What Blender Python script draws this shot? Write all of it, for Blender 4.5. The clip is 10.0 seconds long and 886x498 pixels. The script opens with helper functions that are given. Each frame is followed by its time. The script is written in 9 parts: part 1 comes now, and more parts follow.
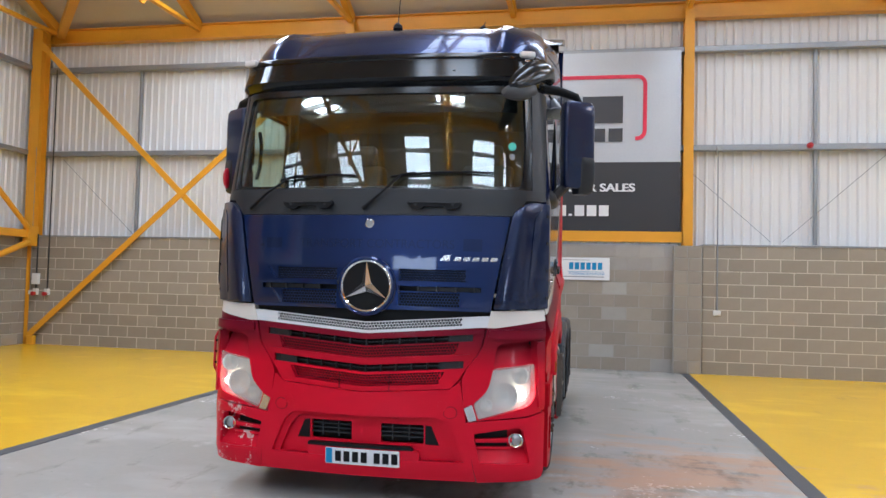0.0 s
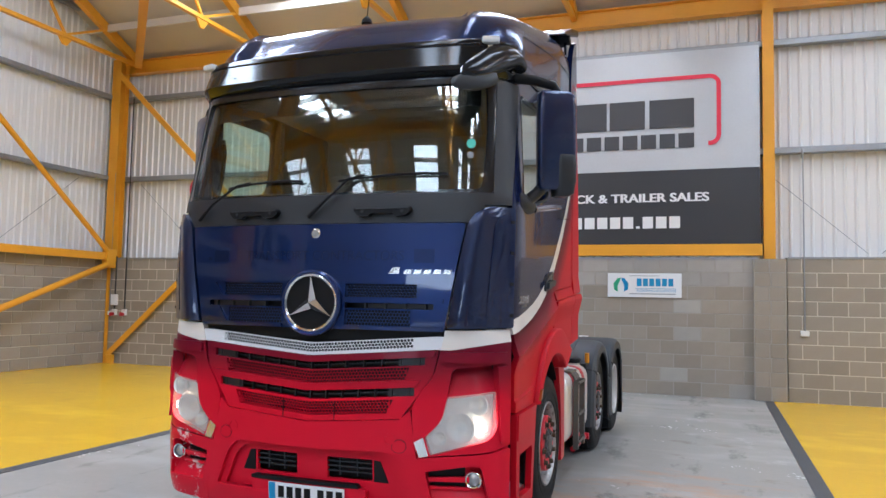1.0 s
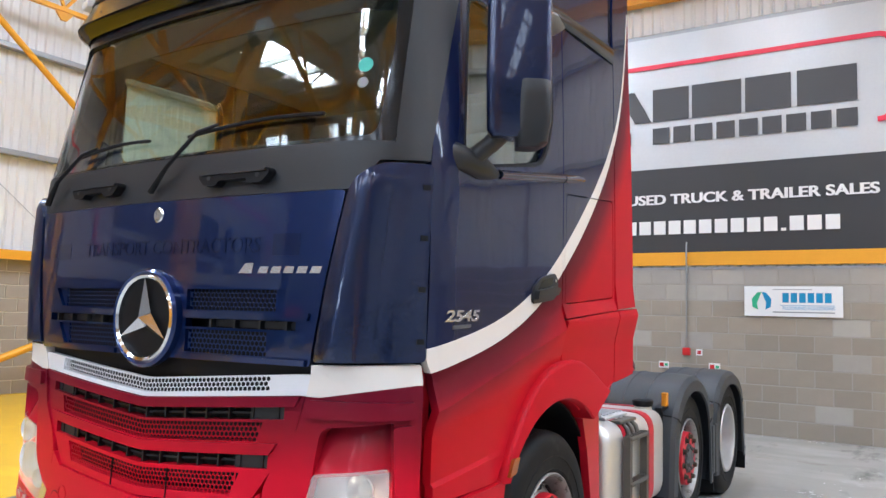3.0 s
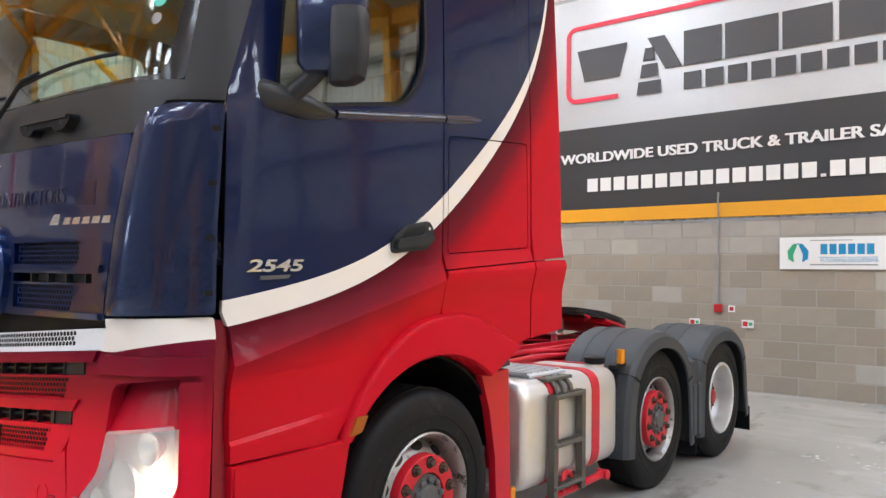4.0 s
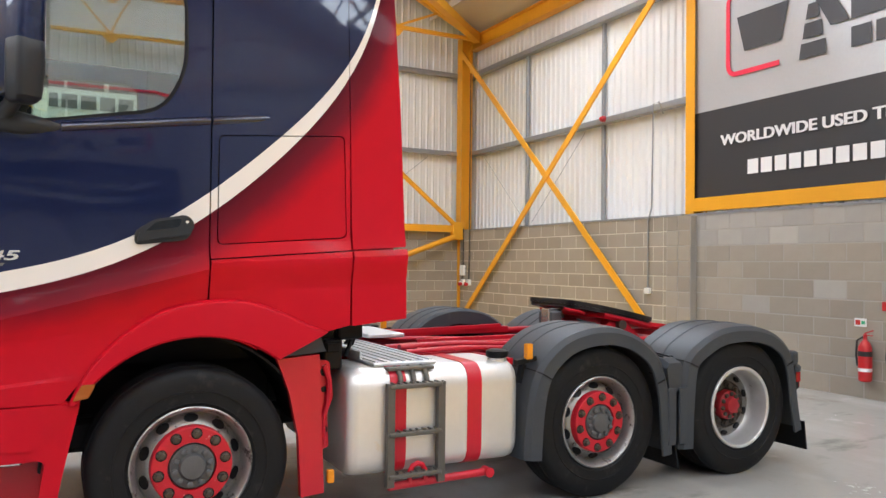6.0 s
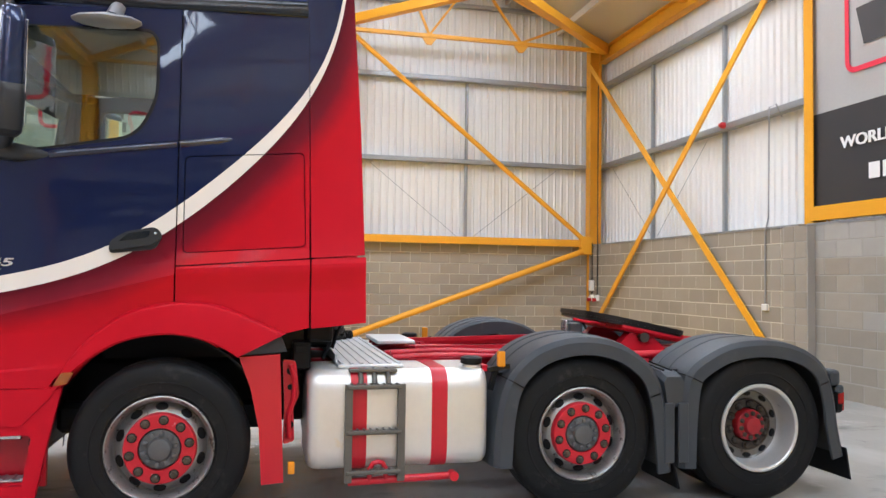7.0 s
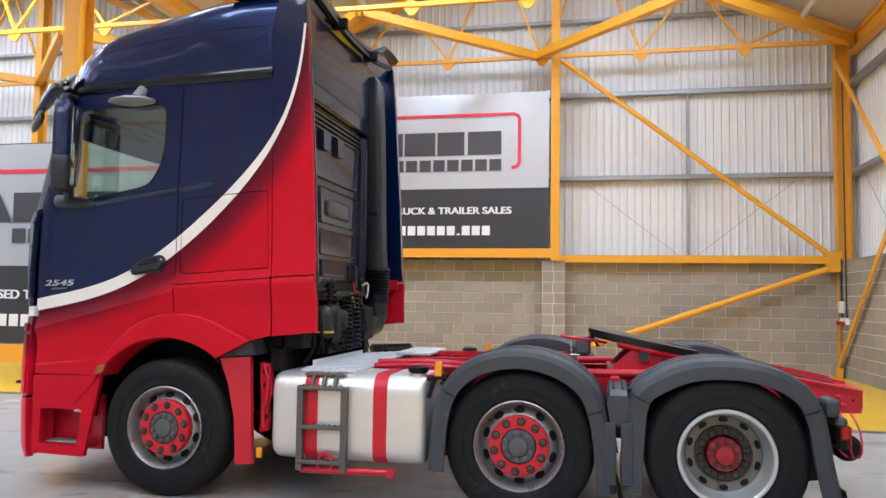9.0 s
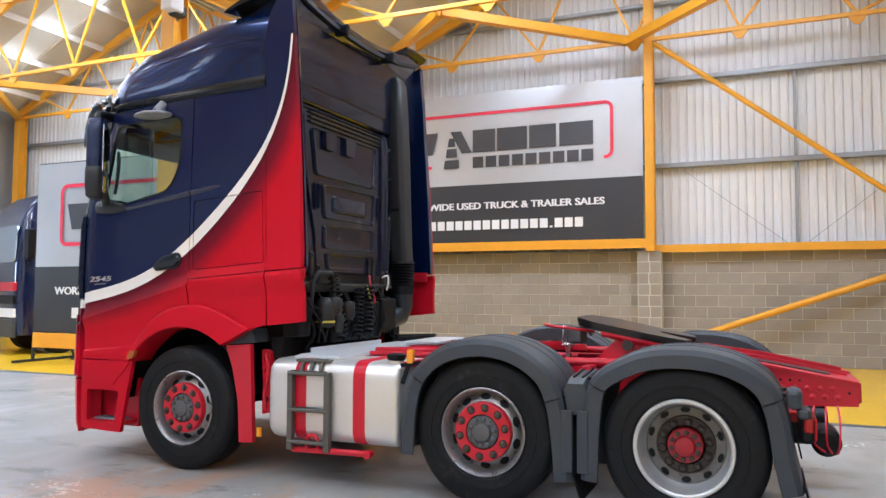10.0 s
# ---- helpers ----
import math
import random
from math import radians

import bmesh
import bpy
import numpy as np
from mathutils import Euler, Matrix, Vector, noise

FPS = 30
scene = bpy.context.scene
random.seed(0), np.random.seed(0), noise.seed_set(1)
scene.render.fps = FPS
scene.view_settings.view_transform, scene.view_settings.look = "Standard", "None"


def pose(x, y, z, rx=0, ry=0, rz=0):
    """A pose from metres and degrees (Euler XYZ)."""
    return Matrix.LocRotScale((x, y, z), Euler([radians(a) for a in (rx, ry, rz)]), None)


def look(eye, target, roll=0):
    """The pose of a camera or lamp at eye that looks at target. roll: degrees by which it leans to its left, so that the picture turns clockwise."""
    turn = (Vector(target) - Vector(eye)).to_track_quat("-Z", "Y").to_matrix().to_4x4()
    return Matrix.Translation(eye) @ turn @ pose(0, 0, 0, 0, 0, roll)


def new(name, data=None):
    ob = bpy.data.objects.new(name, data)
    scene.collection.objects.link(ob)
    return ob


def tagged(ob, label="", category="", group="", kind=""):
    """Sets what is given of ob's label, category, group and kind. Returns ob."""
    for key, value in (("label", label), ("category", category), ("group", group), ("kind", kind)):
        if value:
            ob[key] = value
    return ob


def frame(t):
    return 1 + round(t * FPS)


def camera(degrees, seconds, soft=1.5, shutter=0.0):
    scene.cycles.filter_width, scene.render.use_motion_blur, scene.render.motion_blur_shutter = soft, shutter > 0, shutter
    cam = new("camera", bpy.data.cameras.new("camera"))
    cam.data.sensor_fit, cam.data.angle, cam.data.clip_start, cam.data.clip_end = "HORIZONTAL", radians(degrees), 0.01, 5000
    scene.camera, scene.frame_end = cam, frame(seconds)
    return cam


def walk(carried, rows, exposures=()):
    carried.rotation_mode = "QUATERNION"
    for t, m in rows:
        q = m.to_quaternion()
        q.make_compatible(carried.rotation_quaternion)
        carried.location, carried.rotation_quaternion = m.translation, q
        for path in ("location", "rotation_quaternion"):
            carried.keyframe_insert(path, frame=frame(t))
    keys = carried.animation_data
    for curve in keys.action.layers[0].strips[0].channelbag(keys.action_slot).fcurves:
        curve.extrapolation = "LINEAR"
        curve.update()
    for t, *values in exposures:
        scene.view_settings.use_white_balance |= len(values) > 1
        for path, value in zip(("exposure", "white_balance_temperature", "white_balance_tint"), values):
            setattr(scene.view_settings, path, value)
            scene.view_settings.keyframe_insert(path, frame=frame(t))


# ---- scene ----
cam = camera(60.7, 10.0)
PATH = [
    (0, (1.536, -6.512, 1.565), (1.152, -4.551, 1.652), 1.4),
    (0.5, (1.993, -6.129, 1.541), (1.475, -4.2, 1.644), 1.2),
    (1, (2.388, -5.648, 1.558), (1.717, -3.769, 1.692), 1.1),
    (1.5, (2.648, -5.114, 1.559), (1.854, -3.287, 1.738), 1.3),
    (2, (2.704, -4.553, 1.582), (1.805, -2.779, 1.796), 1.4),
    (2.2, (2.719, -4.324, 1.597), (1.78, -2.571, 1.813), 1.6),
    (3.3, (2.877, -3.218, 1.568), (1.757, -1.568, 1.711), 1.2),
    (3.5, (3.04, -3.076, 1.57), (1.88, -1.451, 1.69), 0.9),
    (4, (3.489, -2.68, 1.544), (2.232, -1.125, 1.611), 0.7),
    (4.5, (4.022, -2.279, 1.575), (2.647, -0.827, 1.607), 0.8),
    (5, (4.509, -1.804, 1.552), (3.01, -0.481, 1.569), 0.8),
    (5.2, (4.649, -1.587, 1.571), (3.095, -0.329, 1.592), 0.8),
    (6.3, (5.483, -0.268, 1.524), (3.645, 0.519, 1.574), 0.7),
    (6.5, (5.621, -0.027, 1.507), (3.749, 0.675, 1.564), 0.8),
    (7, (5.89, 0.589, 1.507), (3.946, 1.05, 1.588), 0.8),
    (7.5, (6.127, 1.243, 1.515), (4.142, 1.459, 1.631), 0.7),
    (8, (6.265, 1.911, 1.51), (4.269, 1.906, 1.636), 0.8),
    (8.5, (6.357, 2.56, 1.512), (4.374, 2.338, 1.643), 0.9),
    (9, (6.365, 3.205, 1.491), (4.411, 2.795, 1.621), 0.8),
    (9.5, (6.282, 3.854, 1.484), (4.38, 3.248, 1.61), 0.6),
    (10, (6.157, 4.488, 1.47), (4.323, 3.699, 1.582), 0.2),
]
walk(cam, [(t, look(eye, target, roll)) for t, eye, target, roll in PATH], exposures=[(0.0, -0.25, 5330, 10), (2.0, -0.10, 5150, 10), (3.5, 0.18, 5520, 10), (5.0, 0.06, 5900, 10), (6.5, 0.09, 5650, 10), (8.0, 0.10, 5350, 10), (10.0, 0.09, 5280, 10)])

# hall: truss lines run across, eaves of the near span at y = 8.4, valley at y = -4.48, far wall at y = -17.3
BACK, VALLEY, FAR = 8.45, -4.48, -17.35
GABLE, EAST = -10.85, 16.9
EAVES, SLOPE = 6.95, 0.47
TRUSS_X = (-10.25, -6.85, -3.4, -0.05, 3.3, 6.7, 10.1, 13.5, 16.6)
RIDGES = (1.98, -10.9)

world = bpy.data.worlds.new("sky")
scene.world = world
world.use_nodes = True
sky = world.node_tree.nodes.new("ShaderNodeTexSky")
sky.sky_type, sky.sun_disc = "NISHITA", False
sky.sun_elevation, sky.sun_rotation = radians(48), radians(200)
world.node_tree.links.new(sky.outputs[0], world.node_tree.nodes["Background"].inputs[0])
world.node_tree.nodes["Background"].inputs[1].default_value = 0.1
sun = new("sun", bpy.data.lights.new("sun", "SUN"))
sun.data.energy, sun.data.angle, sun.data.color = 1.0, radians(12), (1, 0.96, 0.9)
sun.matrix_world = look((0, 0, 30), (-6, 10, 0))


def roof_z(y):
    """Underside of the two-span roof."""
    half = (BACK - VALLEY) / 2
    mid = RIDGES[0] if y > VALLEY else RIDGES[1]
    return EAVES + SLOPE * (half - abs(y - mid))


# daylight through the rooflights and the one high window of the far wall
ROOFLIGHT_X = (-5.1, 0.0, 5.0, 10.2, 14.6)
FAR_LIGHT_X = (-8.55, -5.1, -1.7, 1.65, 5.0, 8.4, 11.8)
ROOFLIGHT_Y = (5.0, -1.05, -7.85, -13.95)
HIGH_WINDOW = (-3.3, 1.9, -0.9, 3.4)
ROOF_W, ROOF_L = 1.15, 4.6


def day_lamp(eye, target, width, length, power, colour, turn=0):
    lamp = new("daylight", bpy.data.lights.new("daylight", "AREA"))
    lamp.data.shape, lamp.data.size, lamp.data.size_y = "RECTANGLE", width, length
    lamp.data.energy, lamp.data.color = power, colour
    lamp.matrix_world = look(eye, target, turn)


for y in ROOFLIGHT_Y:
    mid = RIDGES[0] if y > VALLEY else RIDGES[1]
    tilt = math.degrees(math.atan(SLOPE)) * (1 if y < mid else -1)
    for x in (FAR_LIGHT_X if y < RIDGES[1] else ROOFLIGHT_X):
        lamp = new("daylight", bpy.data.lights.new("daylight", "AREA"))
        lamp.data.shape, lamp.data.size, lamp.data.size_y = "RECTANGLE", ROOF_W, ROOF_L
        lamp.data.energy, lamp.data.color = (80 if y < VALLEY and x > 7 else 120 if y < RIDGES[1] and x < -4 else 580 if y < VALLEY and x < -4 else 170 if y < RIDGES[1] else 430 if y < VALLEY else 435 if x < -4 else 190 if x < 8 else 300), (0.93, 0.97, 1.0)
        lamp.matrix_world = pose(x, y, roof_z(y) + 0.02, tilt, 0, 0)
wx, wz = (HIGH_WINDOW[0] + HIGH_WINDOW[2]) / 2, (HIGH_WINDOW[1] + HIGH_WINDOW[3]) / 2
day_lamp((wx, FAR + 0.01, wz), (wx, 0, wz), HIGH_WINDOW[2] - HIGH_WINDOW[0], HIGH_WINDOW[3] - HIGH_WINDOW[1], 90, (0.86, 0.94, 1.0))

# ---- materials ----
def mat(name, colour, rough=0.5, metal=0.0, coat=0.0, vary=0.12, scale=2.0, fine=60.0, bump=0.0, second=None, patch=0.0, spec=0.5, random_tone=0.0):
    """A surface with stains at a large and grain at a small scale. second: a colour that shows in patches."""
    m = bpy.data.materials.new(name)
    m.use_nodes = True
    n, k = m.node_tree.nodes, m.node_tree.links.new
    b = n["Principled BSDF"]
    b.inputs["Metallic"].default_value = metal
    b.inputs["Coat Weight"].default_value = coat
    b.inputs["Coat Roughness"].default_value = 0.04
    b.inputs["Specular IOR Level"].default_value = spec
    tc = n.new("ShaderNodeTexCoord")
    big, small = n.new("ShaderNodeTexNoise"), n.new("ShaderNodeTexNoise")
    big.inputs["Scale"].default_value, big.inputs["Detail"].default_value, big.inputs["Roughness"].default_value = scale, 6, 0.65
    small.inputs["Scale"].default_value, small.inputs["Detail"].default_value = fine, 3
    for t in (big, small):
        k(tc.outputs["Object"], t.inputs["Vector"])
    mix = n.new("ShaderNodeMix")
    mix.data_type, mix.blend_type = "RGBA", "MIX"
    lo, hi = [c * (1 - vary) for c in colour], [min(1, c * (1 + vary)) for c in colour]
    mix.inputs["A"].default_value, mix.inputs["B"].default_value = (*lo, 1), (*hi, 1)
    add = n.new("ShaderNodeMath")
    add.operation = "MULTIPLY_ADD"
    add.inputs[1].default_value, add.inputs[2].default_value = 0.35, 0
    k(small.outputs["Fac"], add.inputs[0])
    add2 = n.new("ShaderNodeMath")
    add2.operation = "MULTIPLY_ADD"
    add2.inputs[1].default_value = 0.65
    k(big.outputs["Fac"], add2.inputs[0])
    k(add.outputs[0], add2.inputs[2])
    k(add2.outputs[0], mix.inputs["Factor"])
    out = mix.outputs["Result"]
    if second:
        ramp = n.new("ShaderNodeValToRGB")
        ramp.color_ramp.elements[0].position, ramp.color_ramp.elements[1].position = 0.62 - patch, 0.72 - patch
        other = n.new("ShaderNodeTexNoise")
        other.inputs["Scale"].default_value, other.inputs["Detail"].default_value, other.inputs["Roughness"].default_value = scale * 1.7, 8, 0.7
        k(tc.outputs["Object"], other.inputs["Vector"])
        k(other.outputs["Fac"], ramp.inputs[0])
        m2 = n.new("ShaderNodeMix")
        m2.data_type = "RGBA"
        m2.inputs["B"].default_value = (*second, 1)
        k(ramp.outputs[0], m2.inputs["Factor"])
        k(out, m2.inputs["A"])
        out = m2.outputs["Result"]
    if random_tone:
        info, hsv, rng = n.new("ShaderNodeObjectInfo"), n.new("ShaderNodeHueSaturation"), n.new("ShaderNodeMapRange")
        rng.inputs["To Min"].default_value, rng.inputs["To Max"].default_value = 1 - random_tone, 1 + random_tone
        k(info.outputs["Random"], rng.inputs["Value"])
        k(rng.outputs[0], hsv.inputs["Value"])
        k(out, hsv.inputs["Color"])
        out = hsv.outputs[0]
    k(out, b.inputs["Base Color"])
    rr = n.new("ShaderNodeMapRange")
    rr.inputs["To Min"].default_value, rr.inputs["To Max"].default_value = max(0.02, rough * 0.8), min(1, rough * 1.2)
    k(add2.outputs[0], rr.inputs["Value"])
    k(rr.outputs[0], b.inputs["Roughness"])
    if bump:
        bm_ = n.new("ShaderNodeBump")
        bm_.inputs["Strength"].default_value, bm_.inputs["Distance"].default_value = bump, 0.004
        k(small.outputs["Fac"], bm_.inputs["Height"])
        k(bm_.outputs[0], b.inputs["Normal"])
    return m


def glass(name, tint, rough=0.0, gloss=0.045, haze=0.0):
    m = bpy.data.materials.new(name)
    m.use_nodes = True
    n, k = m.node_tree.nodes, m.node_tree.links.new
    n.remove(n["Principled BSDF"])
    tr, gl, lw, mx = n.new("ShaderNodeBsdfTransparent"), n.new("ShaderNodeBsdfGlossy"), n.new("ShaderNodeLayerWeight"), n.new("ShaderNodeMixShader")
    lw.inputs["Blend"].default_value = 0.5
    pw, fr = n.new("ShaderNodeMath"), n.new("ShaderNodeMath")
    pw.operation, fr.operation = "POWER", "MULTIPLY_ADD"
    pw.inputs[1].default_value = 5.0
    fr.inputs[1].default_value, fr.inputs[2].default_value = 1 - gloss, gloss
    k(lw.outputs["Facing"], pw.inputs[0])
    k(pw.outputs[0], fr.inputs[0])
    tr.inputs[0].default_value = (*tint, 1)
    gl.inputs["Roughness"].default_value = 0.01 + rough
    gl.inputs[0].default_value = (1, 1, 1, 1)
    k(fr.outputs[0], mx.inputs[0])
    body = tr.outputs[0]
    if haze:
        df, m2 = n.new("ShaderNodeBsdfDiffuse"), n.new("ShaderNodeMixShader")
        df.inputs[0].default_value = (0.85, 0.84, 0.81, 1)
        m2.inputs[0].default_value = haze
        k(body, m2.inputs[1])
        k(df.outputs[0], m2.inputs[2])
        body = m2.outputs[0]
    k(body, mx.inputs[1])
    k(gl.outputs[0], mx.inputs[2])
    k(mx.outputs[0], n["Material Output"].inputs[0])
    return m


YELLOW_STEEL = mat("yellow_steel", (0.74, 0.345, 0.008), 0.42, vary=0.16, scale=1.5, bump=0.1, second=(0.60, 0.26, 0.008), patch=-0.03)
GREY_STEEL = mat("galvanised_steel", (0.33, 0.34, 0.35), 0.45, 0.6, vary=0.15, scale=5)
SHEET = mat("white_sheeting", (0.74, 0.73, 0.71), 0.5, vary=0.05, scale=0.6, second=(0.66, 0.64, 0.61), patch=0.0)
ROOF_SHEET = mat("roof_lining", (0.62, 0.56, 0.48), 0.6, vary=0.06, scale=0.5)
BLOCK = mat("concrete_block", (0.300, 0.263, 0.213), 0.9, vary=0.24, scale=3, fine=160, bump=0.5, random_tone=0.12)
BLOCK_PALE = mat("pale_concrete_block", (0.37, 0.345, 0.31), 0.9, vary=0.22, scale=3, fine=160, bump=0.6, random_tone=0.10)
MORTAR = mat("mortar", (0.60, 0.545, 0.45), 0.95, vary=0.12, scale=4, fine=120, bump=0.4)
MORTAR_GREY = mat("grey_mortar", (0.36, 0.33, 0.285), 0.95, vary=0.15, scale=4, fine=120, bump=0.4)
BANNER_SILVER = mat("silver_banner_vinyl", (0.50, 0.51, 0.52), 0.36, 0.45, vary=0.12, scale=0.9, fine=26, bump=0.35, spec=0.6)
BANNER_BLACK = mat("black_banner_vinyl", (0.035, 0.035, 0.038), 0.4, vary=0.1, scale=0.9)
BANNER_RED = mat("banner_red_print", (0.72, 0.03, 0.07), 0.4, vary=0.05)
PRINT_GREY = mat("dark_grey_print", (0.055, 0.055, 0.06), 0.4, vary=0.05)
PRINT_WHITE = mat("white_print", (0.8, 0.8, 0.8), 0.45, vary=0.04)
PRINT_BLUE = mat("blue_print", (0.02, 0.25, 0.5), 0.45, vary=0.04)
PRINT_GREEN = mat("green_print", (0.05, 0.4, 0.2), 0.45, vary=0.04)
WHITE_PLASTIC = mat("white_plastic", (0.72, 0.71, 0.68), 0.4, vary=0.06)


def floor_paint(name, colour, lighter, marks, rough, dust_at, clean=0.0):
    """Floor paint with cloudy wear, dark scuffs and patches of pinkish dust round a worn place."""
    m = mat(name, colour, rough, vary=0.10, scale=0.7, fine=18, bump=0.04, second=lighter, patch=0.03)
    n, k = m.node_tree.nodes, m.node_tree.links.new
    b = n["Principled BSDF"]
    out = b.inputs["Base Color"].links[0].from_socket
    tc = [x for x in n if x.type == "TEX_COORD"][0]

    def layer(prev, colour2, scale, lo, hi, stretch, fac_extra=None, detail=8):
        mp, no, rp, mx = n.new("ShaderNodeMapping"), n.new("ShaderNodeTexNoise"), n.new("ShaderNodeMapRange"), n.new("ShaderNodeMix")
        mp.inputs["Scale"].default_value = stretch
        no.inputs["Scale"].default_value, no.inputs["Detail"].default_value, no.inputs["Roughness"].default_value = scale, detail, 0.68
        rp.inputs["From Min"].default_value, rp.inputs["From Max"].default_value = lo + clean, hi + clean
        rp.inputs["To Max"].default_value = 0.85
        mx.data_type = "RGBA"
        mx.inputs["B"].default_value = (*colour2, 1)
        k(tc.outputs["Object"], mp.inputs[0])
        k(mp.outputs[0], no.inputs["Vector"])
        if fac_extra is None:
            k(no.outputs["Fac"], rp.inputs["Value"])
        else:
            ad = n.new("ShaderNodeMath")
            k(no.outputs["Fac"], ad.inputs[0])
            k(fac_extra, ad.inputs[1])
            k(ad.outputs[0], rp.inputs["Value"])
        k(rp.outputs[0], mx.inputs["Factor"])
        k(prev, mx.inputs["A"])
        return mx.outputs["Result"]
    out = layer(out, [min(1, 1.35 * c) for c in colour], 0.8, 0.48, 0.70, (0.5, 1.0, 1.0), detail=3)
    out = layer(out, marks, 1.6, 0.56, 0.70, (1.0, 0.35, 1.0))
    out = layer(out, marks, 5.0, 0.66, 0.74, (0.4, 1.0, 1.0))
    out = layer(out, marks, 9.0, 0.68, 0.76, (1.0, 0.12, 1.0))
    out = layer(out, [0.8 * c for c in marks], 26.0, 0.66, 0.74, (1.0, 0.5, 1.0))
    out = layer(out, [0.5 * c for c in marks], 3.2, 0.70, 0.76, (0.25, 1.0, 1.0))
    out = layer(out, [c * k_ for c, k_ in zip(colour, (0.62, 0.50, 0.40))], 0.9, 0.60, 0.74, (0.7, 1.0, 1.0))
    dist, sub, mul = n.new("ShaderNodeVectorMath"), n.new("ShaderNodeMath"), n.new("ShaderNodeVectorMath")
    mul.operation = "MULTIPLY"
    mul.inputs[1].default_value = (0.45, 1.0, 0.0)
    k(tc.outputs["Object"], mul.inputs[0])
    dist.operation = "DISTANCE"
    dist.inputs[1].default_value = (dust_at[0] * 0.45, dust_at[1], 0)
    k(mul.outputs[0], dist.inputs[0])
    sub.operation = "MULTIPLY_ADD"
    sub.inputs[1].default_value, sub.inputs[2].default_value = -0.16, 0.16
    k(dist.outputs["Value"], sub.inputs[0])
    out = layer(out, [0.55 * c for c in marks], 2.1, 0.60, 0.72, (1.0, 0.45, 1.0), sub.outputs[0])
    out = layer(out, (0.50, 0.31, 0.21), 1.4, 0.50, 0.66, (0.5, 1.3, 1.0), sub.outputs[0])
    k(out, b.inputs["Base Color"])
    return m


FLOOR_GREY = floor_paint("grey_floor_paint", (0.365, 0.352, 0.328), (0.50, 0.485, 0.455), (0.14, 0.133, 0.122), 0.26, (2.5, 0.4), 0.0)
FLOOR_YELLOW = floor_paint("yellow_floor_paint", (0.76, 0.455, 0.008), (0.71, 0.42, 0.012), (0.55, 0.33, 0.02), 0.24, (3.6, -0.4), 0.06)
FLOOR_LINE = mat("dark_floor_border", (0.075, 0.075, 0.08), 0.5, vary=0.25, scale=4, bump=0.1)
RED_PLASTIC = mat("red_safety_plastic", (0.45, 0.012, 0.016), 0.35, vary=0.08)
BLACK_RUBBER = mat("black_cable", (0.02, 0.02, 0.02), 0.6)
ROOF_PANE = mat("translucent_rooflight", (0.85, 0.87, 0.88), 0.5, vary=0.03)


# ---- building blocks ----
def thing(name, at, label, category, group="", kind=""):
    ob = new(name)
    ob.location = at
    ob.empty_display_size = 0.1
    return tagged(ob, label, category, group, kind)


def mesh_of(bm, material, smooth=0.0):
    me = bpy.data.meshes.new("mesh")
    bmesh.ops.remove_doubles(bm, verts=bm.verts, dist=1e-5)
    bmesh.ops.recalc_face_normals(bm, faces=bm.faces)
    bm.to_mesh(me)
    bm.free()
    me.materials.append(material)
    if smooth:
        me.polygons.foreach_set("use_smooth", [True] * len(me.polygons))
        me.set_sharp_from_angle(angle=radians(smooth))
    return me


def part(name, bm, material, parent, label="", smooth=32.0):
    """One mesh under a thing or under one of its parts; the mesh is given in world places."""
    me = mesh_of(bm, material, smooth)
    ob = new(name, me)
    ob.parent = parent
    top = parent
    while top.parent:
        top = top.parent
    if parent is top:
        me.transform(Matrix.Translation(-Vector(top.location)) if top.rotation_euler[2] == 0 else top.matrix_basis.inverted())
    else:
        me.transform(Matrix.Translation(-Vector(top.location)))
    if label:
        ob["label"] = label
    return ob


def solid(name, bm, material, label, category, kind="", group="", smooth=32.0):
    """A thing that is one mesh."""
    return tagged(new(name, mesh_of(bm, material, smooth)), label, category, group, kind)


def box(bm, c, s, bevel=0.0, seg=1):
    made = bmesh.ops.create_cube(bm, size=1.0, matrix=Matrix.Translation(c) @ Matrix.Diagonal((*s, 1)))
    if bevel:
        es = list({e for v in made["verts"] for e in v.link_edges})
        bmesh.ops.bevel(bm, geom=es, offset=bevel, segments=seg, affect="EDGES", profile=0.5)
    return bm


def bar(bm, p, q, w, h, bevel=0.0):
    """A straight bar from p to q, w wide (level) and h deep."""
    p, q = Vector(p), Vector(q)
    d = q - p
    zax = d.normalized()
    side = zax.cross(Vector((0, 0, 1)))
    if side.length < 1e-4:
        side = Vector((1, 0, 0))
    side.normalize()
    up = side.cross(zax).normalized()
    m = Matrix((side, up, zax)).transposed().to_4x4()
    m.translation = (p + q) / 2
    made = bmesh.ops.create_cube(bm, size=1.0, matrix=m @ Matrix.Diagonal((w, h, d.length, 1)))
    if bevel:
        es = list({e for v in made["verts"] for e in v.link_edges})
        bmesh.ops.bevel(bm, geom=es, offset=bevel, segments=2, affect="EDGES", profile=0.5)
    return bm


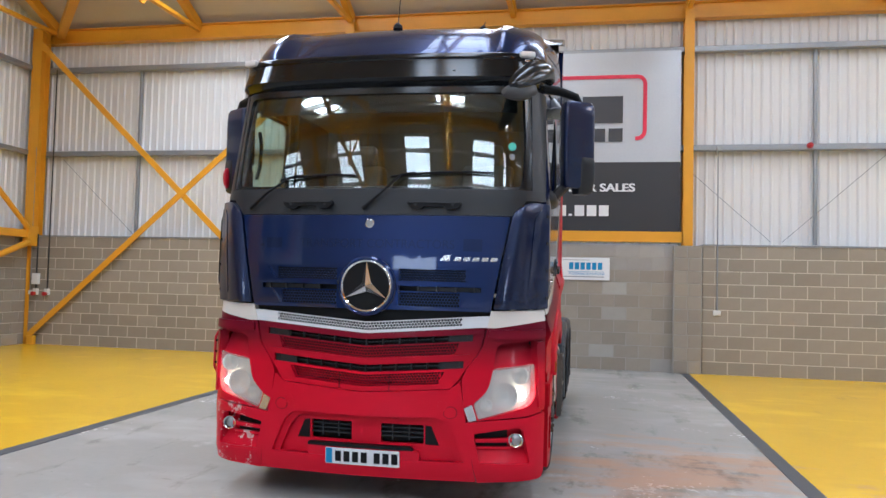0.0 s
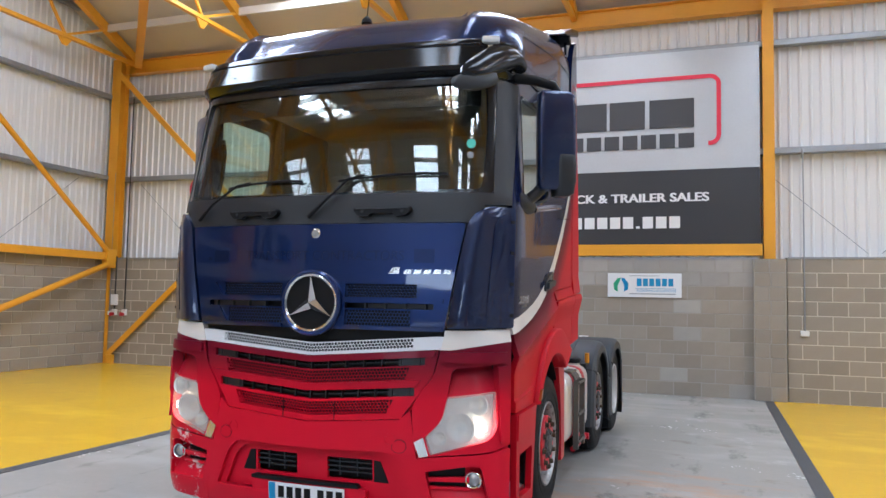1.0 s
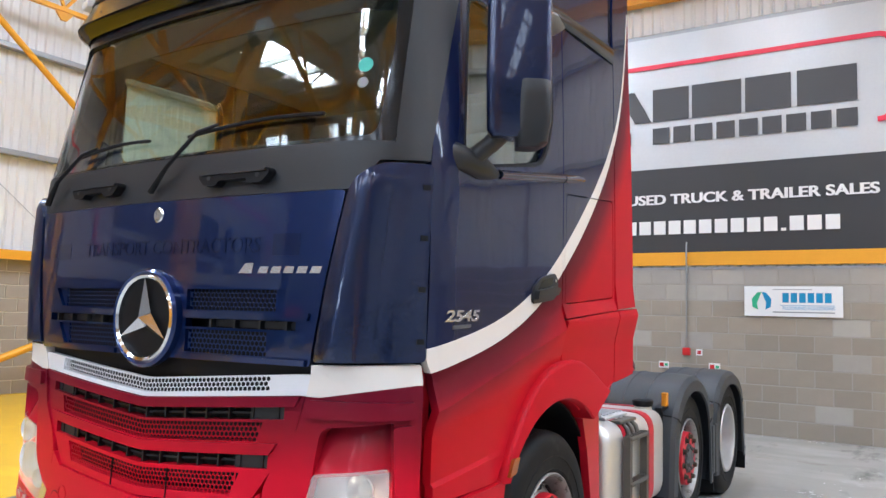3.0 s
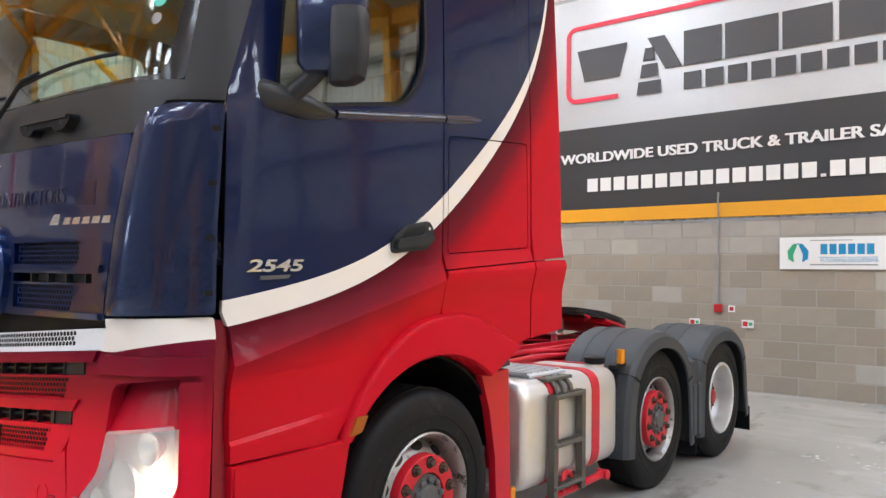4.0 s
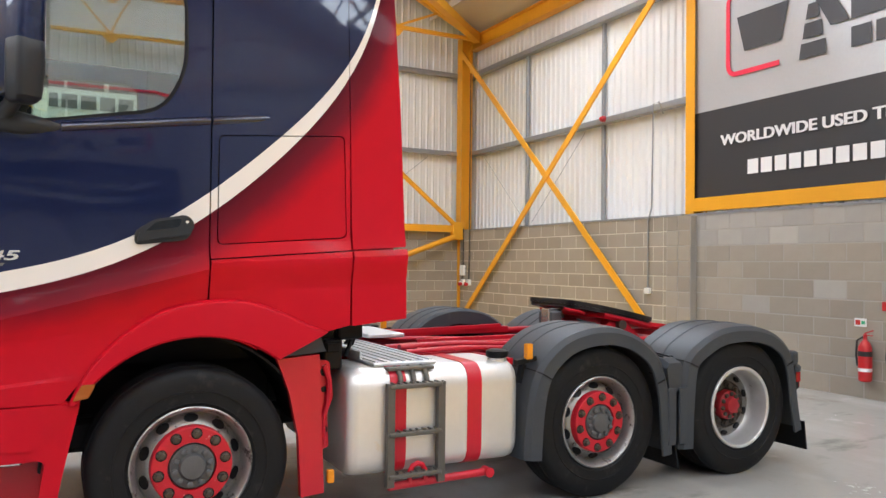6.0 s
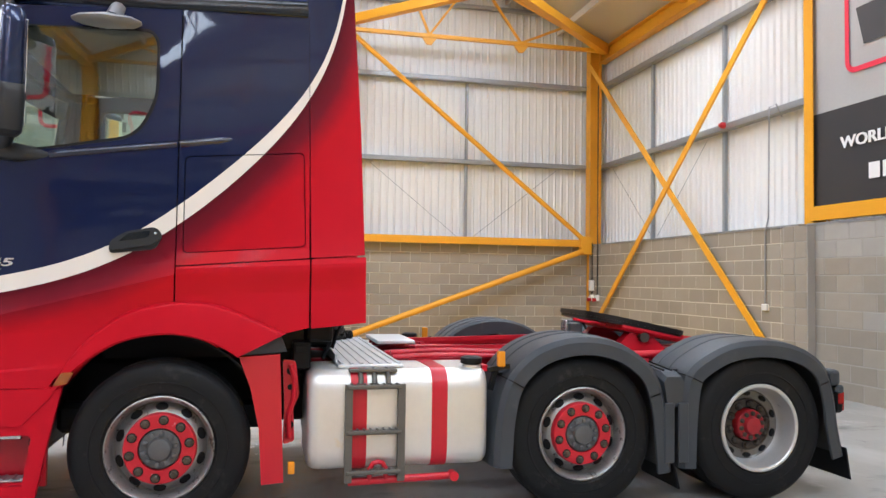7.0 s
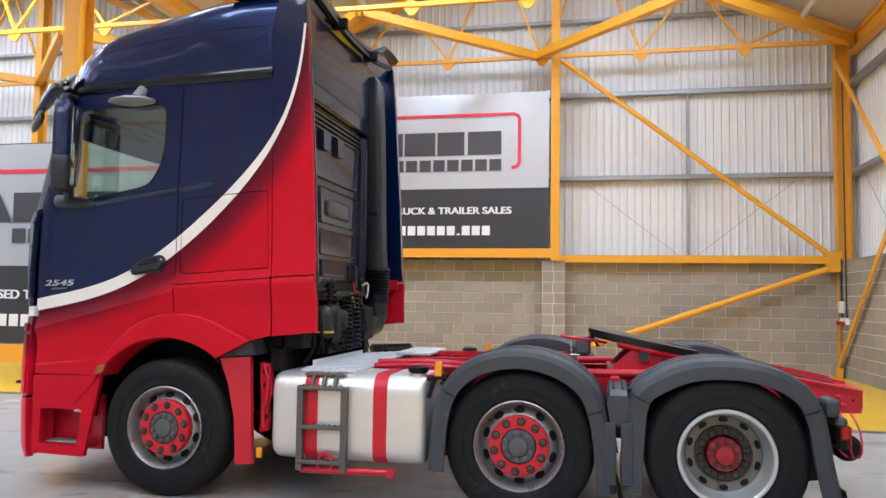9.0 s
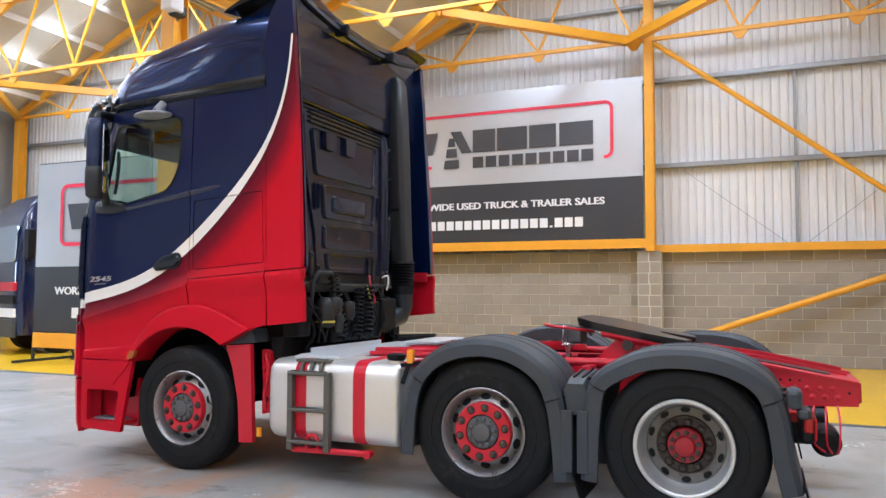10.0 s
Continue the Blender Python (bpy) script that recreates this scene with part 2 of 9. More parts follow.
def tube(bm, pts, r, seg=8, close=True):
    """A round bar along points."""
    pts = [Vector(p) for p in pts]
    rings = []
    prev = None
    for i, p in enumerate(pts):
        d = (pts[min(i + 1, len(pts) - 1)] - pts[max(i - 1, 0)]).normalized()
        a = prev if prev is not None else (Vector((0, 0, 1)) if abs(d.z) < 0.9 else Vector((1, 0, 0)))
        a = (a - d * a.dot(d)).normalized()
        prev = a
        b = d.cross(a)
        rad = r[i] if isinstance(r, (list, tuple)) else r
        rings.append([bm.verts.new(p + rad * (math.cos(2 * math.pi * k / seg) * a + math.sin(2 * math.pi * k / seg) * b)) for k in range(seg)])
    for u, v in zip(rings, rings[1:]):
        for k in range(seg):
            bm.faces.new((u[k], u[(k + 1) % seg], v[(k + 1) % seg], v[k]))
    if close:
        bm.faces.new(rings[0][::-1])
        bm.faces.new(rings[-1])
    return bm


def lathe(bm, profile, centre, axis="x", seg=48, flip=1, caps=True):
    """A turned body: profile of (along, radius) about an axis through centre."""
    rings = []
    for a, r in profile:
        ring = []
        for k in range(seg):
            t = 2 * math.pi * k / seg
            c, s = math.cos(t) * r, math.sin(t) * r
            v = {"x": (flip * a, c, s), "y": (c, flip * a, s), "z": (c, s, flip * a)}[axis]
            ring.append(bm.verts.new(Vector(centre) + Vector(v)))
        rings.append(ring)
    for u, v in zip(rings, rings[1:]):
        for k in range(seg):
            bm.faces.new((u[k], u[(k + 1) % seg], v[(k + 1) % seg], v[k]))
    for ring in (rings[0], rings[-1]) if caps else ():
        bm.faces.new(ring)
    return bm


def loft(bm, rings, closed=True, caps=True):
    vs = [[bm.verts.new(p) for p in r] for r in rings]
    n = len(vs[0])
    for u, v in zip(vs, vs[1:]):
        for k in range(n if closed else n - 1):
            bm.faces.new((u[k], u[(k + 1) % n], v[(k + 1) % n], v[k]))
    if caps and closed:
        bm.faces.new(vs[0][::-1])
        bm.faces.new(vs[-1])
    return bm


def rounded(pts, r, seg=5):
    """A closed outline with its corners rounded; r may differ by corner."""
    out = []
    n = len(pts)
    for i, p in enumerate(pts):
        rad = r[i] if isinstance(r, (list, tuple)) else r
        p = Vector(p)
        a, b = Vector(pts[i - 1]) - p, Vector(pts[(i + 1) % n]) - p
        t = min(rad, a.length * 0.48, b.length * 0.48)
        if t < 1e-4:
            out.append(tuple(p))
            continue
        p0, p1 = p + a.normalized() * t, p + b.normalized() * t
        for k in range(seg + 1):
            w = k / seg
            out.append(tuple((1 - w) ** 2 * p0 + 2 * w * (1 - w) * p + w * w * p1))
    return out


def panel(outer, place, thick, holes=(), cuts_a=(), cuts_b=(), soft=0.0, lines=()):
    """A sheet with a given outline and holes in its own plane (a, b), laid onto a surface by place(a, b, depth)."""
    bm = bmesh.new()
    edges = []
    for loop in (outer, *holes):
        vs = [bm.verts.new((p[0], p[1], 0)) for p in loop]
        edges += [bm.edges.new((vs[i], vs[(i + 1) % len(vs)])) for i in range(len(vs))]
    bmesh.ops.triangle_fill(bm, use_beauty=True, use_dissolve=False, edges=edges)
    for axis, cuts in ((0, cuts_a), (1, cuts_b)):
        for c in cuts:
            co, no = [0, 0, 0], [0, 0, 0]
            co[axis], no[axis] = c, 1
            bmesh.ops.bisect_plane(bm, geom=bm.verts[:] + bm.edges[:] + bm.faces[:], plane_co=co, plane_no=no)
    for (pa, pb), (na, nb) in lines:
        bmesh.ops.bisect_plane(bm, geom=bm.verts[:] + bm.edges[:] + bm.faces[:], plane_co=(pa, pb, 0), plane_no=(na, nb, 0))
    flat = {v: (v.co.x, v.co.y) for v in bm.verts}
    rim = [e for e in bm.edges if len(e.link_faces) == 1]
    back = {v: bm.verts.new(place(*flat[v], -thick)) for v in list(flat)}
    faces = bm.faces[:]
    for f in faces:
        bm.faces.new([back[v] for v in reversed(f.verts)])
    if soft:
        mid = {}
        for e in rim:
            for v in e.verts:
                mid.setdefault(v, bm.verts.new(place(*flat[v], -soft)))
    for v, (a, b) in flat.items():
        v.co = place(a, b, 0)
    for e in rim:
        u, v = e.verts
        bm.faces.new((u, v, back[v], back[u]))
    return bm


def steps(a, b, d):
    n = max(1, int(round((b - a) / d)))
    return [a + (b - a) * i / n for i in range(1, n)]


def words(text, size, place_matrix, depth=0.002, align="LEFT", bold=0.0):
    """Lettering as a mesh, cap height about 0.7 of size."""
    cu = bpy.data.curves.new("letters", "FONT")
    cu.body, cu.size, cu.extrude, cu.align_x, cu.offset = text, size, depth, align, bold
    ob = bpy.data.objects.new("letters", cu)
    me = bpy.data.meshes.new_from_object(ob)
    bpy.data.objects.remove(ob)
    bm = bmesh.new()
    bm.from_mesh(me)
    bmesh.ops.transform(bm, matrix=place_matrix, verts=bm.verts)
    return bm


def i_beam(bm, p, q, w, h, t=0.014, turn=False):
    """A rolled steel section from p to q: flanges w wide, h deep."""
    p, q = Vector(p), Vector(q)
    d = (q - p).normalized()
    ref = Vector((1, 0, 0)) if abs(d.z) > 0.9 else Vector((0, 0, 1))
    if turn and abs(d.z) > 0.9:
        ref = Vector((0, 1, 0))
    up = (ref - d * ref.dot(d)).normalized()
    side = d.cross(up)
    out = [(-w / 2, -h / 2), (w / 2, -h / 2), (w / 2, -h / 2 + t), (t / 2, -h / 2 + t), (t / 2, h / 2 - t), (w / 2, h / 2 - t),
           (w / 2, h / 2), (-w / 2, h / 2), (-w / 2, h / 2 - t), (-t / 2, h / 2 - t), (-t / 2, -h / 2 + t), (-w / 2, -h / 2 + t)]
    return loft(bm, [[e + side * a + up * b for a, b in out] for e in (p, q)])


# ---- the hall ----
# floor: grey paint, yellow bays beside the lane, dark borders between them
floor = solid("floor", box(bmesh.new(), ((GABLE + EAST) / 2, (BACK + FAR) / 2, -0.1), (EAST - GABLE + 0.6, BACK - FAR + 0.6, 0.2)),
              FLOOR_GREY, "grey painted concrete floor with scuffs and dust", "floor", "structure", smooth=0)


def floor_sheet(name, x0, y0, x1, y1, z, material, label):
    bm = bmesh.new()
    box(bm, ((x0 + x1) / 2, (y0 + y1) / 2, z / 2), (x1 - x0, y1 - y0, z))
    return part(name, bm, material, floor, label, 0)


floor_sheet("yellow_bay", GABLE, FAR, -3.5, 8.06, 0.004, FLOOR_YELLOW, "glossy yellow floor paint")
floor_sheet("yellow_bay", 3.32, -0.3, 9.6, 8.06, 0.004, FLOOR_YELLOW, "glossy yellow floor paint, worn at one end")
floor_sheet("border_strip", -3.5, FAR, -3.36, 8.06, 0.005, FLOOR_LINE, "dark grey border strip")
floor_sheet("border_strip", 3.18, -0.3, 3.32, 7.95, 0.005, FLOOR_LINE, "dark grey border strip")

# steel frame
frame_root = thing("steel_frame", (0, 0, 0), "yellow-painted steel portal frame of the hall", "frame", kind="structure")


def steel(name, p, q, w, h, turn=False):
    return part(name, i_beam(bmesh.new(), p, q, w, h, turn=turn), YELLOW_STEEL, frame_root, "", 0)


for x in (-10.25, -3.4, 3.3, 10.1, 16.6):
    if x > -10:
        steel("column", (x, 8.3, 0), (x, 8.3, EAVES), 0.18, 0.28, True)
    steel("column", (x, VALLEY, 0), (x, VALLEY, EAVES), 0.26, 0.34)
steel("column", (-10.54, 8.10, 2.3), (-10.54, 8.10, EAVES), 0.24, 0.28, True)
steel("column_foot", (-10.50, 7.96, 0), (-10.50, 7.96, 2.3), 0.06, 0.05, True)
for y in (2.22, -10.9):
    steel("gable_post", (-10.26, y, 2.34 if y > 0 else 0), (-10.26, y, roof_z(y)), 0.18, 0.3)
steel("gable_post", (-10.25, FAR + 0.3, 0), (-10.25, FAR + 0.3, EAVES), 0.24, 0.28)
steel("ridge_beam", (GABLE + 0.3, RIDGES[1], roof_z(RIDGES[1]) - 0.36), (EAST, RIDGES[1], roof_z(RIDGES[1]) - 0.36), 0.2, 0.32)
for y, wdt in ((8.3, 0.2), (VALLEY, 0.24)):
    steel("eaves_beam", (GABLE + 0.3, y, 6.83), (EAST, y, 6.83), wdt, 0.32)


def lattice(x, y0, y1, ridge):
    """A roof truss across one span: tie below, rafters above, webs between, gusset plates at the nodes."""
    root = thing("roof_truss", (x, ridge, 6.85), "yellow steel lattice roof truss", "truss", "roof trusses", "structure")

    def web(name, p, q, w, h):
        part(name, bar(bmesh.new(), p, q, w, h), YELLOW_STEEL, root, "", 0)
    web("tie", (x, y0, 6.88), (x, y1, 6.88), 0.09, 0.08)
    web("rafter", (x, y0, roof_z(y0 + 0.1) - 0.12), (x, ridge, roof_z(ridge) - 0.15), 0.12, 0.2)
    web("rafter", (x, y1, roof_z(y1 - 0.1) - 0.12), (x, ridge, roof_z(ridge) - 0.15), 0.12, 0.2)
    n = 6
    step = (y1 - y0) / n
    for i in range(1, n):
        y = y0 + i * step
        up = [y - step / 2, y + step / 2]
        for u in up:
            if y0 + 0.4 < u < y1 - 0.4:
                web("web", (x, y, 6.9), (x, u, roof_z(u) - 0.15), 0.05, 0.05)
        g = bmesh.new()
        loft(g, [[(x + s, y - 0.16, 6.93), (x + s, y + 0.16, 6.93), (x + s, y + 0.16, 6.82), (x + s, y + 0.05, 6.68), (x + s, y - 0.05, 6.68), (x + s, y - 0.16, 6.82)] for s in (-0.02, 0.02)])
        part("gusset", g, YELLOW_STEEL, root, "", 0)


for x in TRUSS_X:
    lattice(x, VALLEY, 8.3, RIDGES[0])
    lattice(x, FAR + 0.2, VALLEY, RIDGES[1])


def brace(name, p, q, w=0.11, h=0.11, round_=False):
    bm = bmesh.new()
    if round_:
        tube(bm, [p, q], w / 2, 12)
    else:
        bar(bm, p, q, w, h)
    return part(name, bm, YELLOW_STEEL, frame_root, "", 32 if round_ else 0)


# level wind girder under the roof, next to the gable
for ys in ((8.2, 4.78, 1.78, -1.25, VALLEY), (VALLEY, -7.7, -10.9, -14.1, FAR + 0.3)):
    for i, (a, b) in enumerate(zip(ys, ys[1:])):
        xa, xb = (-10.15, -7.0) if i % 2 == 0 else (-7.0, -10.15)
        brace("wind_brace", (xa, a, 6.87), (xb, b, 6.87), 0.16, 0.18)
# upright bracing: crossed flats in the end bay of the back wall, round struts in the gable
brace("brace", (-10.42, 7.93, 6.58), (-4.1, 7.93, 0.64), 0.03, 0.12)
brace("brace", (-10.42, 7.9, 0.16), (-3.5, 7.9, 6.27), 0.03, 0.12)
brace("strut", (-10.16, 2.35, 6.75), (-10.36, 7.75, 2.5), 0.11, round_=True)
brace("strut", (-10.36, 7.75, 2.2), (-10.12, 2.35, 0.3), 0.13, round_=True)
brace("base_beam", (-10.36, 2.3, 2.39), (-10.42, 8.0, 2.39), 0.1, 0.16)
brace("base_beam", (-10.15, VALLEY, 2.5), (-10.15, 2.13, 2.5), 0.08, 0.2)
g = bmesh.new()
box(g, (-10.40, 7.86, 2.34), (0.16, 0.3, 0.42), 0.01)
part("bracket", g, YELLOW_STEEL, frame_root, "", 0)
g = bmesh.new()
box(g, (-10.3, 7.9, 0.1), (0.16, 0.1, 0.2), 0.008)
part("foot_plate", g, YELLOW_STEEL, frame_root, "", 0)
brace("base_beam", (-3.28, 8.1, 2.5), (3.18, 8.1, 2.5), 0.08, 0.2)

# roof: ceiling lining with openings for the rooflights, purlins below it


def slope_sheet(ya, yb):
    """One roof slope from the eaves ya to the ridge yb, in one mesh, with long openings."""
    bm = bmesh.new()
    yc = [y for y in ROOFLIGHT_Y if min(ya, yb) < y < max(ya, yb)][0]
    hl = ROOF_L / 2 / math.sqrt(1 + SLOPE ** 2)
    ys = sorted((ya, yb, yc - hl, yc + hl))
    xs = sorted([GABLE - 0.3, EAST + 0.3] + [x + s * ROOF_W / 2 for x in (FAR_LIGHT_X if yc < RIDGES[1] else ROOFLIGHT_X) for s in (-1, 1)])

    def z(y):
        return EAVES + SLOPE * abs(y - ya)
    for i in range(len(xs) - 1):
        for j in range(3):
            if j == 1 and i % 2 == 1:
                continue
            a, b, c, d = xs[i], xs[i + 1], ys[j], ys[j + 1]
            v = [bm.verts.new((x, y, z(y) + o)) for o in (0, 0.12) for x, y in ((a, c), (b, c), (b, d), (a, d))]
            for q in ((0, 1, 2, 3), (4, 5, 6, 7), (0, 1, 5, 4), (1, 2, 6, 5), (2, 3, 7, 6), (3, 0, 4, 7)):
                bm.faces.new([v[t] for t in q])
    return bm


ceil_bm = bmesh.new()
for ya, yb in ((BACK + 0.25, RIDGES[0]), (VALLEY, RIDGES[0]), (VALLEY, RIDGES[1]), (FAR - 0.25, RIDGES[1])):
    tmp = bpy.data.meshes.new("slope")
    one = slope_sheet(ya, yb)
    one.to_mesh(tmp)
    one.free()
    ceil_bm.from_mesh(tmp)
solid("ceiling", ceil_bm, ROOF_SHEET, "beige lined pitched roof with long rooflights", "ceiling", "structure", smooth=0)
for y in ROOFLIGHT_Y:
    mid = RIDGES[0] if y > VALLEY else RIDGES[1]
    tilt = math.degrees(math.atan(SLOPE)) * (1 if y < mid else -1)
    for x in (FAR_LIGHT_X if y < RIDGES[1] else ROOFLIGHT_X):
        bm = bmesh.new()
        box(bm, (0, 0, 0), (ROOF_W + 0.1, ROOF_L + 0.1, 0.02))
        bmesh.ops.transform(bm, matrix=pose(x, y, roof_z(y) + 0.2, tilt), verts=bm.verts)
        solid("rooflight", bm, ROOF_PANE, "white translucent rooflight sheet", "rooflight", "structure", "rooflights", 0)
for mid in RIDGES:
    for d in (-5.3, -4.0, -2.7, -1.4, -0.25, 0.25, 1.4, 2.7, 4.0, 5.3):
        bm = bmesh.new()
        box(bm, (3.1, mid + d, roof_z(mid + d) - 0.09), (EAST - GABLE, 0.06, 0.16))
        part("purlin", bm, ROOF_SHEET, frame_root, "beige cold-rolled purlin", 0)


# sheeting: ribbed white sheets above the block walls
def ribbed(width, height, pitch=1 / 6, depth=0.03):
    """A ribbed sheet in the xz plane, face towards -y."""
    bm = bmesh.new()
    pts = []
    n = int(round(width / pitch))
    for i in range(n):
        a = i * pitch
        pts += [(a, 0), (a + pitch * 0.60, 0), (a + pitch * 0.74, -depth), (a + pitch * 0.86, -depth)]
    pts.append((n * pitch, 0))
    lo = [bm.verts.new((x, y, 0)) for x, y in pts]
    hi = [bm.verts.new((x, y, height)) for x, y in pts]
    lo2 = [bm.verts.new((x, 0.02, 0)) for x, y in pts]
    hi2 = [bm.verts.new((x, 0.02, height)) for x, y in pts]
    for i in range(len(pts) - 1):
        bm.faces.new((lo[i], lo[i + 1], hi[i + 1], hi[i]))
        bm.faces.new((hi2[i], hi2[i + 1], lo2[i + 1], lo2[i]))
        bm.faces.new((hi[i], hi[i + 1], hi2[i + 1], hi2[i]))
    return mesh_of(bm, SHEET, 0)


wall_back = thing("wall_back", (0, BACK, 0), "white ribbed sheeting above a grey concrete block wall", "wall", kind="structure")
wall_gable = thing("wall_gable", (GABLE, 0, 0), "white ribbed sheeting above a grey concrete block wall", "wall", kind="structure")
wall_far = thing("wall_far", (0, FAR, 0), "grey ribbed wall with one high window", "wall", kind="structure")
wall_east = thing("wall_east", (EAST, 0, 0), "white ribbed sheeting wall", "wall", kind="structure")


def lay(parent, me, m, name="sheet"):
    ob = new(name, me)
    ob.parent = parent
    ob.matrix_basis = Matrix.Translation(-Vector(parent.location)) @ m
    return ob


sheet = ribbed(1.0, EAVES - 2.2)
for i in range(28):
    lay(wall_back, sheet, pose(GABLE - 0.3 + i, BACK, 2.25))
for i in range(26):
    y = FAR - 0.2 + i
    top = min(roof_z(y + 0.02), roof_z(min(BACK, y + 0.98)))
    lay(wall_gable, ribbed(1.0, max(roof_z(y), roof_z(y + 1.0)) - 2.05), pose(GABLE, y, 2.25, 0, 0, 90))
    lay(wall_east, sheet, pose(EAST, y + 1.0, 2.25, 0, 0, -90))
bm = bmesh.new()
box(bm, (EAST + 0.1, (BACK + FAR) / 2, 5), (0.1, BACK - FAR + 0.6, 10.5))
part("backing", bm, SHEET, wall_east, "", 0)
bm = bmesh.new()
box(bm, (GABLE - 0.09, (BACK + FAR) / 2, 5), (0.1, BACK - FAR + 0.6, 10.5))
part("backing", bm, SHEET, wall_gable, "", 0)
bm = bmesh.new()
box(bm, (3.1, BACK + 0.09, 4), (EAST - GABLE + 0.6, 0.1, 8))
part("backing", bm, SHEET, wall_back, "", 0)
bm = bmesh.new()
w0, z0, w1, z1 = HIGH_WINDOW
for x0, x1, za, zb in ((GABLE - 0.3, w0, 0, 7.3), (w1, EAST + 0.3, 0, 7.3), (w0, w1, 0, z0), (w0, w1, z1, 7.3)):
    box(bm, ((x0 + x1) / 2, FAR - 0.1, (za + zb) / 2), (x1 - x0, 0.1, zb - za))
part("wall_sheet", bm, GREY_STEEL, wall_far, "grey sheeting", 0)
bm = bmesh.new()
box(bm, ((w0 + w1) / 2, FAR - 0.12, (z0 + z1) / 2), (w1 - w0, 0.02, z1 - z0))
part("window_pane", bm, ROOF_PANE, wall_far, "translucent window pane", 0)

# sheeting rails and uprights behind the columns
rails = thing("sheeting_rails", (0, 0, 0), "galvanised steel sheeting rails on the walls", "rail", kind="structure")


def rail(name, c, s):
    bm = bmesh.new()
    box(bm, c, s, 0.01)
    part(name, bm, GREY_STEEL, rails, "", 0)


for z in (4.2, 6.08):
    rail("rail", (3.1, BACK - 0.13, z), (EAST - GABLE, 0.16, 0.11))
    rail("rail", (GABLE + 0.13, -4.4, z), (0.16, BACK - FAR, 0.1))
rail("rail", (GABLE + 0.13, -4.4, 7.8), (0.14, BACK - FAR - 2.0, 0.08))
for x in (-8.2, -5.7, -1.0, 5.55, 8.0, 12.0):
    rail("upright", (x, BACK - 0.1, 4.25), (0.06, 0.08, 3.7))
for y in (5.05, -1.2, -7.7, -14.0):
    rail("upright", (GABLE + 0.1, y, 4.25), (0.08, 0.06, 3.7))
for x in (-8.2, 4.9):
    bm = bmesh.new()
    for s in (-1, 1):
        tube(bm, [(x + s * 1.9, BACK - 0.06, 4.1), (x + s * 0.1, BACK - 0.06, 2.45)], 0.006, 5)
    part("sag_rod", bm, GREY_STEEL, rails, "thin steel sag rods", 0)
bm = bmesh.new()
for s in (-1, 1):
    tube(bm, [(GABLE + 0.05, 5.05 + s * 2.2, 4.1), (GABLE + 0.05, 5.05 + s * 0.2, 2.5)], 0.006, 5)
part("sag_rod", bm, GREY_STEEL, rails, "thin steel sag rods", 0)


